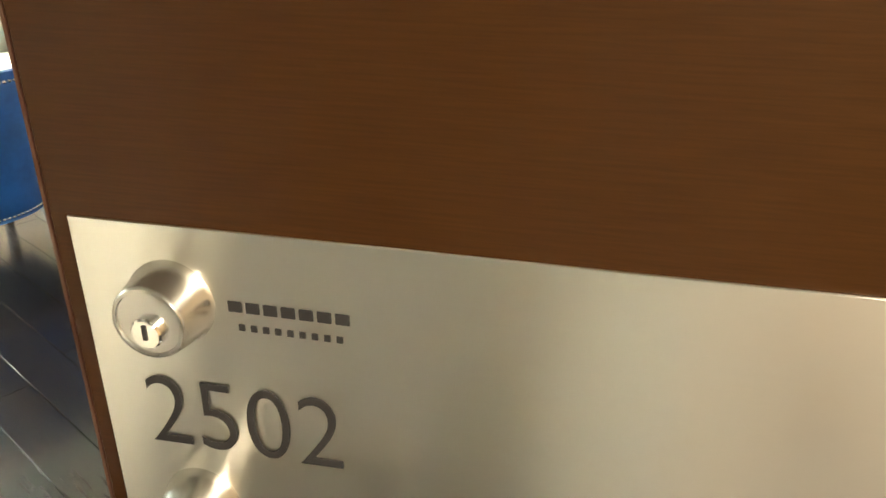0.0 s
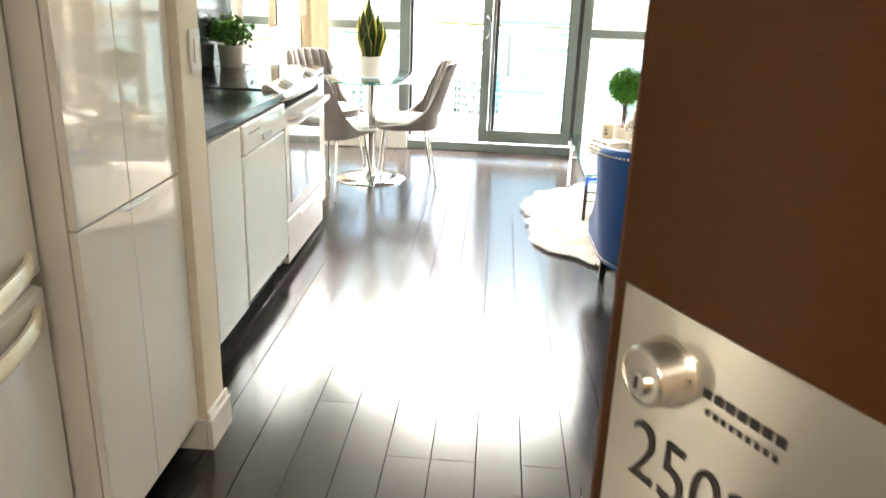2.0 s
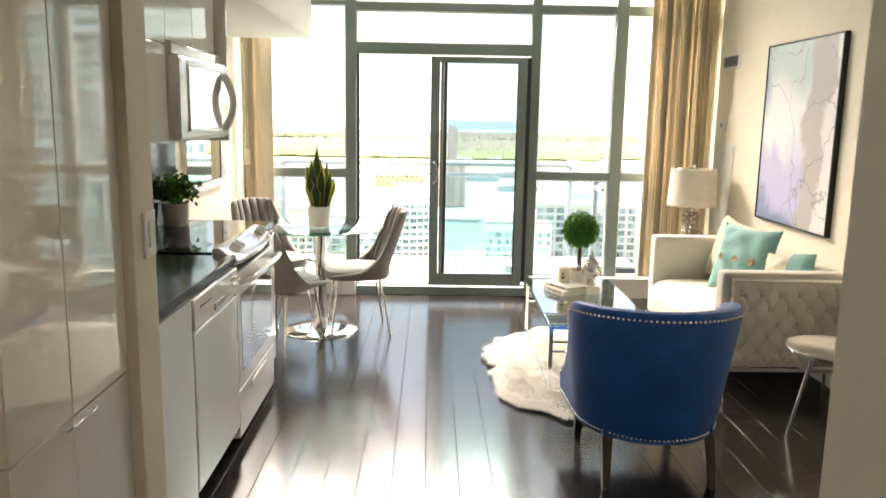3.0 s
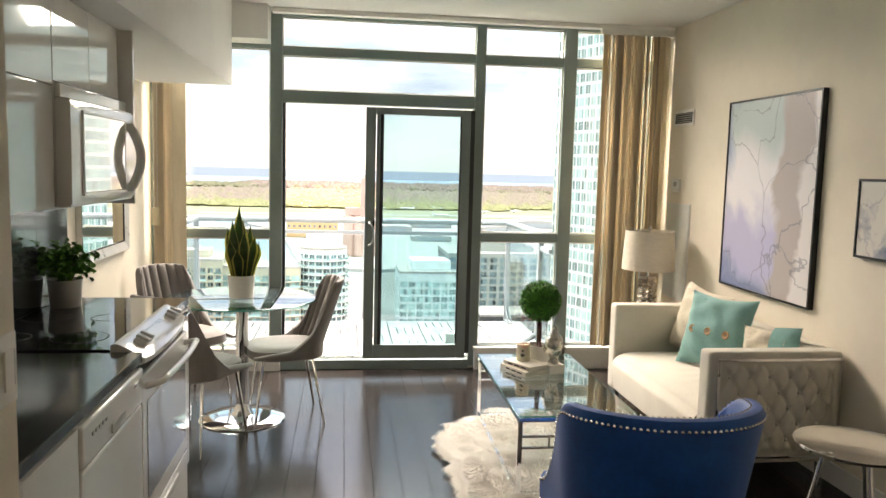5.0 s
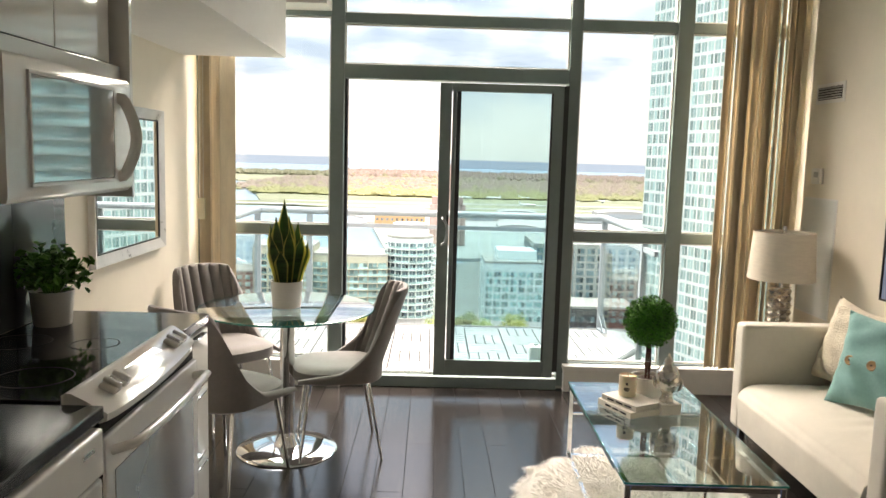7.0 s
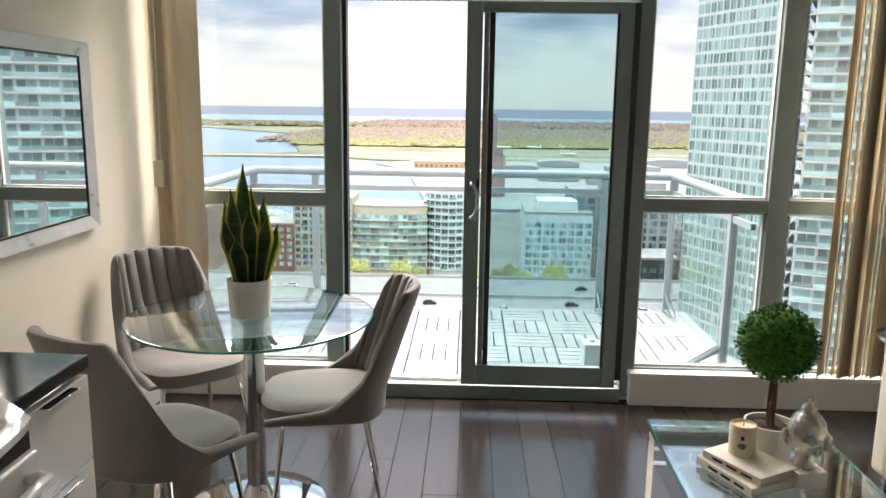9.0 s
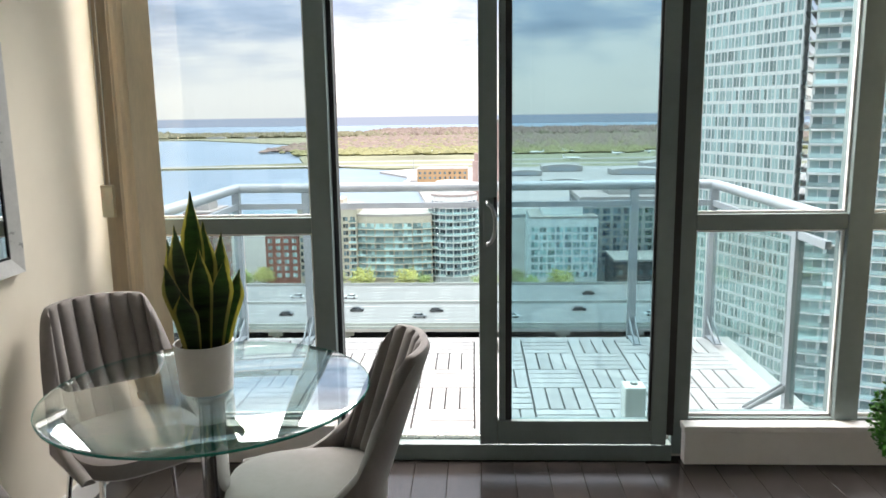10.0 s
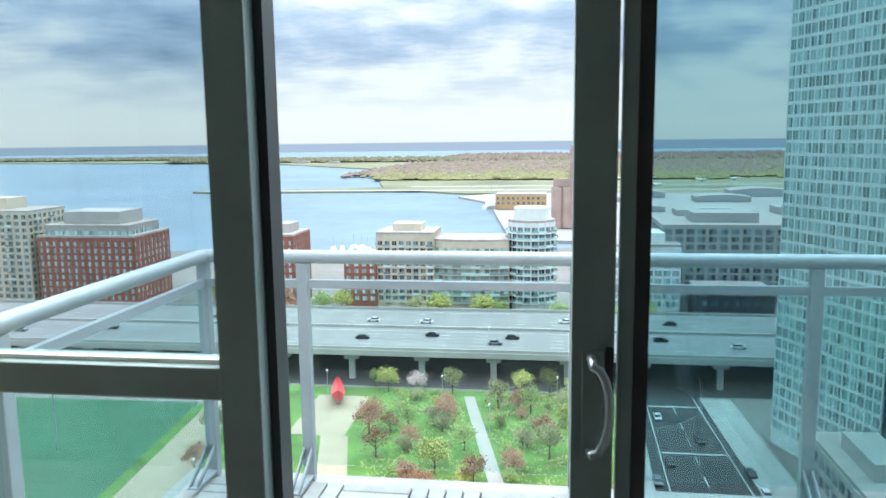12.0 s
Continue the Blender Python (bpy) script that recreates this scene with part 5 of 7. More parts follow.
def book(at, turn, size, label):
    b = thing("book", label, "book", at, turn, group="books on the coffee table")
    w, l, h = size
    part("cover", span(B(), (-w / 2, -l / 2, 0), (w / 2, l / 2, 0.003), 0.001, 1), paper, b)
    part("cover", span(B(), (-w / 2, -l / 2, h - 0.003), (w / 2, l / 2, h), 0.001, 1), paper, b)
    part("pages", span(B(), (-w / 2 + 0.004, -l / 2 + 0.004, 0.003), (w / 2 - 0.004, l / 2 - 0.004, h - 0.003)), paper_edge, b)
    part("spine", span(B(), (-w / 2 - 0.002, -l / 2, 0), (-w / 2, l / 2, h), 0.0008, 1), paper, b)
    for k in range(3):
        part("spine_lettering", span(B(), (-w / 2 - 0.003, -l / 2 + 0.03 + k * 0.055, h * 0.35), (-w / 2 - 0.002, -l / 2 + 0.07 + k * 0.055, h * 0.65)), ink, b)


book((1.085, 5.215, TZ), 24, (0.17, 0.235, 0.028), "cream hardback book lying on the coffee table")
book((1.095, 5.220, TZ + 0.0285), 30, (0.155, 0.22, 0.024), "pale grey hardback book stacked on another")


def candle():
    c = thing("candle", "cream jar candle with a small dark label on books", "candle", (1.085, 5.260, TZ + 0.053))
    part("wax", lathe(B(), [(0, 0), (0.038, 0), (0.040, 0.003), (0.040, 0.092), (0.037, 0.096), (0.034, 0.088), (0, 0.087)], 40), wax, c)
    part("wick", rod(B(), (0, 0, 0.087), (0.001, 0, 0.097), 0.0015, seg=6), ink, c)
    bm = B()
    for zz, w in ((0.062, 0.010), (0.042, 0.022), (0.036, 0.026), (0.030, 0.016)):
        for k in range(6):
            a0, a1 = -1.57 + w / 0.04 * (k / 6 - 0.5) - 0.35, -1.57 + w / 0.04 * ((k + 1) / 6 - 0.5) - 0.35
            hh = 0.006 if zz > 0.05 else 0.0022
            loft(bm, [[(0.0403 * math.cos(a), 0.0403 * math.sin(a), zz - hh), (0.0408 * math.cos(a), 0.0408 * math.sin(a), zz - hh), (0.0408 * math.cos(a), 0.0408 * math.sin(a), zz + hh), (0.0403 * math.cos(a), 0.0403 * math.sin(a), zz + hh)] for a in (a0, a1)])
    part("label", bm, ink, c, "dark printed marks")


candle()


def statue():
    b = thing("statue_plinth", "small cream block under the silver statue", "plinth", (1.245, 5.185, TZ), 12)
    part("block", span(B(), (-0.048, -0.048, 0), (0.048, 0.048, 0.050), 0.003), paper, b)
    bm = B()
    lathe(bm, [(0.0, 0), (0.030, 0), (0.033, 0.008), (0.026, 0.020), (0.023, 0.036), (0.034, 0.052), (0.046, 0.075), (0.052, 0.100), (0.053, 0.120), (0.049, 0.142), (0.038, 0.160), (0.026, 0.170), (0.022, 0.180), (0.020, 0.190), (0.010, 0.205), (0.004, 0.222), (0, 0.224)], 32)
    for v in bm.verts:
        if v.co.z > 0.118:
            v.co.xy *= 1 + 0.035 * math.sin(v.co.z * 480) * math.sin(math.atan2(v.co.y, v.co.x) * 14)
        elif v.co.y < -0.02:
            v.co.y -= 0.010 * math.exp(-((v.co.x / 0.010) ** 2) - ((v.co.z - 0.088) / 0.016) ** 2)
    for sx in (-1, 1):
        sweep(bm, [(sx * 0.050, 0.0, 0.115), (sx * 0.060, 0.004, 0.100), (sx * 0.056, 0.002, 0.070), (sx * 0.048, 0, 0.055)], [0.006, 0.010, 0.008, 0.004], 8)
    single("statue", bm, silver_leaf, "silver ornamental head statue on a cream block", "statue", (1.245, 5.185, TZ + 0.0505), -25)


statue()


def rug():
    r = thing("sheepskin_rug", "fluffy white sheepskin rug under the coffee table", "rug", (1.12, 4.86, 0.001))
    def outline(a):
        base = 1 / ((abs(math.cos(a)) / 0.49) ** 2.6 + (abs(math.sin(a)) / 0.80) ** 2.6) ** (1 / 2.6)
        return base * (1 + 0.05 * math.sin(5 * a + 1) + 0.035 * math.sin(11 * a + 2) + 0.02 * math.sin(23 * a))
    bm = B()
    grid(bm, 120, 14, lambda u, v: (math.cos(6.2832 * u) * outline(6.2832 * u) * max(v, 0.01), math.sin(6.2832 * u) * outline(6.2832 * u) * max(v, 0.01), 0.016 * (1 - v ** 6)), True)
    part("hide", bm, fur_base, r)
    rnd = random.Random(6)
    s = Soup()
    for k in range(42000):
        a = rnd.uniform(0, 6.2832)
        f = math.sqrt(rnd.uniform(0.0, 1.02)) if k % 3 else rnd.uniform(0.93, 1.02)
        rr = outline(a) * f
        x, y = math.cos(a) * rr, math.sin(a) * rr
        nz = noise.noise((x * 9, y * 9, 0))
        lean = Vector((math.cos(a), math.sin(a), 0)) * (0.30 + 0.8 * f ** 6) + Vector((nz, noise.noise((x * 9, y * 9, 5)), 0)) * 0.45
        ln = rnd.uniform(0.035, 0.062)
        side = Vector((-lean.y, lean.x, 0))
        side = side.normalized() * rnd.uniform(0.0014, 0.0030) if side.length > 1e-4 else Vector((0.005, 0, 0))
        p0 = Vector((x, y, 0.010 * (1 - f ** 6)))
        p1 = p0 + lean * ln * 0.4 + Vector((0, 0, ln * 0.55))
        p2 = p0 + lean * ln * 1.0 + Vector((0, 0, ln * (0.62 if f < 0.95 else 0.30)))
        s.quad(tuple(p0 - side), tuple(p0 + side), tuple(p1 + side * 0.8), tuple(p1 - side * 0.8))
        s.quad(tuple(p1 - side * 0.8), tuple(p1 + side * 0.8), tuple(p2 + side * 0.15), tuple(p2 - side * 0.15))
    s.make("fleece", fur, r, "long white wool tufts", "stuff")


rug()


def round_side_table():
    t = thing("side_table", "small round side table with a silver top and thin legs", "table", (2.130, 3.800, 0))
    part("tabletop", lathe(B(), [(0, 0.458), (0.205, 0.458), (0.225, 0.462), (0.232, 0.476), (0.228, 0.478), (0.216, 0.470), (0, 0.469)], 48), nickel, t, "plain silver tray top")
    for k in range(3):
        a = radians(150 + 120 * k)
        part("leg", sweep(B(), [(0.10 * math.cos(a), 0.10 * math.sin(a), 0.459), (0.19 * math.cos(a), 0.19 * math.sin(a), 0.0)], [0.010, 0.008], 10), chrome, t)


round_side_table()


def lamp_and_table():
    t = thing("side_table", "small round lattice side table in the window corner", "table", (2.255, 6.330, 0))
    part("tabletop", lathe(B(), [(0, 0.512), (0.19, 0.512), (0.20, 0.518), (0.20, 0.534), (0.194, 0.536), (0.19, 0.524), (0, 0.523)], 48), nickel, t, "plain silver tray top")
    for k in range(3):
        a = radians(200 + 120 * k)
        part("leg", sweep(B(), [(0.13 * math.cos(a), 0.13 * math.sin(a), 0.513), (0.17 * math.cos(a), 0.17 * math.sin(a), 0.0)], 0.008, 10), chrome, t)
    l = thing("table_lamp", "table lamp with a silver faceted base and linen shade", "lamp", (2.255, 6.330, 0.5245))
    part("foot", lathe(B(), [(0, 0), (0.070, 0), (0.072, 0.012), (0.060, 0.018), (0, 0.018)], 32), chrome, l)
    # faceted lattice column
    bm, n, rows = B(), 10, 13
    rings = []
    for j in range(rows + 1):
        z = 0.018 + 0.275 * j / rows
        rad = 0.062 + 0.006 * math.sin(math.pi * j / rows)
        rings.append([(rad * (1.10 if (i + j) % 2 else 0.86) * math.cos(2 * math.pi * i / n), rad * (1.10 if (i + j) % 2 else 0.86) * math.sin(2 * math.pi * i / n), z) for i in range(n)])
    loft(bm, rings)
    bmesh.ops.triangulate(bm, faces=bm.faces[:])
    part("base", bm, mat("mercury_silver", (0.55, 0.50, 0.44), 0.2, metal=1.0, island=0.2, vary=0.3, scale=18), l, "faceted silver column", angle=5)
    part("neck", lathe(B(), [(0, 0.293), (0.02, 0.293), (0.012, 0.30), (0.008, 0.36), (0, 0.36)], 20), chrome, l)
    bm = B()
    lathe(bm, [(0.190, 0.340), (0.172, 0.622), (0.168, 0.622), (0.186, 0.340)], 64, caps=False)
    bmesh.ops.bridge_loops(bm, edges=[e for e in bm.edges if e.is_boundary])
    part("shade", bm, lamp_linen, l, "drum shade in cream linen")
    part("finial", lathe(B(), [(0.006, 0.36), (0.006, 0.625), (0.014, 0.635), (0.010, 0.655), (0, 0.66)], 16), chrome, l)
    bm = B()
    for k in range(3):
        a = k * 2.0944
        rod(bm, (0, 0, 0.612), (0.170 * math.cos(a), 0.170 * math.sin(a), 0.618), 0.0025, seg=6)
    part("shade_spider", bm, chrome, l)


lamp_and_table()

# ---- things on the walls ----


def art_mat(name, seed, cols, scale):
    m = bpy.data.materials.new(name)
    m.use_nodes = True
    n, l = m.node_tree.nodes, m.node_tree.links
    b = n["Principled BSDF"]
    b.inputs["Roughness"].default_value = 0.55
    co, mp = n.new("ShaderNodeTexCoord"), n.new("ShaderNodeMapping")
    mp.inputs["Location"].default_value = (seed, seed * 2.1, seed * 0.7)
    l.new(co.outputs["Object"], mp.inputs["Vector"])
    warp = n.new("ShaderNodeTexNoise")
    warp.inputs["Scale"].default_value, warp.inputs["Detail"].default_value = scale * 0.8, 5
    l.new(mp.outputs[0], warp.inputs["Vector"])
    addv = n.new("ShaderNodeMix")
    addv.data_type, addv.blend_type = "RGBA", "ADD"
    addv.inputs["Factor"].default_value = 0.4
    l.new(mp.outputs[0], addv.inputs["A"])
    l.new(warp.outputs["Color"], addv.inputs["B"])
    a = n.new("ShaderNodeTexNoise")
    a.inputs["Scale"].default_value, a.inputs["Detail"].default_value, a.inputs["Distortion"].default_value = scale, 5, 0.4
    l.new(addv.outputs["Result"], a.inputs["Vector"])
    ramp = n.new("ShaderNodeValToRGB")
    e = ramp.color_ramp.elements
    e[0].position, e[0].color = cols[0][0], rgb(cols[0][1])
    e[1].position, e[1].color = cols[-1][0], rgb(cols[-1][1])
    for pos, c in cols[1:-1]:
        e.new(pos).color = rgb(c)
    l.new(a.outputs["Fac"], ramp.inputs["Fac"])
    v = n.new("ShaderNodeTexVoronoi")
    v.feature = "DISTANCE_TO_EDGE"
    v.inputs["Scale"].default_value = scale * 0.75
    l.new(addv.outputs["Result"], v.inputs["Vector"])
    vr = n.new("ShaderNodeValToRGB")
    vr.color_ramp.elements[0].position, vr.color_ramp.elements[0].color = 0.0, (1, 1, 1, 1)
    vr.color_ramp.elements[1].position, vr.color_ramp.elements[1].color = 0.018, (0, 0, 0, 1)
    l.new(v.outputs["Distance"], vr.inputs["Fac"])
    mix = n.new("ShaderNodeMix")
    mix.data_type = "RGBA"
    mix.inputs["B"].default_value = (0.28, 0.27, 0.36, 1)
    half = n.new("ShaderNodeMath")
    half.operation = "MULTIPLY"
    half.inputs[1].default_value = 0.55
    l.new(vr.outputs["Color"], half.inputs[0])
    l.new(half.outputs[0], mix.inputs["Factor"])
    l.new(ramp.outputs["Color"], mix.inputs["A"])
    l.new(mix.outputs["Result"], b.inputs["Base Color"])
    return m


def picture(label, y0, y1, z0, z1, material, depth=0.035, w=0.012):
    p = thing("picture", label, "picture", (X_RIGHT, (y0 + y1) / 2, (z0 + z1) / 2), group="wall pictures")
    hy, hz = (y1 - y0) / 2, (z1 - z0) / 2
    part("canvas", span(B(), (-depth + 0.006, -hy + w, -hz + w), (-0.006, hy - w, hz - w)), material, p, "soft abstract painting")
    for lo, hi in (((-hy, -hz), (hy, -hz + w)), ((-hy, hz - w), (hy, hz)), ((-hy, -hz + w), (-hy + w, hz - w)), ((hy - w, -hz + w), (hy, hz - w))):
        part("frame_bar", span(B(), (-depth, *lo), (-0.001, *hi), 0.001, 1), black_frame, p)


def wash_mat():
    """Fluid abstract: teal above, mauve-beige beside, white in the middle and blue below, with fine dark veins."""
    m = bpy.data.materials.new("fluid_abstract")
    m.use_nodes = True
    n, l = m.node_tree.nodes, m.node_tree.links
    b = n["Principled BSDF"]
    b.inputs["Roughness"].default_value = 0.3
    co, noise, part_xyz = n.new("ShaderNodeTexCoord"), n.new("ShaderNodeTexNoise"), n.new("ShaderNodeSeparateXYZ")
    noise.inputs["Scale"].default_value, noise.inputs["Detail"].default_value, noise.inputs["Distortion"].default_value = 1.7, 4.0, 0.8
    l.new(co.outputs["Object"], noise.inputs["Vector"])
    warp = n.new("ShaderNodeVectorMath")
    warp.operation = "MULTIPLY_ADD"
    warp.inputs[1].default_value = (0.7, 0.7, 0.7)
    l.new(noise.outputs["Color"], warp.inputs[0])
    l.new(co.outputs["Object"], warp.inputs[2])
    l.new(warp.outputs[0], part_xyz.inputs[0])
    col = None
    for axis, lo, hi, tone in ((2, 0.48, 0.66, (0.50, 0.60, 0.60)), (1, 0.74, 0.84, (0.36, 0.43, 0.58)), (2, 0.27, 0.12, (0.48, 0.47, 0.66)), (2, -0.04, -0.14, (0.20, 0.25, 0.42)), (1, 0.27, 0.21, (0.47, 0.42, 0.41)), (1, 0.02, -0.02, (0.74, 0.71, 0.71))):
        mr, mix = n.new("ShaderNodeMapRange"), n.new("ShaderNodeMix")
        mr.inputs["From Min"].default_value, mr.inputs["From Max"].default_value = lo, hi
        l.new(part_xyz.outputs[axis], mr.inputs["Value"])
        mix.data_type = "RGBA"
        if col:
            l.new(col, mix.inputs["A"])
        else:
            mix.inputs["A"].default_value = (0.76, 0.75, 0.79, 1)
        mix.inputs["B"].default_value = rgb(tone)
        l.new(mr.outputs[0], mix.inputs["Factor"])
        col = mix.outputs["Result"]
    vein, vr, last = n.new("ShaderNodeTexVoronoi"), n.new("ShaderNodeMapRange"), n.new("ShaderNodeMix")
    vein.feature = "DISTANCE_TO_EDGE"
    vein.inputs["Scale"].default_value = 2.0
    l.new(warp.outputs[0], vein.inputs["Vector"])
    vr.inputs["From Min"].default_value, vr.inputs["From Max"].default_value, vr.inputs["To Min"].default_value, vr.inputs["To Max"].default_value = 0.0, 0.013, 0.6, 0.0
    l.new(vein.outputs["Distance"], vr.inputs["Value"])
    last.data_type = "RGBA"
    last.inputs["B"].default_value = (0.10, 0.11, 0.17, 1)
    l.new(col, last.inputs["A"])
    l.new(vr.outputs[0], last.inputs["Factor"])
    l.new(last.outputs["Result"], b.inputs["Base Color"])
    return m


picture("large abstract painting in lilac, blue and white, black frame", 4.775, 5.765, 0.852, 2.030,
        wash_mat())
picture("small pale abstract print in a black frame", 4.04, 4.44, 1.18, 1.56,
        art_mat("pale_abstract", 8.1, [(0.3, (0.16, 0.20, 0.32)), (0.45, (0.72, 0.70, 0.66)), (0.6, (0.74, 0.71, 0.65)), (0.75, (0.50, 0.40, 0.30))], 4.5))


def wall_fittings():
    v = thing("air_vent", "white louvred air vent grille high on the wall", "vent", (X_RIGHT, 6.500, 1.978))
    part("frame", span(B(), (-0.008, -0.165, -0.060), (-0.001, 0.165, 0.060), 0.002), plastic_white, v)
    part("recess", span(B(), (-0.0095, -0.140, -0.038), (-0.0082, 0.140, 0.038)), ink, v)
    for k in range(5):
        bm = B()
        box(bm, (-0.013, 0, -0.030 + 0.015 * k), (0.010, 0.278, 0.0025), 0, turn=Matrix.Rotation(radians(35), 4, "Y"))
        part("louvre", bm, plastic_grey, v)
    t = thing("thermostat", "small white wall thermostat with grey display", "thermostat", (X_RIGHT, 6.560, 1.478))
    part("case", span(B(), (-0.026, -0.055, -0.048), (-0.001, 0.055, 0.048), 0.008, 3), plastic_white, t)
    part("display", span(B(), (-0.0275, -0.035, -0.008), (-0.0262, 0.020, 0.026), 0.0005, 1), plastic_grey, t)
    a = thing("access_panel", "flat painted access panel set in the wall", "panel", (X_RIGHT, 6.520, 0.98))
    part("panel", span(B(), (-0.007, -0.195, -0.355), (-0.001, 0.195, 0.355), 0.002), mat("panel_paint", (0.70, 0.72, 0.68), 0.45, vary=0.04, scale=3), a)
    part("panel_edge", span(B(), (-0.004, -0.205, -0.365), (-0.0005, 0.205, 0.365), 0.001, 1), trim_white, a)
    o = thing("wall_outlet", "white wall outlet near the entrance floor", "outlet", (-0.6195, 0.690, 0.36))
    part("cover_plate", span(B(), (0, -0.028, -0.058), (0.006, 0.028, 0.058), 0.002), plastic_white, o)
    for dz in (-0.024, 0.024):
        part("socket", lathe(B(), [(0.015, 0), (0.015, 0.003), (0, 0.003)], 20), plastic_white, o).matrix_basis = pose(0.006, 0, dz, 0, 90, 0)


wall_fittings()

# ---- balcony ----
DECK = 0.040
structure("balcony_slab", span(B(), (-1.50, 6.98, -0.22), (1.86, 8.66, 0.006)), mat("concrete", (0.42, 0.41, 0.39), 0.9, vary=0.15, scale=4, bump=0.3, bump_scale=60), "concrete balcony slab", "slab")


def railing():
    r = thing("balcony_railing", "grey metal balcony railing with clear glass panels", "railing")
    xl, xr, yf, yb, zt = -1.36, 1.70, 8.585, 6.99, 1.030
    bm = B()
    sweep(bm, [(xl, yb, zt), (xl, yf - 0.03, zt), (xl + 0.03, yf, zt), (xr - 0.03, yf, zt), (xr, yf - 0.03, zt), (xr, yb, zt)], 0.030, 16)
    part("top_rail", bm, balcony_alu, r, "round grey top rail")
    bm = B()
    span(bm, (xl + 0.012, yf - 0.016, 0.895), (xr - 0.012, yf + 0.016, 0.930))
    part("mid_rail", bm, balcony_alu, r)
    for x in (xl, xr):
        part("mid_rail", span(B(), (x - 0.014, yb, 0.895), (x + 0.014, yf - 0.018, 0.930)), balcony_alu, r)
    posts = [(-1.36, 8.585, 0), (-0.905, 8.585, 0), (0.262, 8.585, 0), (1.20, 8.585, 0), (1.70, 8.585, 0), (-1.36, 7.30, 90), (1.70, 7.30, 90)]
    for x, y, turn in posts:
        bm = B()
        box(bm, (0, 0, 0.505), (0.05, 0.045, 0.985), 0.004)
        p = part("post", bm, balcony_alu, r)
        p.matrix_basis = pose(x, y, 0.005, 0, 0, turn)
        bm = B()
        for sx in (-0.020, 0.014):
            loft(bm, [[(sx, -0.024, 0.135), (sx, -0.21, 0.036), (sx, -0.21, 0.056), (sx, -0.024, 0.175)], [(sx + 0.006, -0.024, 0.135), (sx + 0.006, -0.21, 0.036), (sx + 0.006, -0.21, 0.056), (sx + 0.006, -0.024, 0.175)]])
        span(bm, (-0.026, -0.22, 0.041), (0.026, -0.024, 0.047))
        k = part("brace", bm, balcony_alu, r, "sloped metal foot bracket")
        k.matrix_basis = pose(x, y, 0.002, 0, 0, {0: 0, 90: 0}[turn] if turn == 0 else (90 if x < 0 else -90))
    runs = [((xl + 0.04, yf), (-0.935, yf)), ((-0.875, yf), (0.232, yf)), ((0.292, yf), (1.17, yf)), ((1.23, yf), (xr - 0.04, yf))]
    for (xa, _), (xb, _) in runs:
        p = part("glass_panel", span(B(), (xa, yf - 0.005, 0.09), (xb, yf + 0.005, 0.888)), rail_glass, r)
        p.visible_shadow = False
    for x in (xl, xr):
        for ya, yb2 in ((yb, 7.27), (7.33, yf - 0.04)):
            p = part("glass_panel", span(B(), (x - 0.005, ya, 0.09), (x + 0.005, yb2, 0.888)), rail_glass, r)
            p.visible_shadow = False


railing()


def balcony_box():
    b = thing("deck_weight", "small white plastic block standing on the balcony deck", "block", (0.935, 7.20, DECK + 0.001))
    part("block", span(B(), (-0.05, -0.05, 0), (0.05, 0.05, 0.17), 0.012, 3), plastic_white, b)
    part("cap", lathe(B(), [(0, 0.17), (0.018, 0.17), (0.016, 0.182), (0, 0.184)], 20), plastic_grey, b)


balcony_box()

# ---- city below ----
GZ = -72.0
asphalt = mat("asphalt", (0.052, 0.052, 0.054), 0.9, vary=0.25, scale=0.05, bump=0.2, bump_scale=2)
deck_road = mat("highway_surface", (0.23, 0.225, 0.225), 0.9, vary=0.14, scale=0.06, stretch=(0.3, 3, 1))
concrete_city = mat("pale_concrete", (0.40, 0.385, 0.36), 0.9, vary=0.12, scale=0.2)
grass = mat("park_grass", (0.115, 0.22, 0.045), 0.95, vary=0.45, scale=0.12)
field_green = mat("sports_turf", (0.06, 0.15, 0.08), 0.95, vary=0.12, scale=0.05)
path_stone = mat("pale_paving", (0.38, 0.325, 0.23), 0.9, vary=0.12, scale=0.15)
earth = mat("city_ground", (0.22, 0.21, 0.19), 0.95, vary=0.25, scale=0.02)
island_green = mat("island_meadow", (0.22, 0.22, 0.13), 0.95, vary=0.35, scale=0.008)
runway_grey = mat("runway", (0.36, 0.345, 0.32), 0.9, vary=0.12, scale=0.01, stretch=(0.2, 2, 1))
brick = mat("red_brick_far", (0.27, 0.105, 0.075), 0.9, vary=0.25, scale=0.3)
beige = mat("beige_precast", (0.58, 0.51, 0.40), 0.85, vary=0.1, scale=0.2)
white_wall = mat("white_panel", (0.84, 0.84, 0.82), 0.7, vary=0.08, scale=0.2)
grey_roof = mat("gravel_roof", (0.40, 0.36, 0.33), 0.95, vary=0.2, scale=0.3)
far_glass = mat("far_window", (0.13, 0.18, 0.20), 0.12, island=0.8, coat=0.2)
far_glass_pale = mat("far_window_pale", (0.38, 0.53, 0.52), 0.15, island=0.55, coat=0.3)
tower_glass = mat("tower_window", (0.30, 0.42, 0.41), 0.14, island=0.5, coat=0.3)
tower_wall = mat("tower_panel", (0.70, 0.73, 0.71), 0.7, vary=0.08, scale=0.2)
pink_concrete = mat("silo_concrete", (0.40, 0.29, 0.25), 0.9, vary=0.15, scale=0.1)
car_glass = mat("car_glass", (0.02, 0.025, 0.03), 0.1)
tyre = mat("tyre", (0.015, 0.015, 0.015), 0.8)
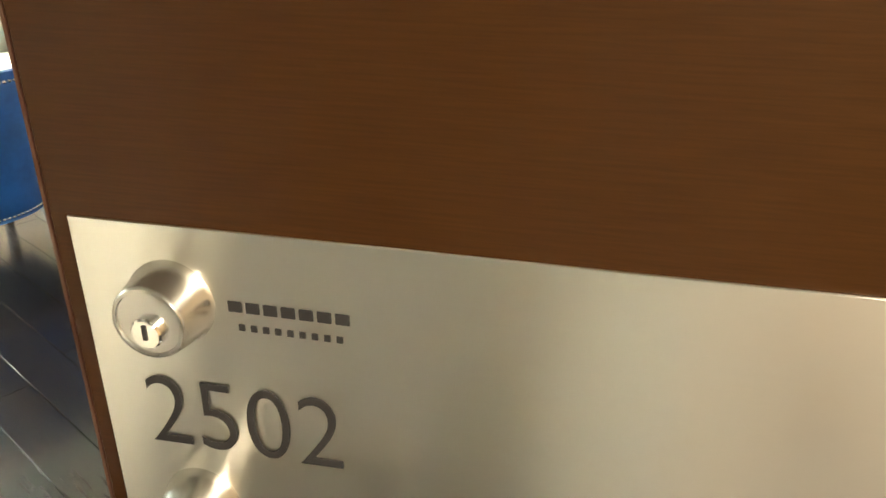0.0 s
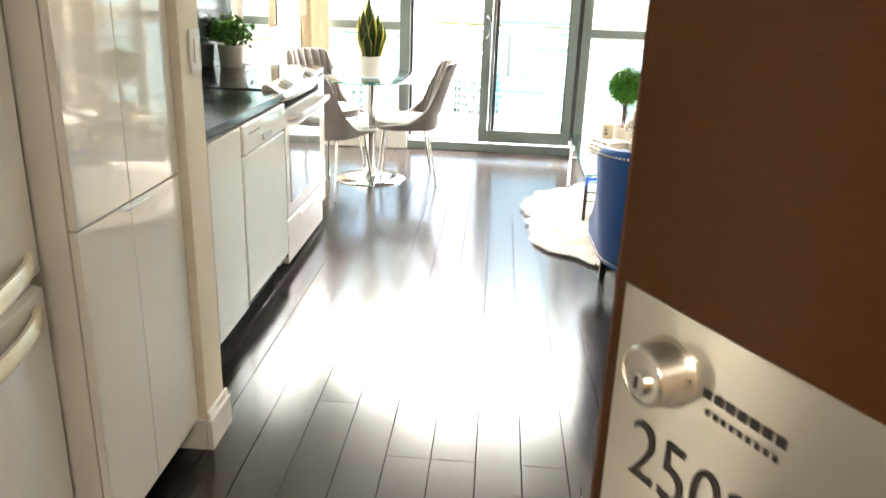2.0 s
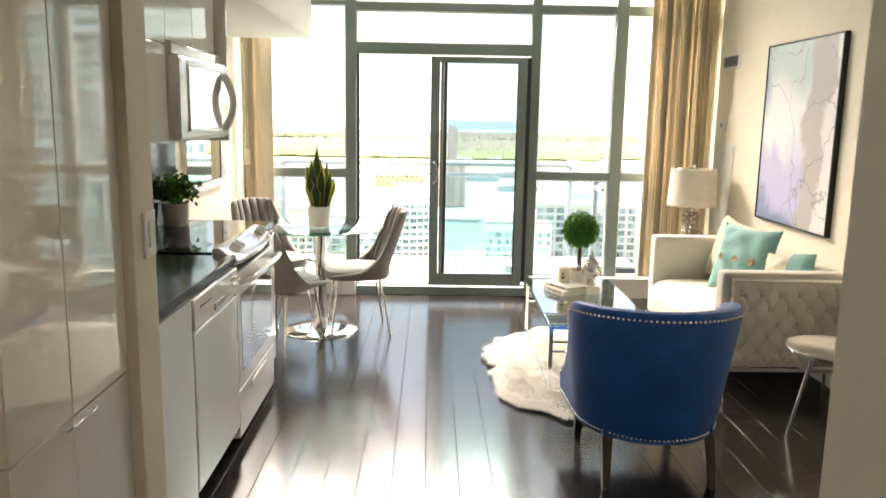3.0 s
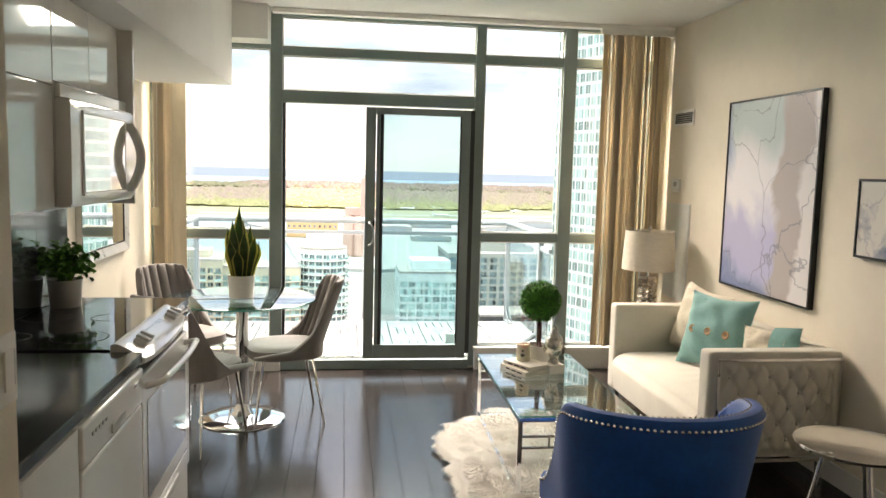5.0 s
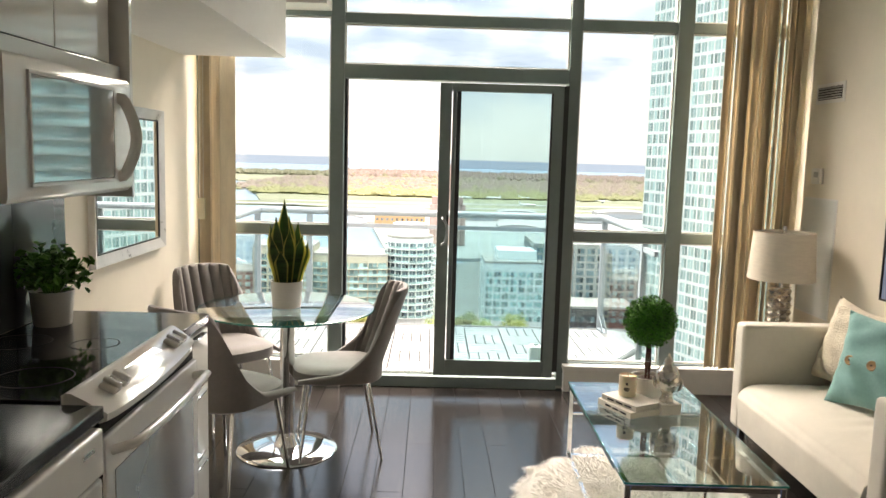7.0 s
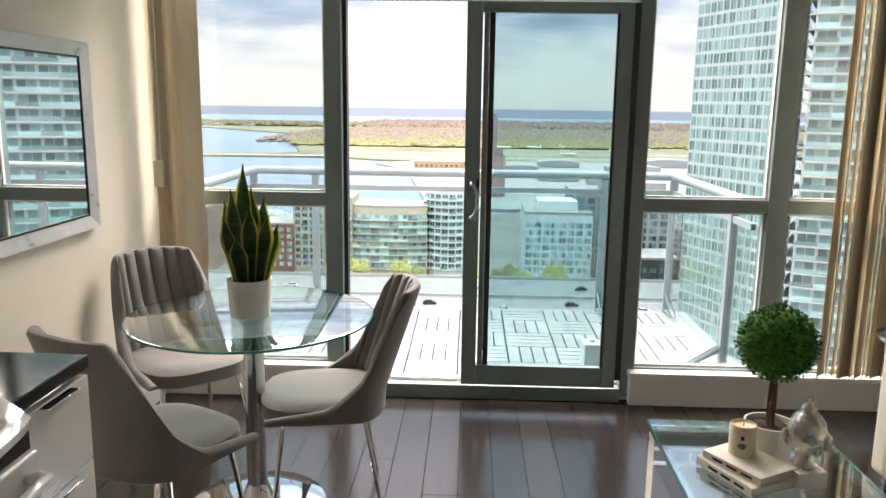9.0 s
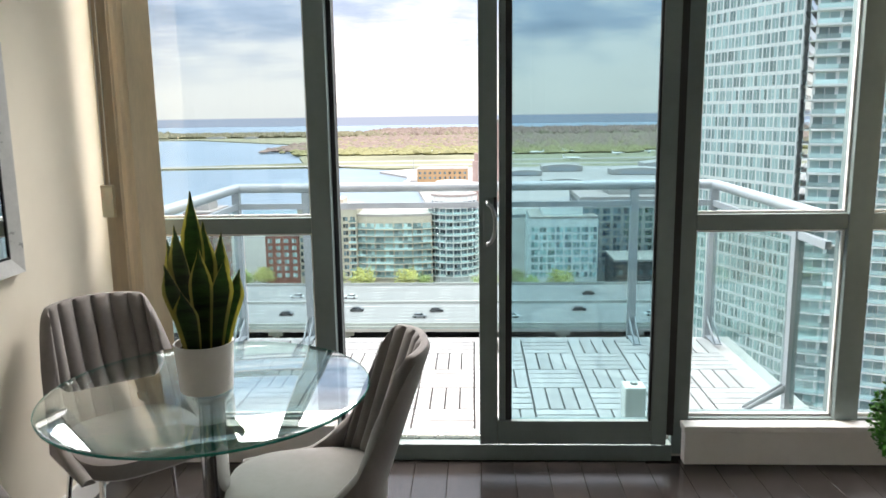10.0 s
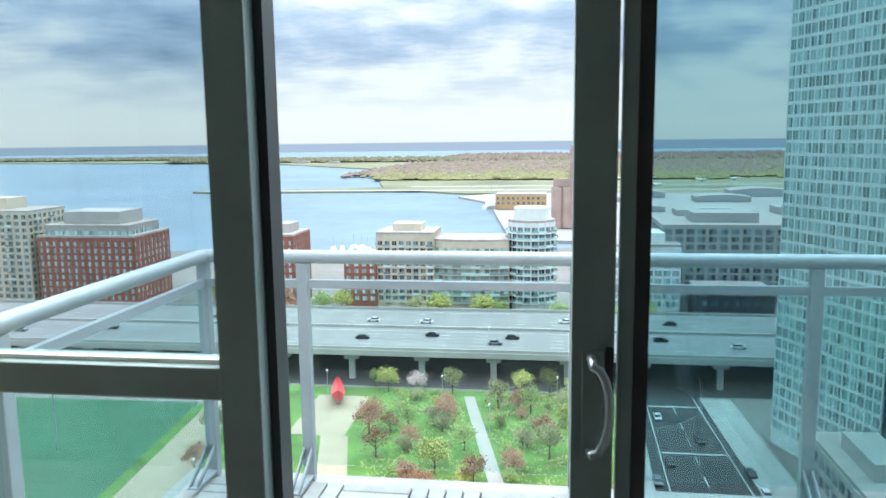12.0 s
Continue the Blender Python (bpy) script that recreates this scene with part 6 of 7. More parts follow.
foliage_mats = [mat("spring_leaves", (0.46, 0.46, 0.14), 0.8, island=0.35), mat("green_leaves", (0.36, 0.44, 0.16), 0.8, island=0.35),
                mat("budding_leaves", (0.42, 0.22, 0.14), 0.8, island=0.3), mat("blossom", (0.66, 0.52, 0.50), 0.8, island=0.25), mat("olive_leaves", (0.36, 0.35, 0.18), 0.8, island=0.35)]
woods_mats = [mat("woods_young_green", (0.21, 0.20, 0.085), 0.9, island=0.15), mat("woods_olive", (0.17, 0.155, 0.09), 0.9, island=0.15), mat("woods_bare_brown", (0.21, 0.155, 0.125), 0.9, island=0.15)]
bark = mat("bark", (0.10, 0.07, 0.05), 0.9, vary=0.3, scale=3)


def water_mat():
    m = mat("lake_water", (0.215, 0.275, 0.325), 0.40, vary=0.15, scale=0.006, bump=0.25, bump_scale=0.25)
    m.node_tree.nodes["Bump"].inputs["Distance"].default_value = 0.6
    m.node_tree.nodes["Principled BSDF"].inputs["Specular IOR Level"].default_value = 0.03
    return m


def flat_sheet(name, pts, z, material, label, category, thick=0.6):
    bm = B()
    loft(bm, [[(x, y, z - thick) for x, y in pts], [(x, y, z) for x, y in pts]])
    return structure(name, bm, material, label, category)


flat_sheet("ground", [(-4500, -600), (4500, -600), (4500, 4950), (-4500, 4950)], GZ - 3.0, water_mat(), "grey-blue lake water reaching the horizon", "water", 0.5)
flat_sheet("ground_city", [(-1500, -500), (1500, -500), (1500, 560), (300, 620), (60, 560), (5, 520), (-60, 505), (-300, 490), (-1500, 470)], GZ - 0.02, earth, "city ground along the lake shore", "ground", 3.2)
flat_sheet("ground_quay", [(-30, 570), (30, 560), (300, 660), (1500, 700), (1500, 1090), (-60, 1060), (-120, 990), (-62, 880), (-60, 800)], GZ - 0.5, runway_grey, "pale airport apron beside the harbour", "ground", 2.6)
flat_sheet("ground_island", [(-530, 1088), (-500, 1076), (-190, 1100), (-120, 1050), (1500, 1060), (2600, 2600), (600, 3400), (-400, 2700), (-800, 2520), (-1300, 2700), (-1400, 2560), (-820, 2330), (-420, 1900), (-330, 1560), (-300, 1330), (-260, 1180), (-520, 1100)], GZ - 0.4, island_green, "meadows of the airport island", "ground", 2.6)
flat_sheet("ground_island_far", [(-2900, 2900), (-1500, 2560), (-1100, 2620), (-1000, 2800), (-2800, 3200)], GZ - 0.4, island_green, "low wooded island across the lake", "ground", 2.6)
flat_sheet("road_runway", [(-520, 1092), (1400, 1118), (1400, 1150), (-520, 1112)], GZ - 0.25, runway_grey, "pale concrete runway", "runway", 0.1)
flat_sheet("road_taxiway", [(-210, 1180), (1400, 1290), (1400, 1330), (-230, 1206)], GZ - 0.25, runway_grey, "pale concrete taxiway", "runway", 0.1)
flat_sheet("ground_park", [(-118, 60), (40, 60), (40, 222), (-95, 222)], GZ + 0.05, grass, "green spring park lawn", "lawn", 0.1)
flat_sheet("ground_field", [(-260, 100), (-91, 118), (-99, 204), (-270, 200)], GZ + 0.06, field_green, "dark green sports field", "field", 0.1)
flat_sheet("pavement_plaza", [(-66, 184), (-51, 184), (-51.5, 214), (-66.5, 214)], GZ + 0.12, path_stone, "pale paved plaza in the park", "paving", 0.1)
flat_sheet("pavement_path_1", [(-57, 184), (-50, 184), (-36, 130), (-43, 130)], GZ + 0.14, path_stone, "pale paved park path", "path", 0.1)
flat_sheet("pavement_path_2", [(-24.5, 217), (-21.5, 217), (-7, 150), (-10.5, 150)], GZ + 0.13, runway_grey, "narrow grey park path", "path", 0.1)
flat_sheet("pavement_path_3", [(-96, 206), (-88, 206), (-72, 120), (-88, 120)], GZ + 0.13, path_stone, "pale walk beside the sports field", "path", 0.1)
flat_sheet("road", [(-900, 224), (900, 224), (900, 296), (-900, 296)], GZ + 0.04, asphalt, "dark asphalt street under the highway", "road", 0.1)
flat_sheet("road_side", [(16, 60), (50, 60), (42, 224), (24, 224)], GZ + 0.07, asphalt, "dark asphalt side street", "road", 0.1)


def side_street_marks():
    road = bpy.data.objects["road_side"]
    marks = Soup()
    z = GZ + 0.10
    for k in range(14):
        y = 66 + 11 * k
        marks.quad((33.3, y, z), (33.6, y, z), (33.5, y + 5, z), (33.2, y + 5, z))
    for x0, x1 in ((22.5, 27), (40.5, 44.5)):
        marks.quad((x0, 66, z), (x0 + 0.25, 66, z), (x0 + 4.2, 222, z), (x0 + 3.95, 222, z)) if x0 < 30 else marks.quad((x1, 66, z), (x1 + 0.25, 66, z), (x1 - 4.5, 222, z), (x1 - 4.75, 222, z))
    for y in (214, 182):
        marks.quad((25, y, z), (41, y, z), (41, y + 0.7, z), (25, y + 0.7, z))
    marks.make("lane_marking", mat("street_paint", (0.62, 0.61, 0.58), 0.8), road, "white street marks", "stuff")


flat_sheet("pavement_side_1", [(12, 60), (18, 60), (24.5, 222), (20, 222)], GZ + 0.20, concrete_city, "pale concrete sidewalk beside the side street", "sidewalk", 0.3)
flat_sheet("pavement_side_2", [(47, 60), (56, 60), (50, 222), (41.5, 222)], GZ + 0.20, concrete_city, "pale concrete sidewalk below the tower", "sidewalk", 0.3)
side_street_marks()


def building(name, label, foot, height, storey=3.0, bay=3.2, wall=None, glass=None, win_h=0.62, win_w=0.72, z0=GZ, balcony=0, proud=0.25, roofbox=None, seed=1, group="city buildings", base=3.5):
    """Walls with recessed windows, storey by storey: piers and spandrels stand proud of the panes."""
    wall, glass = wall or concrete_city, glass or far_glass
    b = thing(name, label, "building", (foot[0][0], foot[0][1], z0), group=group)
    o = Vector((foot[0][0], foot[0][1]))
    pts = [Vector(p) - o for p in foot]
    area = sum(a.x * c.y - c.x * a.y for a, c in zip(pts, pts[1:] + pts[:1]))
    if area < 0:
        pts = pts[::-1]
    rnd = random.Random(seed)
    bm = B()
    loft(bm, [[(p.x, p.y, 0) for p in pts], [(p.x, p.y, height) for p in pts]])
    part("wall", bm, wall, b, angle=0)
    panes, piers, slabs, rails = Soup(), Soup(), Soup(), Soup()
    n = max(1, int((height - base) / storey))
    for p, q in zip(pts, pts[1:] + pts[:1]):
        d = q - p
        length = d.length
        if length < 1:
            continue
        d /= length
        out = Vector((d.y, -d.x))
        m = max(1, round(length / bay))
        w = length / m

        def at(s, off, z):
            c = p + d * s + out * off
            return (c.x, c.y, z)
        for j in range(n):
            zb = base + j * storey
            za, zc = zb + storey * (1 - win_h) * 0.6, zb + storey * (1 - win_h) * 0.6 + storey * win_h
            for i in range(m):
                s0, s1 = w * (i + 0.5 - win_w / 2), w * (i + 0.5 + win_w / 2)
                sm = (s0 + s1) / 2
                panes.quad(at(s0, 0.03, za), at(sm - 0.06, 0.03, za), at(sm - 0.06, 0.03, zc), at(s0, 0.03, zc))
                panes.quad(at(sm + 0.06, 0.03, za), at(s1, 0.03, za), at(s1, 0.03, zc), at(sm + 0.06, 0.03, zc))
                if balcony and i % balcony == 1 % balcony:
                    slabs.hexa([at(w * i, 0, zb - 0.12), at(w * (i + 1), 0, zb - 0.12), at(w * (i + 1), 1.4, zb - 0.12), at(w * i, 1.4, zb - 0.12)],
                               [at(w * i, 0, zb + 0.12), at(w * (i + 1), 0, zb + 0.12), at(w * (i + 1), 1.4, zb + 0.12), at(w * i, 1.4, zb + 0.12)])
                    rails.hexa([at(w * i, 1.3, zb + 0.30), at(w * (i + 1), 1.3, zb + 0.30), at(w * (i + 1), 1.36, zb + 0.30), at(w * i, 1.36, zb + 0.30)],
                               [at(w * i, 1.3, zb + 1.15), at(w * (i + 1), 1.3, zb + 1.15), at(w * (i + 1), 1.36, zb + 1.15), at(w * i, 1.36, zb + 1.15)])
            slabs.hexa([at(0, 0, zc), at(length, 0, zc), at(length, proud * 0.8, zc), at(0, proud * 0.8, zc)],
                       [at(0, 0, za + storey), at(length, 0, za + storey), at(length, proud * 0.8, za + storey), at(0, proud * 0.8, za + storey)])
        for i in range(m + 1):
            s0, s1 = w * (i - 0.5 + win_w / 2), w * (i + 0.5 - win_w / 2)
            s0, s1 = max(0, s0), min(length, s1)
            piers.hexa([at(s0, 0, 0), at(s1, 0, 0), at(s1, proud, 0), at(s0, proud, 0)], [at(s0, 0, height), at(s1, 0, height), at(s1, proud, height), at(s0, proud, height)])
    panes.make("glazing", glass, b, "rows of dark windows", "stuff")
    slabs.make("spandrel_work", wall, b, kind="stuff")
    piers.make("pier_work", wall, b, kind="stuff")
    if rails.v:
        rails.make("balcony_glazing", far_glass_pale, b, "pale glass balcony fronts", "stuff")
    c = sum(pts, Vector((0, 0))) / len(pts)
    bm = B()
    ring = [c + (p - c) * 1.01 for p in pts]
    loft(bm, [[(p.x, p.y, height) for p in ring], [(p.x, p.y, height + 0.9) for p in ring]])
    part("roof", bm, grey_roof, b, angle=0)
    if roofbox:
        fr, hh = roofbox
        ring = [c + (p - c) * fr for p in pts]
        bm = B()
        loft(bm, [[(p.x, p.y, height + 0.9) for p in ring], [(p.x, p.y, height + hh) for p in ring]])
        part("roof_plant", bm, concrete_city if wall is brick else wall, b, angle=0)
    return b


def rect(x0, y0, x1, y1):
    return [(x0, y0), (x1, y0), (x1, y1), (x0, y1)]


def disc(x, y, r, n=20):
    return [(x + r * math.cos(2 * math.pi * i / n), y + r * math.sin(2 * math.pi * i / n)) for i in range(n)]


building("apartment_tower", "tall white apartment tower with window grid and balconies", [(53, 192), (65, 162), (72, 176), (61, 203)], 150, 2.85, 2.2, tower_wall, tower_glass, 0.74, 0.84, balcony=0, proud=0.14, seed=3)
building("apartment_tower", "glass apartment tower with white balconies behind", [(67, 160.5), (132, 135.5), (138, 149.5), (74, 174.5)], 150, 2.85, 4.2, tower_wall, tower_glass, 0.70, 0.84, balcony=1, proud=0.2, seed=4)
building("podium_block", "low glass and concrete podium at the foot of the tower", rect(50.5, 128, 63, 158), 15, 3.6, 3.4, concrete_city, far_glass, 0.66, 0.8, roofbox=(0.5, 4), seed=21)
building("apartment_block", "cream apartment block beside the lake", rect(-290, 318, -232, 345), 43, 3.0, 3.6, beige, far_glass, 0.6, 0.6, balcony=3, roofbox=(0.5, 6), seed=5)
building("apartment_block", "red brick apartment block with glazed top storeys", rect(-228, 318, -182, 350), 32, 3.0, 3.4, brick, far_glass_pale, 0.66, 0.42, roofbox=(0.6, 11), seed=6)
building("penthouse_storeys", "teal glass storeys set back on the brick block", rect(-225, 320, -185, 346), 36.5, 3.0, 2.4, concrete_city, far_glass_pale, 0.80, 0.88, base=29, seed=16)
building("apartment_block", "narrow red brick apartment block by the highway", rect(-124, 326, -112, 350), 32, 3.0, 3.2, brick, far_glass_pale, 0.66, 0.42, roofbox=(0.5, 5), seed=7)
building("apartment_block", "low red brick wing beside the glass apartments", rect(-89, 326, -75, 345), 22, 3.0, 3.2, brick, far_glass_pale, 0.6, 0.55, seed=8)
building("apartment_block", "beige apartment block with dark windows and balconies", rect(-75, 328, -50, 350), 33, 3.0, 3.0, beige, far_glass, 0.62, 0.66, balcony=2, roofbox=(0.5, 4), seed=9)
building("apartment_block", "pale teal glass apartment block with curved balconies", [(-50, 330), (-42, 328), (-34, 327.5), (-26, 328), (-18, 330), (-18, 350), (-50, 350)], 30, 3.0, 3.4, beige, far_glass_pale, 0.66, 0.85, balcony=1, seed=10)
building("round_tower", "round white apartment drum with ring balconies", disc(-8.5, 338, 10), 38, 3.0, 3.1, tower_wall, far_glass, 0.62, 0.8, balcony=1, roofbox=(0.75, 6), seed=11)
building("office_block", "white office block with teal glass bays", rect(24, 324, 52, 350), 29, 3.2, 3.6, white_wall, far_glass_pale, 0.68, 0.8, roofbox=(0.6, 5), seed=12)
building("office_block", "wide grey office block with recessed dark bays", rect(46, 334, 100, 370), 36, 3.2, 4.4, concrete_city, far_glass, 0.7, 0.7, roofbox=(0.5, 5), seed=13)
building("low_hall", "dark low hall in front of the offices", rect(56, 306, 84, 326), 14, 4.0, 4.0, asphalt, far_glass, 0.5, 0.7, seed=14)
building("office_block", "long pale warehouse block by the channel", rect(100, 420, 260, 470), 24, 3.5, 5.0, white_wall, far_glass_pale, 0.5, 0.7, seed=15)
building("terminal_building", "orange brick harbour terminal with a flat pale roof", rect(-58, 806, -6, 840), 15, 5.0, 5.0, mat("orange_brick", (0.48, 0.31, 0.16), 0.9, vary=0.1, scale=0.2), far_glass, 0.5, 0.5, seed=17)


def silos():
    s = thing("grain_silo", "row of pinkish concrete grain silos with a head house", "silo", (2, 640, GZ))
    for k in range(6):
        part("silo", lathe(B(), [(4.6, 0), (4.6, 33), (4.3, 33.6), (0, 34)], 20, (2 + 4.2 * k, 3 * (k % 2), 0)), pink_concrete, s)
    part("gallery", span(B(), (-1, -3, 34), (25, 6, 40)), pink_concrete, s)
    part("head_house", span(B(), (12, -4, 0), (20, 6, 64)), pink_concrete, s)
    part("head_house_roof", span(B(), (13, -3, 64), (19, 5, 67)), grey_roof, s)


silos()


def highway():
    h = thing("elevated_highway", "grey elevated highway on concrete piers", "bridge", (0, 0, GZ), kind="structure")
    part("deck", span(B(), (-900, 228, 8.3), (900, 284, 9.9)), deck_road, h)
    for y, z in ((228.2, 1.0), (256.0, 0.9), (283.8, 1.0)):
        part("parapet", span(B(), (-900, y - 0.25, 9.9), (900, y + 0.25, 9.9 + z)), concrete_city, h)
    part("fascia", span(B(), (-900, 227.4, 8.3), (900, 228.0, 10.0)), concrete_city, h)
    me = None
    for k in range(-22, 16):
        x = -39 + 22 * k
        bm = B()
        span(bm, (-0.9, -0.9, 0), (0.9, 0.9, 6.4), 0.1, 1)
        span(bm, (-2.2, -1.2, 6.4), (2.2, 1.2, 8.3))
        me = me or mesh_data("pier", bm, concrete_city, 30)
        for y in (231, 256, 281):
            ob = new("pier", me)
            ob.parent = h
            ob.matrix_basis = pose(x, y, 0)
    lanes = Soup()
    for y in (235.5, 239.5, 243.5, 247.5, 264.5, 268.5, 272.5, 276.5):
        for k in range(-45, 45):
            x = k * 12
            lanes.quad((x, y - 0.09, 9.93), (x + 4, y - 0.09, 9.93), (x + 4, y + 0.09, 9.93), (x, y + 0.09, 9.93))
    for y in (231.6, 252.2, 259.8, 280.4):
        lanes.quad((-540, y - 0.09, 9.93), (540, y - 0.09, 9.93), (540, y + 0.09, 9.93), (-540, y + 0.09, 9.93))
    lanes.make("lane_marking", mat("lane_paint", (0.75, 0.74, 0.70), 0.8), h, "white lane marks", "stuff")


highway()


def city_car(paint, label):
    c = thing("car", label, "car", group="cars on the highway")
    prof = [(-2.2, 0.35), (-2.25, 0.75), (-1.9, 0.92), (-1.15, 1.0), (1.35, 1.0), (2.15, 0.82), (2.25, 0.40), (2.1, 0.28), (-2.1, 0.28)]
    part("body", loft(B(), [[(x, -0.88, z) for x, z in prof], [(x, 0.88, z) for x, z in prof]]), paint, c)
    cab = [(-1.75, 0.98), (-1.25, 1.42), (0.35, 1.45), (1.15, 1.0)]
    part("cabin", loft(B(), [[(x, -0.80 + (0.10 if z > 1.2 else 0), z) for x, z in cab], [(x, 0.80 - (0.10 if z > 1.2 else 0), z) for x, z in cab]]), car_glass, c)
    part("roof", span(B(), (-1.2, -0.68, 1.43), (0.32, 0.68, 1.48), 0.02), paint, c)
    for x in (-1.4, 1.4):
        for y in (-0.80, 0.80):
            w = part("wheel", lathe(B(), [(0.0, -0.1), (0.33, -0.1), (0.33, 0.1), (0, 0.1)], 14), tyre, c)
            w.matrix_basis = pose(x, y, 0.33, 90, 0, 0)
    return c


def traffic():
    paints = [(mat("car_white", (0.75, 0.75, 0.74), 0.3, coat=0.5), "white car driving on the highway"), (mat("car_black", (0.02, 0.021, 0.023), 0.3, coat=0.5), "black car driving on the highway"),
              (mat("car_grey", (0.20, 0.21, 0.22), 0.3, coat=0.5), "dark grey car driving on the highway")]
    base = [city_car(p, t) for p, t in paints]
    z = GZ + 9.9
    spots = [(-62, 265, 0), (-43, 264, 0), (-12, 245, 1), (5, 268, 0), (-38, 246, 1), (-60, 241, 1), (-150, 246, 1), (-120, 266, 2), (-93, 246, 1), (12, 238, 0), (34, 246, 1), (56, 240, 0), (80, 266, 2), (-180, 240, 2), (40, 268, 1), (-17, 238, 2), (-104, 238, 0)]
    for i, b in enumerate(base):
        x, y, _ = [s for s in spots if s[2] == i][0]
        b.matrix_basis = pose(x, y, z, 0, 0, 180 if y > 256 else 0)
    seen = set()
    for x, y, i in spots:
        if i in seen:
            copy_thing(base[i], pose(x, y, z, 0, 0, 180 if y > 256 else 0))
        seen.add(i)
    for x, y, i in ((30, 150, 2), (36, 190, 1), (28, 205, 0), (27, 176, 1), (44, 162, 0), (44, 154, 2), (43.5, 172, 1), (23, 166, 2), (37, 140, 0)):
        copy_thing(base[i], pose(x, y, GZ + 0.08, 0, 0, 90))


traffic()


def park_tree(rnd, height, material, label):
    t = thing("tree", label, "tree", group="park trees")
    limbs, crown = B(), Soup()
    sweep(limbs, [(0, 0, 0), (0.1, 0.05, height * 0.3), (0.05, 0.1, height * 0.62)], [0.22, 0.16, 0.07], 7)
    tips = []
    for k in range(9):
        a, z = k * 2.4 + rnd.uniform(-0.3, 0.3), height * rnd.uniform(0.25, 0.55)
        r = height * rnd.uniform(0.16, 0.30)
        tip = Vector((math.cos(a) * r, math.sin(a) * r, z + height * rnd.uniform(0.15, 0.38)))
        sweep(limbs, [(0.05, 0.05, z), tip * 0.5 + Vector((0, 0, z * 0.5)), tip], [0.08, 0.05, 0.02], 5)
        tips.append(tip)
    tips.append(Vector((0, 0, height * 0.85)))
    for tip in tips:
        for j in range(110):
            c = tip + Vector((rnd.gauss(0, 1), rnd.gauss(0, 1), rnd.gauss(0, 0.9))) * height * 0.092
            u = Vector((rnd.gauss(0, 1), rnd.gauss(0, 1), rnd.gauss(0, 1))).normalized()
            v = u.orthogonal().normalized()
            s = height * rnd.uniform(0.022, 0.042)
            crown.quad(tuple(c - u * s), tuple(c + v * s * 0.7), tuple(c + u * s), tuple(c - v * s * 0.7))
    part("trunk", limbs, bark, t)
    crown.make("crown", material, t, kind="stuff")
    return t


def planting():
    rnd = random.Random(11)
    names = ["yellow-green spring tree in the park", "green park tree in young leaf", "reddish budding park tree", "pink blossoming park tree", "olive green park tree"]
    base = [park_tree(random.Random(20 + i), 8.0, foliage_mats[i], names[i]) for i in range(5)]
    spots = [(-47, 219, 0), (-38.5, 218, 3), (-28, 219, 4), (-8, 220, 0), (0, 219, 4), (7, 218, 0), (13, 217, 0), (-52, 223.5, 1), (-45, 186, 2), (-40, 172, 2), (-33, 178, 2), (-36, 192, 1), (-27, 200, 2),
             (-20, 178, 1), (-25, 165, 0), (-5, 205, 1), (-14, 208, 4), (4, 196, 0), (10, 186, 1), (0, 176, 4), (8, 168, 0), (-30, 158, 2), (-16, 160, 2), (-76, 200, 1), (-82, 178, 4), (-79, 160, 2), (-88, 316, 0), (-96, 314, 1),
             (-27, 308, 0), (-20, 306, 1), (-55, 308, 4), (-45, 306, 0), (3, 306, 1), (12, 310, 4), (-140, 312, 2), (-150, 330, 0), (-158, 338, 0), (-132, 316, 1), (22, 300, 1), (17, 312, 4), (34, 300, 0), (-110, 306, 2), (100, 300, 1), (114, 304, 4)]
    first = set()
    for x, y, i in spots:
        m = pose(x, y, GZ, 0, 0, rnd.uniform(0, 360)) @ Matrix.Scale(rnd.uniform(0.75, 1.25) * (1.35 if y > 230 else 0.9), 4)
        if i in first:
            s = m.to_scale()[0]
            c = copy_thing(base[i], m)
            c.matrix_basis = m
        else:
            base[i].matrix_basis = m
            first.add(i)
    # half-grown trees and scrub on the meadow between the paths
    for k in range(64):
        x, y = rnd.uniform(-41, 14), rnd.uniform(140, 214)
        if abs(x - (-23 + (217 - y) * 0.2)) < 3.5 or x < -44 + (184 - y) * 0.25 + 5:
            continue
        copy_thing(base[rnd.choice((0, 1, 1, 2, 2, 4, 4))], pose(x, y, GZ - 0.9, 0, 0, rnd.uniform(0, 360)) @ Matrix.Scale(rnd.uniform(0.38, 0.85), 4))
    # low shrubs and reeds of the park meadow
    rnd = random.Random(13)
    for i, (count, hmax) in enumerate(((260, 1.5), (420, 1.2), (120, 2.0))):
        s = Soup()
        for k in range(count):
            cx, cy = rnd.uniform(-46, 16), rnd.uniform(140, 219)
            if abs(cx - (-23 + (217 - cy) * 0.2)) < 3.2 or cx < -50 + (184 - cy) * 0.25 + 4:
                continue
            for j in range(14):
                c = Vector((cx + rnd.gauss(0, 0.9), cy + rnd.gauss(0, 0.9), GZ + rnd.uniform(0.1, hmax)))
                u = Vector((rnd.gauss(0, 1), rnd.gauss(0, 1), rnd.gauss(0, 1))).normalized()
                v = u.orthogonal().normalized()
                q = rnd.uniform(0.15, 0.36)
                s.quad(tuple(c - u * q), tuple(c + v * q * 0.7), tuple(c + u * q), tuple(c - v * q * 0.7))
        tagged(s.make("park_shrubs", foliage_mats[(0, 1, 2)[i]], None, kind="stuff"), "loose spring shrubs in the park meadow", "shrubs")
    # woods on the island, told apart only as a mass
    rnd = random.Random(3)
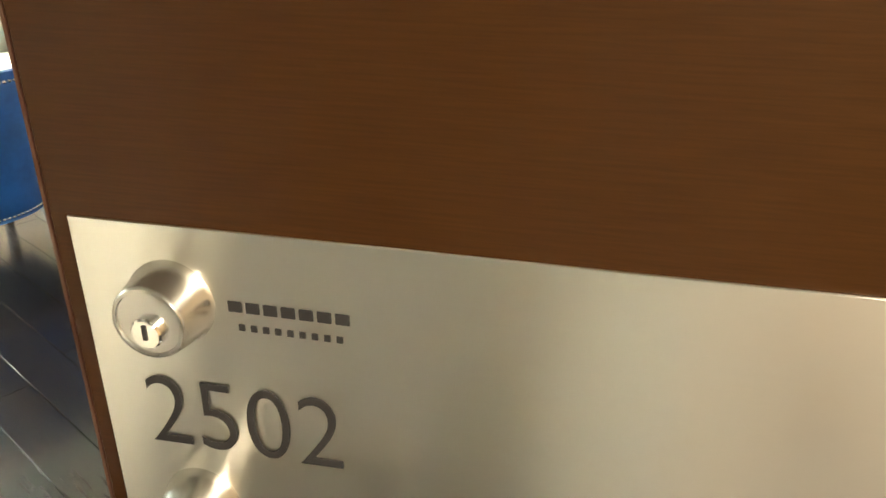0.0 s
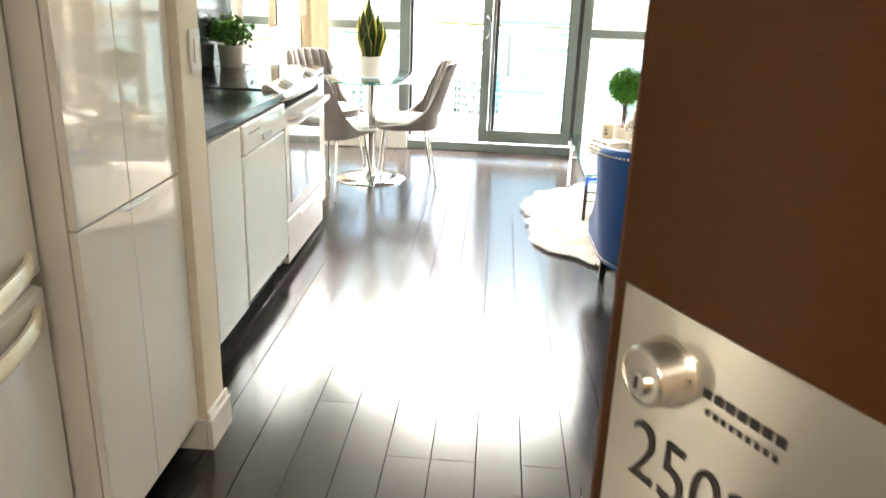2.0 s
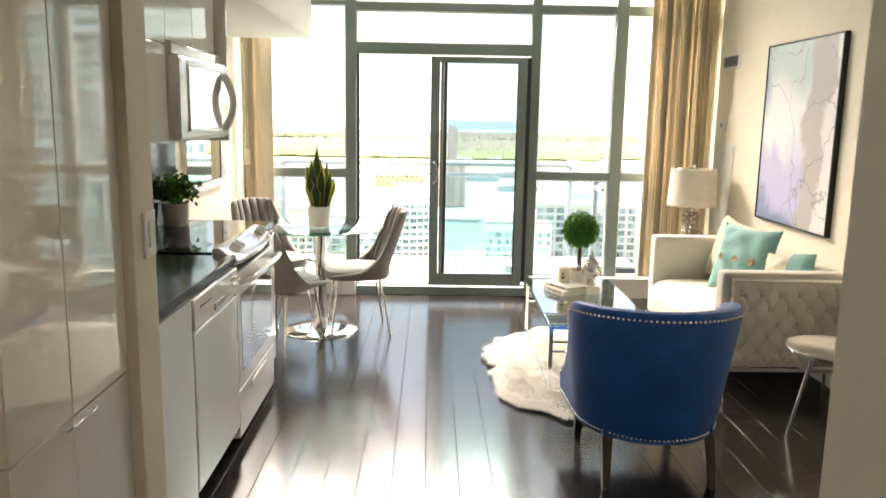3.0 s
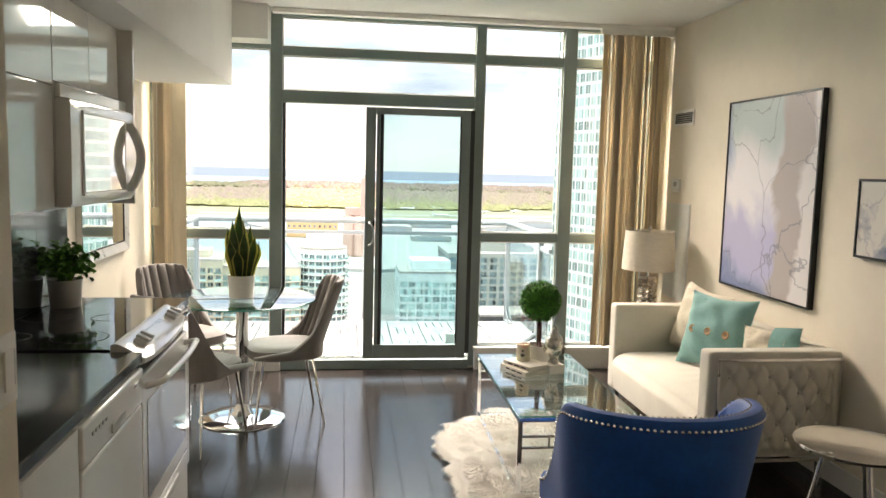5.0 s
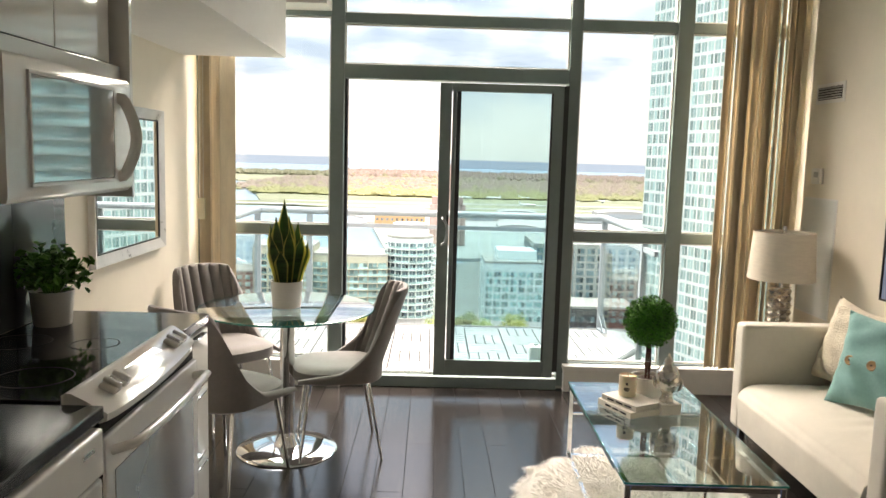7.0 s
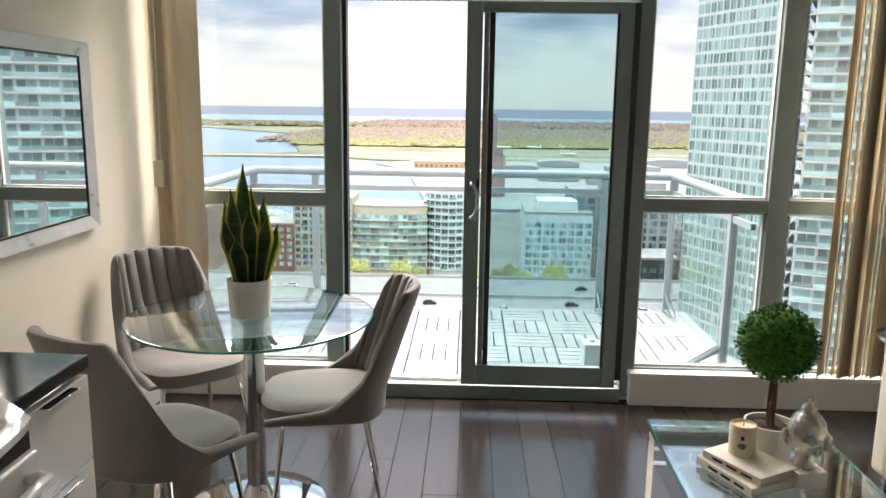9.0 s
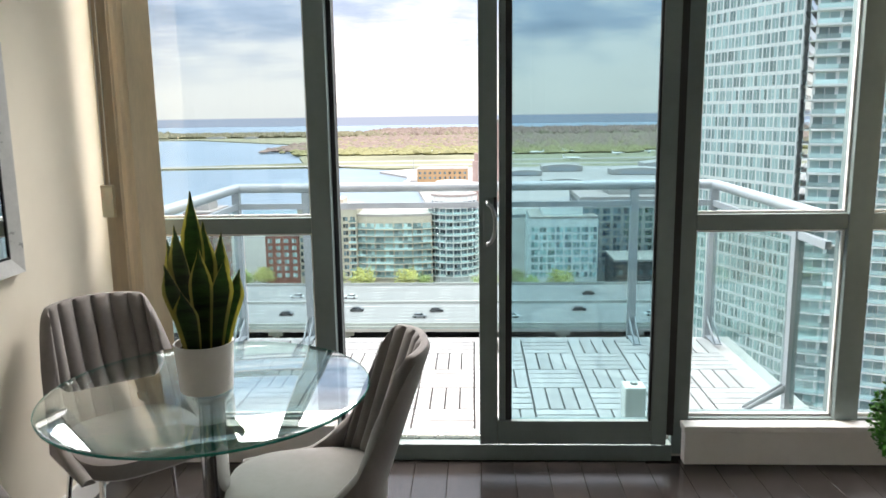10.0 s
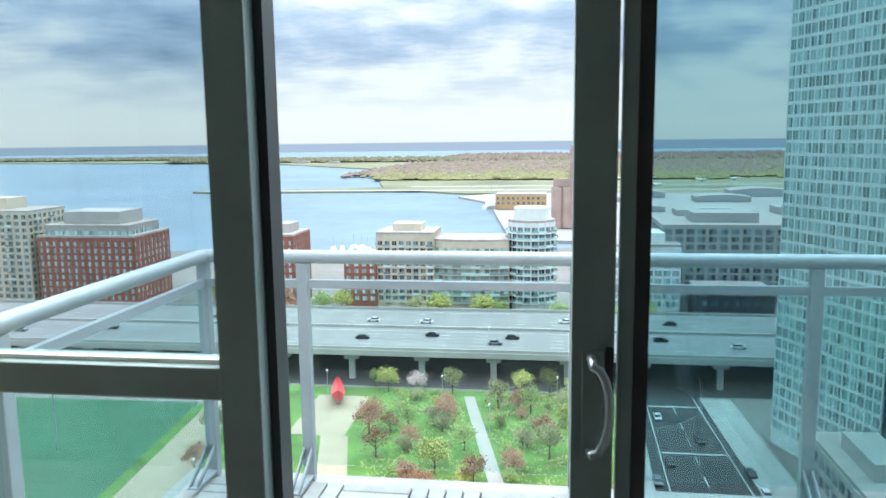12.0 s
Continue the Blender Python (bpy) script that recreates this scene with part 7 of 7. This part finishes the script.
    for name, area, mats, count in (("far_woods", [(-420, 1500, 900, 2300)], 2, 4200), ("far_woods", [(-1300, 2480, -300, 2750), (-2800, 2900, -1200, 3050)], 1, 3200), ("far_woods", [(-320, 1370, 300, 1500), (-330, 1420, 800, 1620)], 0, 1500),
                                    ("far_woods", [(-350, 1600, 1900, 2700), (-380, 2600, 1500, 3300)], 4, 6500), ("far_woods", [(-400, 1500, 1700, 2500)], 1, 2600), ("far_woods", [(-380, 1460, 1200, 2100)], 0, 1100)):
        s = Soup()
        for k in range(count):
            x0, y0, x1, y1 = area[k % len(area)]
            x, y = rnd.uniform(x0, x1), rnd.uniform(y0, y1)
            r, hgt = rnd.uniform(7, 15), rnd.uniform(4, 9.5) * (1.7 if y > 2400 else 1.0)
            rings = []
            for zz, rr in ((0.0, 0.6), (0.40, 1.0), (0.72, 0.62), (1.0, 0.12)):
                rings.append([(x + r * rr * rnd.uniform(0.75, 1.2) * math.cos(a), y + r * rr * rnd.uniform(0.75, 1.2) * math.sin(a), GZ - 0.5 + hgt * zz) for a in (0, 1.05, 2.09, 3.14, 4.19, 5.24)])
            b0 = len(s.v)
            for ring in rings:
                s.v += ring
            for j in range(3):
                for i in range(6):
                    s.f.append((b0 + j * 6 + i, b0 + j * 6 + (i + 1) % 6, b0 + (j + 1) * 6 + (i + 1) % 6, b0 + (j + 1) * 6 + i))
            s.f.append(tuple(b0 + 18 + i for i in range(6)))
        tagged(s.make(name, woods_mats[{2: 2, 1: 1, 0: 0, 4: 2}[mats]], None, kind="stuff"), "mixed spring woodland on the island", "woods")


planting()


def city_details():
    c = thing("canoe_sculpture", "large red canoe sculpture on the park plaza", "sculpture", (-59.5, 209, GZ + 0.12), 106)
    rings = []
    for k in range(13):
        u = k / 12 * 2 - 1
        w, lift = 1.9 * (1 - u * u) ** 0.6 + 0.02, 3.0 * u * u
        rings.append([(u * 6.5, -w, 2.4 + lift), (u * 6.5, -w * 0.7, 0.9 + lift * 0.8), (u * 6.5, 0, 0.3 + lift * 0.7), (u * 6.5, w * 0.7, 0.9 + lift * 0.8), (u * 6.5, w, 2.4 + lift), (u * 6.5, 0, 1.6 + lift)])
    part("hull", loft(B(), rings), mat("red_paint", (0.62, 0.03, 0.05), 0.4, vary=0.1, scale=1), c)
    part("stand", span(B(), (-2, -0.6, 0), (2, 0.6, 0.9)), concrete_city, c)
    pole = thing("floodlight_mast", "tall sports field mast with a bank of lamps", "floodlight", (-118, 168, GZ))
    part("mast", lathe(B(), [(0.25, 0), (0.12, 22)], 10), balcony_alu, pole)
    part("lamp_bank", span(B(), (-3.0, -0.4, 20.2), (3.0, 0.4, 22.6)), balcony_alu, pole)
    for k in range(8):
        part("lamp", box(B(), (-2.6 + 0.75 * k, -0.55, 20.8 + (k % 2) * 1.1), (0.55, 0.35, 0.5)), white_wall, pole)
    lamp = thing("street_lamp", "slim grey street lamp in the park", "street lamp", (-43, 188, GZ), group="park lamps")
    part("pole", lathe(B(), [(0.10, 0), (0.06, 7.5)], 8), balcony_alu, lamp)
    part("head", span(B(), (-0.2, -0.5, 7.4), (0.2, 0.5, 7.7)), white_wall, lamp)
    for x, y in ((-70, 180), (-74, 150), (-30, 212), (-48, 150), (2, 214), (-64, 214), (-15, 190), (8, 160), (-79, 205)):
        copy_thing(lamp, pose(x, y, GZ))
    boat = thing("boat", "white motor yacht moored in the marina", "boat", (-95, 512, GZ - 2.9), group="harbour boats")
    hull = [[(x * 7, -w * 1.7, 1.5), (x * 7, -w * 1.2, 0), (x * 7, w * 1.2, 0), (x * 7, w * 1.7, 1.5)] for x, w in ((-1, 0.9), (-0.3, 1), (0.4, 0.8), (0.95, 0.08))]
    part("hull", loft(B(), hull), white_wall, boat)
    part("cabin", span(B(), (-5, -1.1, 1.5), (1.2, 1.1, 3.2), 0.3), white_wall, boat)
    part("mast", rod(B(), (-1, 0, 3.0), (-1, 0, 11), 0.1), balcony_alu, boat)
    rnd = random.Random(9)
    for k in range(22):
        copy_thing(boat, pose(-150 + k * 6.2 + rnd.uniform(-2, 2), 514 + rnd.uniform(0, 16), GZ - 2.9, 0, 0, rnd.choice((80, 95, 100, 0))))
    copy_thing(boat, pose(-64, 850, GZ - 2.9, 0, 0, 60) @ Matrix.Scale(2.4, 4))
    plane = thing("airplane", "small white airplane parked on the apron", "airplane", (-60, 1380, GZ), group="parked airplanes")
    part("fuselage", sweep(B(), [(-14, 0, 3.4), (-9, 0, 3.0), (8, 0, 3.0), (13, 0, 2.6)], [0.5, 1.5, 1.5, 0.3], 12), white_wall, plane)
    part("wing", loft(B(), [[(-1, -14, 3.9), (2, -14, 3.9), (2, -14, 4.1), (-1, -14, 4.1)], [(-2, 0, 4.0), (2.5, 0, 4.0), (2.5, 0, 4.4), (-2, 0, 4.4)], [(-1, 14, 3.9), (2, 14, 3.9), (2, 14, 4.1), (-1, 14, 4.1)]]), white_wall, plane)
    part("tail_fin", loft(B(), [[(-14, -0.15, 3.5), (-10.5, -0.15, 3.5), (-12.5, -0.15, 8), (-14.5, -0.15, 8)], [(-14, 0.15, 3.5), (-10.5, 0.15, 3.5), (-12.5, 0.15, 8), (-14.5, 0.15, 8)]]), white_wall, plane)
    part("gear", span(B(), (-0.5, -2, 0), (0.5, 2, 1.7)), balcony_alu, plane)
    for x, y, a in ((-20, 1400, 30), (60, 1350, 10), (110, 1360, 160), (170, 1380, 20), (240, 1300, 40), (150, 1180, 0), (300, 1340, 90)):
        copy_thing(plane, pose(x, y, GZ, 0, 0, a))
    for x, y, w, dpt, hh in ((110, 960, 50, 30, 12), (190, 900, 60, 30, 11), (250, 980, 70, 40, 14), (60, 900, 40, 25, 9), (330, 900, 60, 40, 13), (-150, 1420, 30, 16, 8), (150, 740, 70, 30, 10), (240, 760, 60, 30, 12), (90, 780, 40, 30, 9), (-330, 1580, 30, 15, 7), (-820, 2450, 60, 20, 9), (-700, 2420, 40, 20, 8)):
        b = thing("hangar", "pale airport hangar with a rounded roof", "hangar", (x, y, GZ), group="airport hangars")
        k = 8
        prof = [(-w / 2, 0)] + [(-w / 2 + w * i / k, hh * 0.7 * (0.72 + 0.28 * math.sin(math.pi * i / k))) for i in range(k + 1)] + [(w / 2, 0)]
        part("shell", loft(B(), [[(px, 0, pz) for px, pz in prof], [(px, dpt, pz) for px, pz in prof]]), concrete_city, b)
        part("gate", span(B(), (-w * 0.35, -0.4, 0), (w * 0.35, -0.05, hh * 0.42)), balcony_alu, b)


city_details()

# ---- pieces of the floor and the deck, last ----


def floor_planks():
    floor = bpy.data.objects["floor"]
    rnd = random.Random(2)
    width = 0.142
    shapes = {}

    def plank(y0, y1, x):
        length = round(y1 - y0, 2)
        if length < 0.05:
            return
        if length not in shapes:
            shapes[length] = mesh_data("plank", span(B(), (-width / 2 + 0.0007, -length / 2 + 0.0007, -0.012), (width / 2 - 0.0007, length / 2 - 0.0007, 0.0), 0.0012, 1), plank_mat, 30)
        ob = new("plank", shapes[length])
        ob.parent = floor
        ob.matrix_basis = pose(x, (y0 + y1) / 2, 0)
    x = -1.36 + width / 2
    while x < 2.62:
        y = -0.20 if x < 0.95 else 1.70
        cut = y + rnd.choice((0.3, 0.6, 0.9, 1.2))
        while y < 6.84:
            end = min(cut, 6.84)
            plank(y, end, x)
            y, cut = end, end + 1.2
        x += width


floor_planks()


def deck_tiles():
    slab = bpy.data.objects["balcony_slab"]
    size = 0.300
    under = span(B(), (-1.33, 7.0, 0.007), (1.68, 8.53, 0.016))
    part("tile_base", under, deck_under, slab, "dark backing under the deck tiles")
    me = mesh_data("deck_slat", span(B(), (-0.0335, -0.1465, 0.017), (0.0335, 0.1465, DECK), 0.003, 1), deck_tile, 30)
    for i in range(10):
        for j in range(5):
            cx, cy = -1.325 + size * (i + 0.5), 7.015 + size * (j + 0.5)
            for k in range(4):
                off = (k - 1.5) * 0.0745
                ob = new("deck_slat", me)
                ob.parent = slab
                ob.matrix_basis = pose(cx + off, cy, 0) if (i + j) % 2 else pose(cx, cy + off, 0, 0, 0, 90)


deck_tiles()
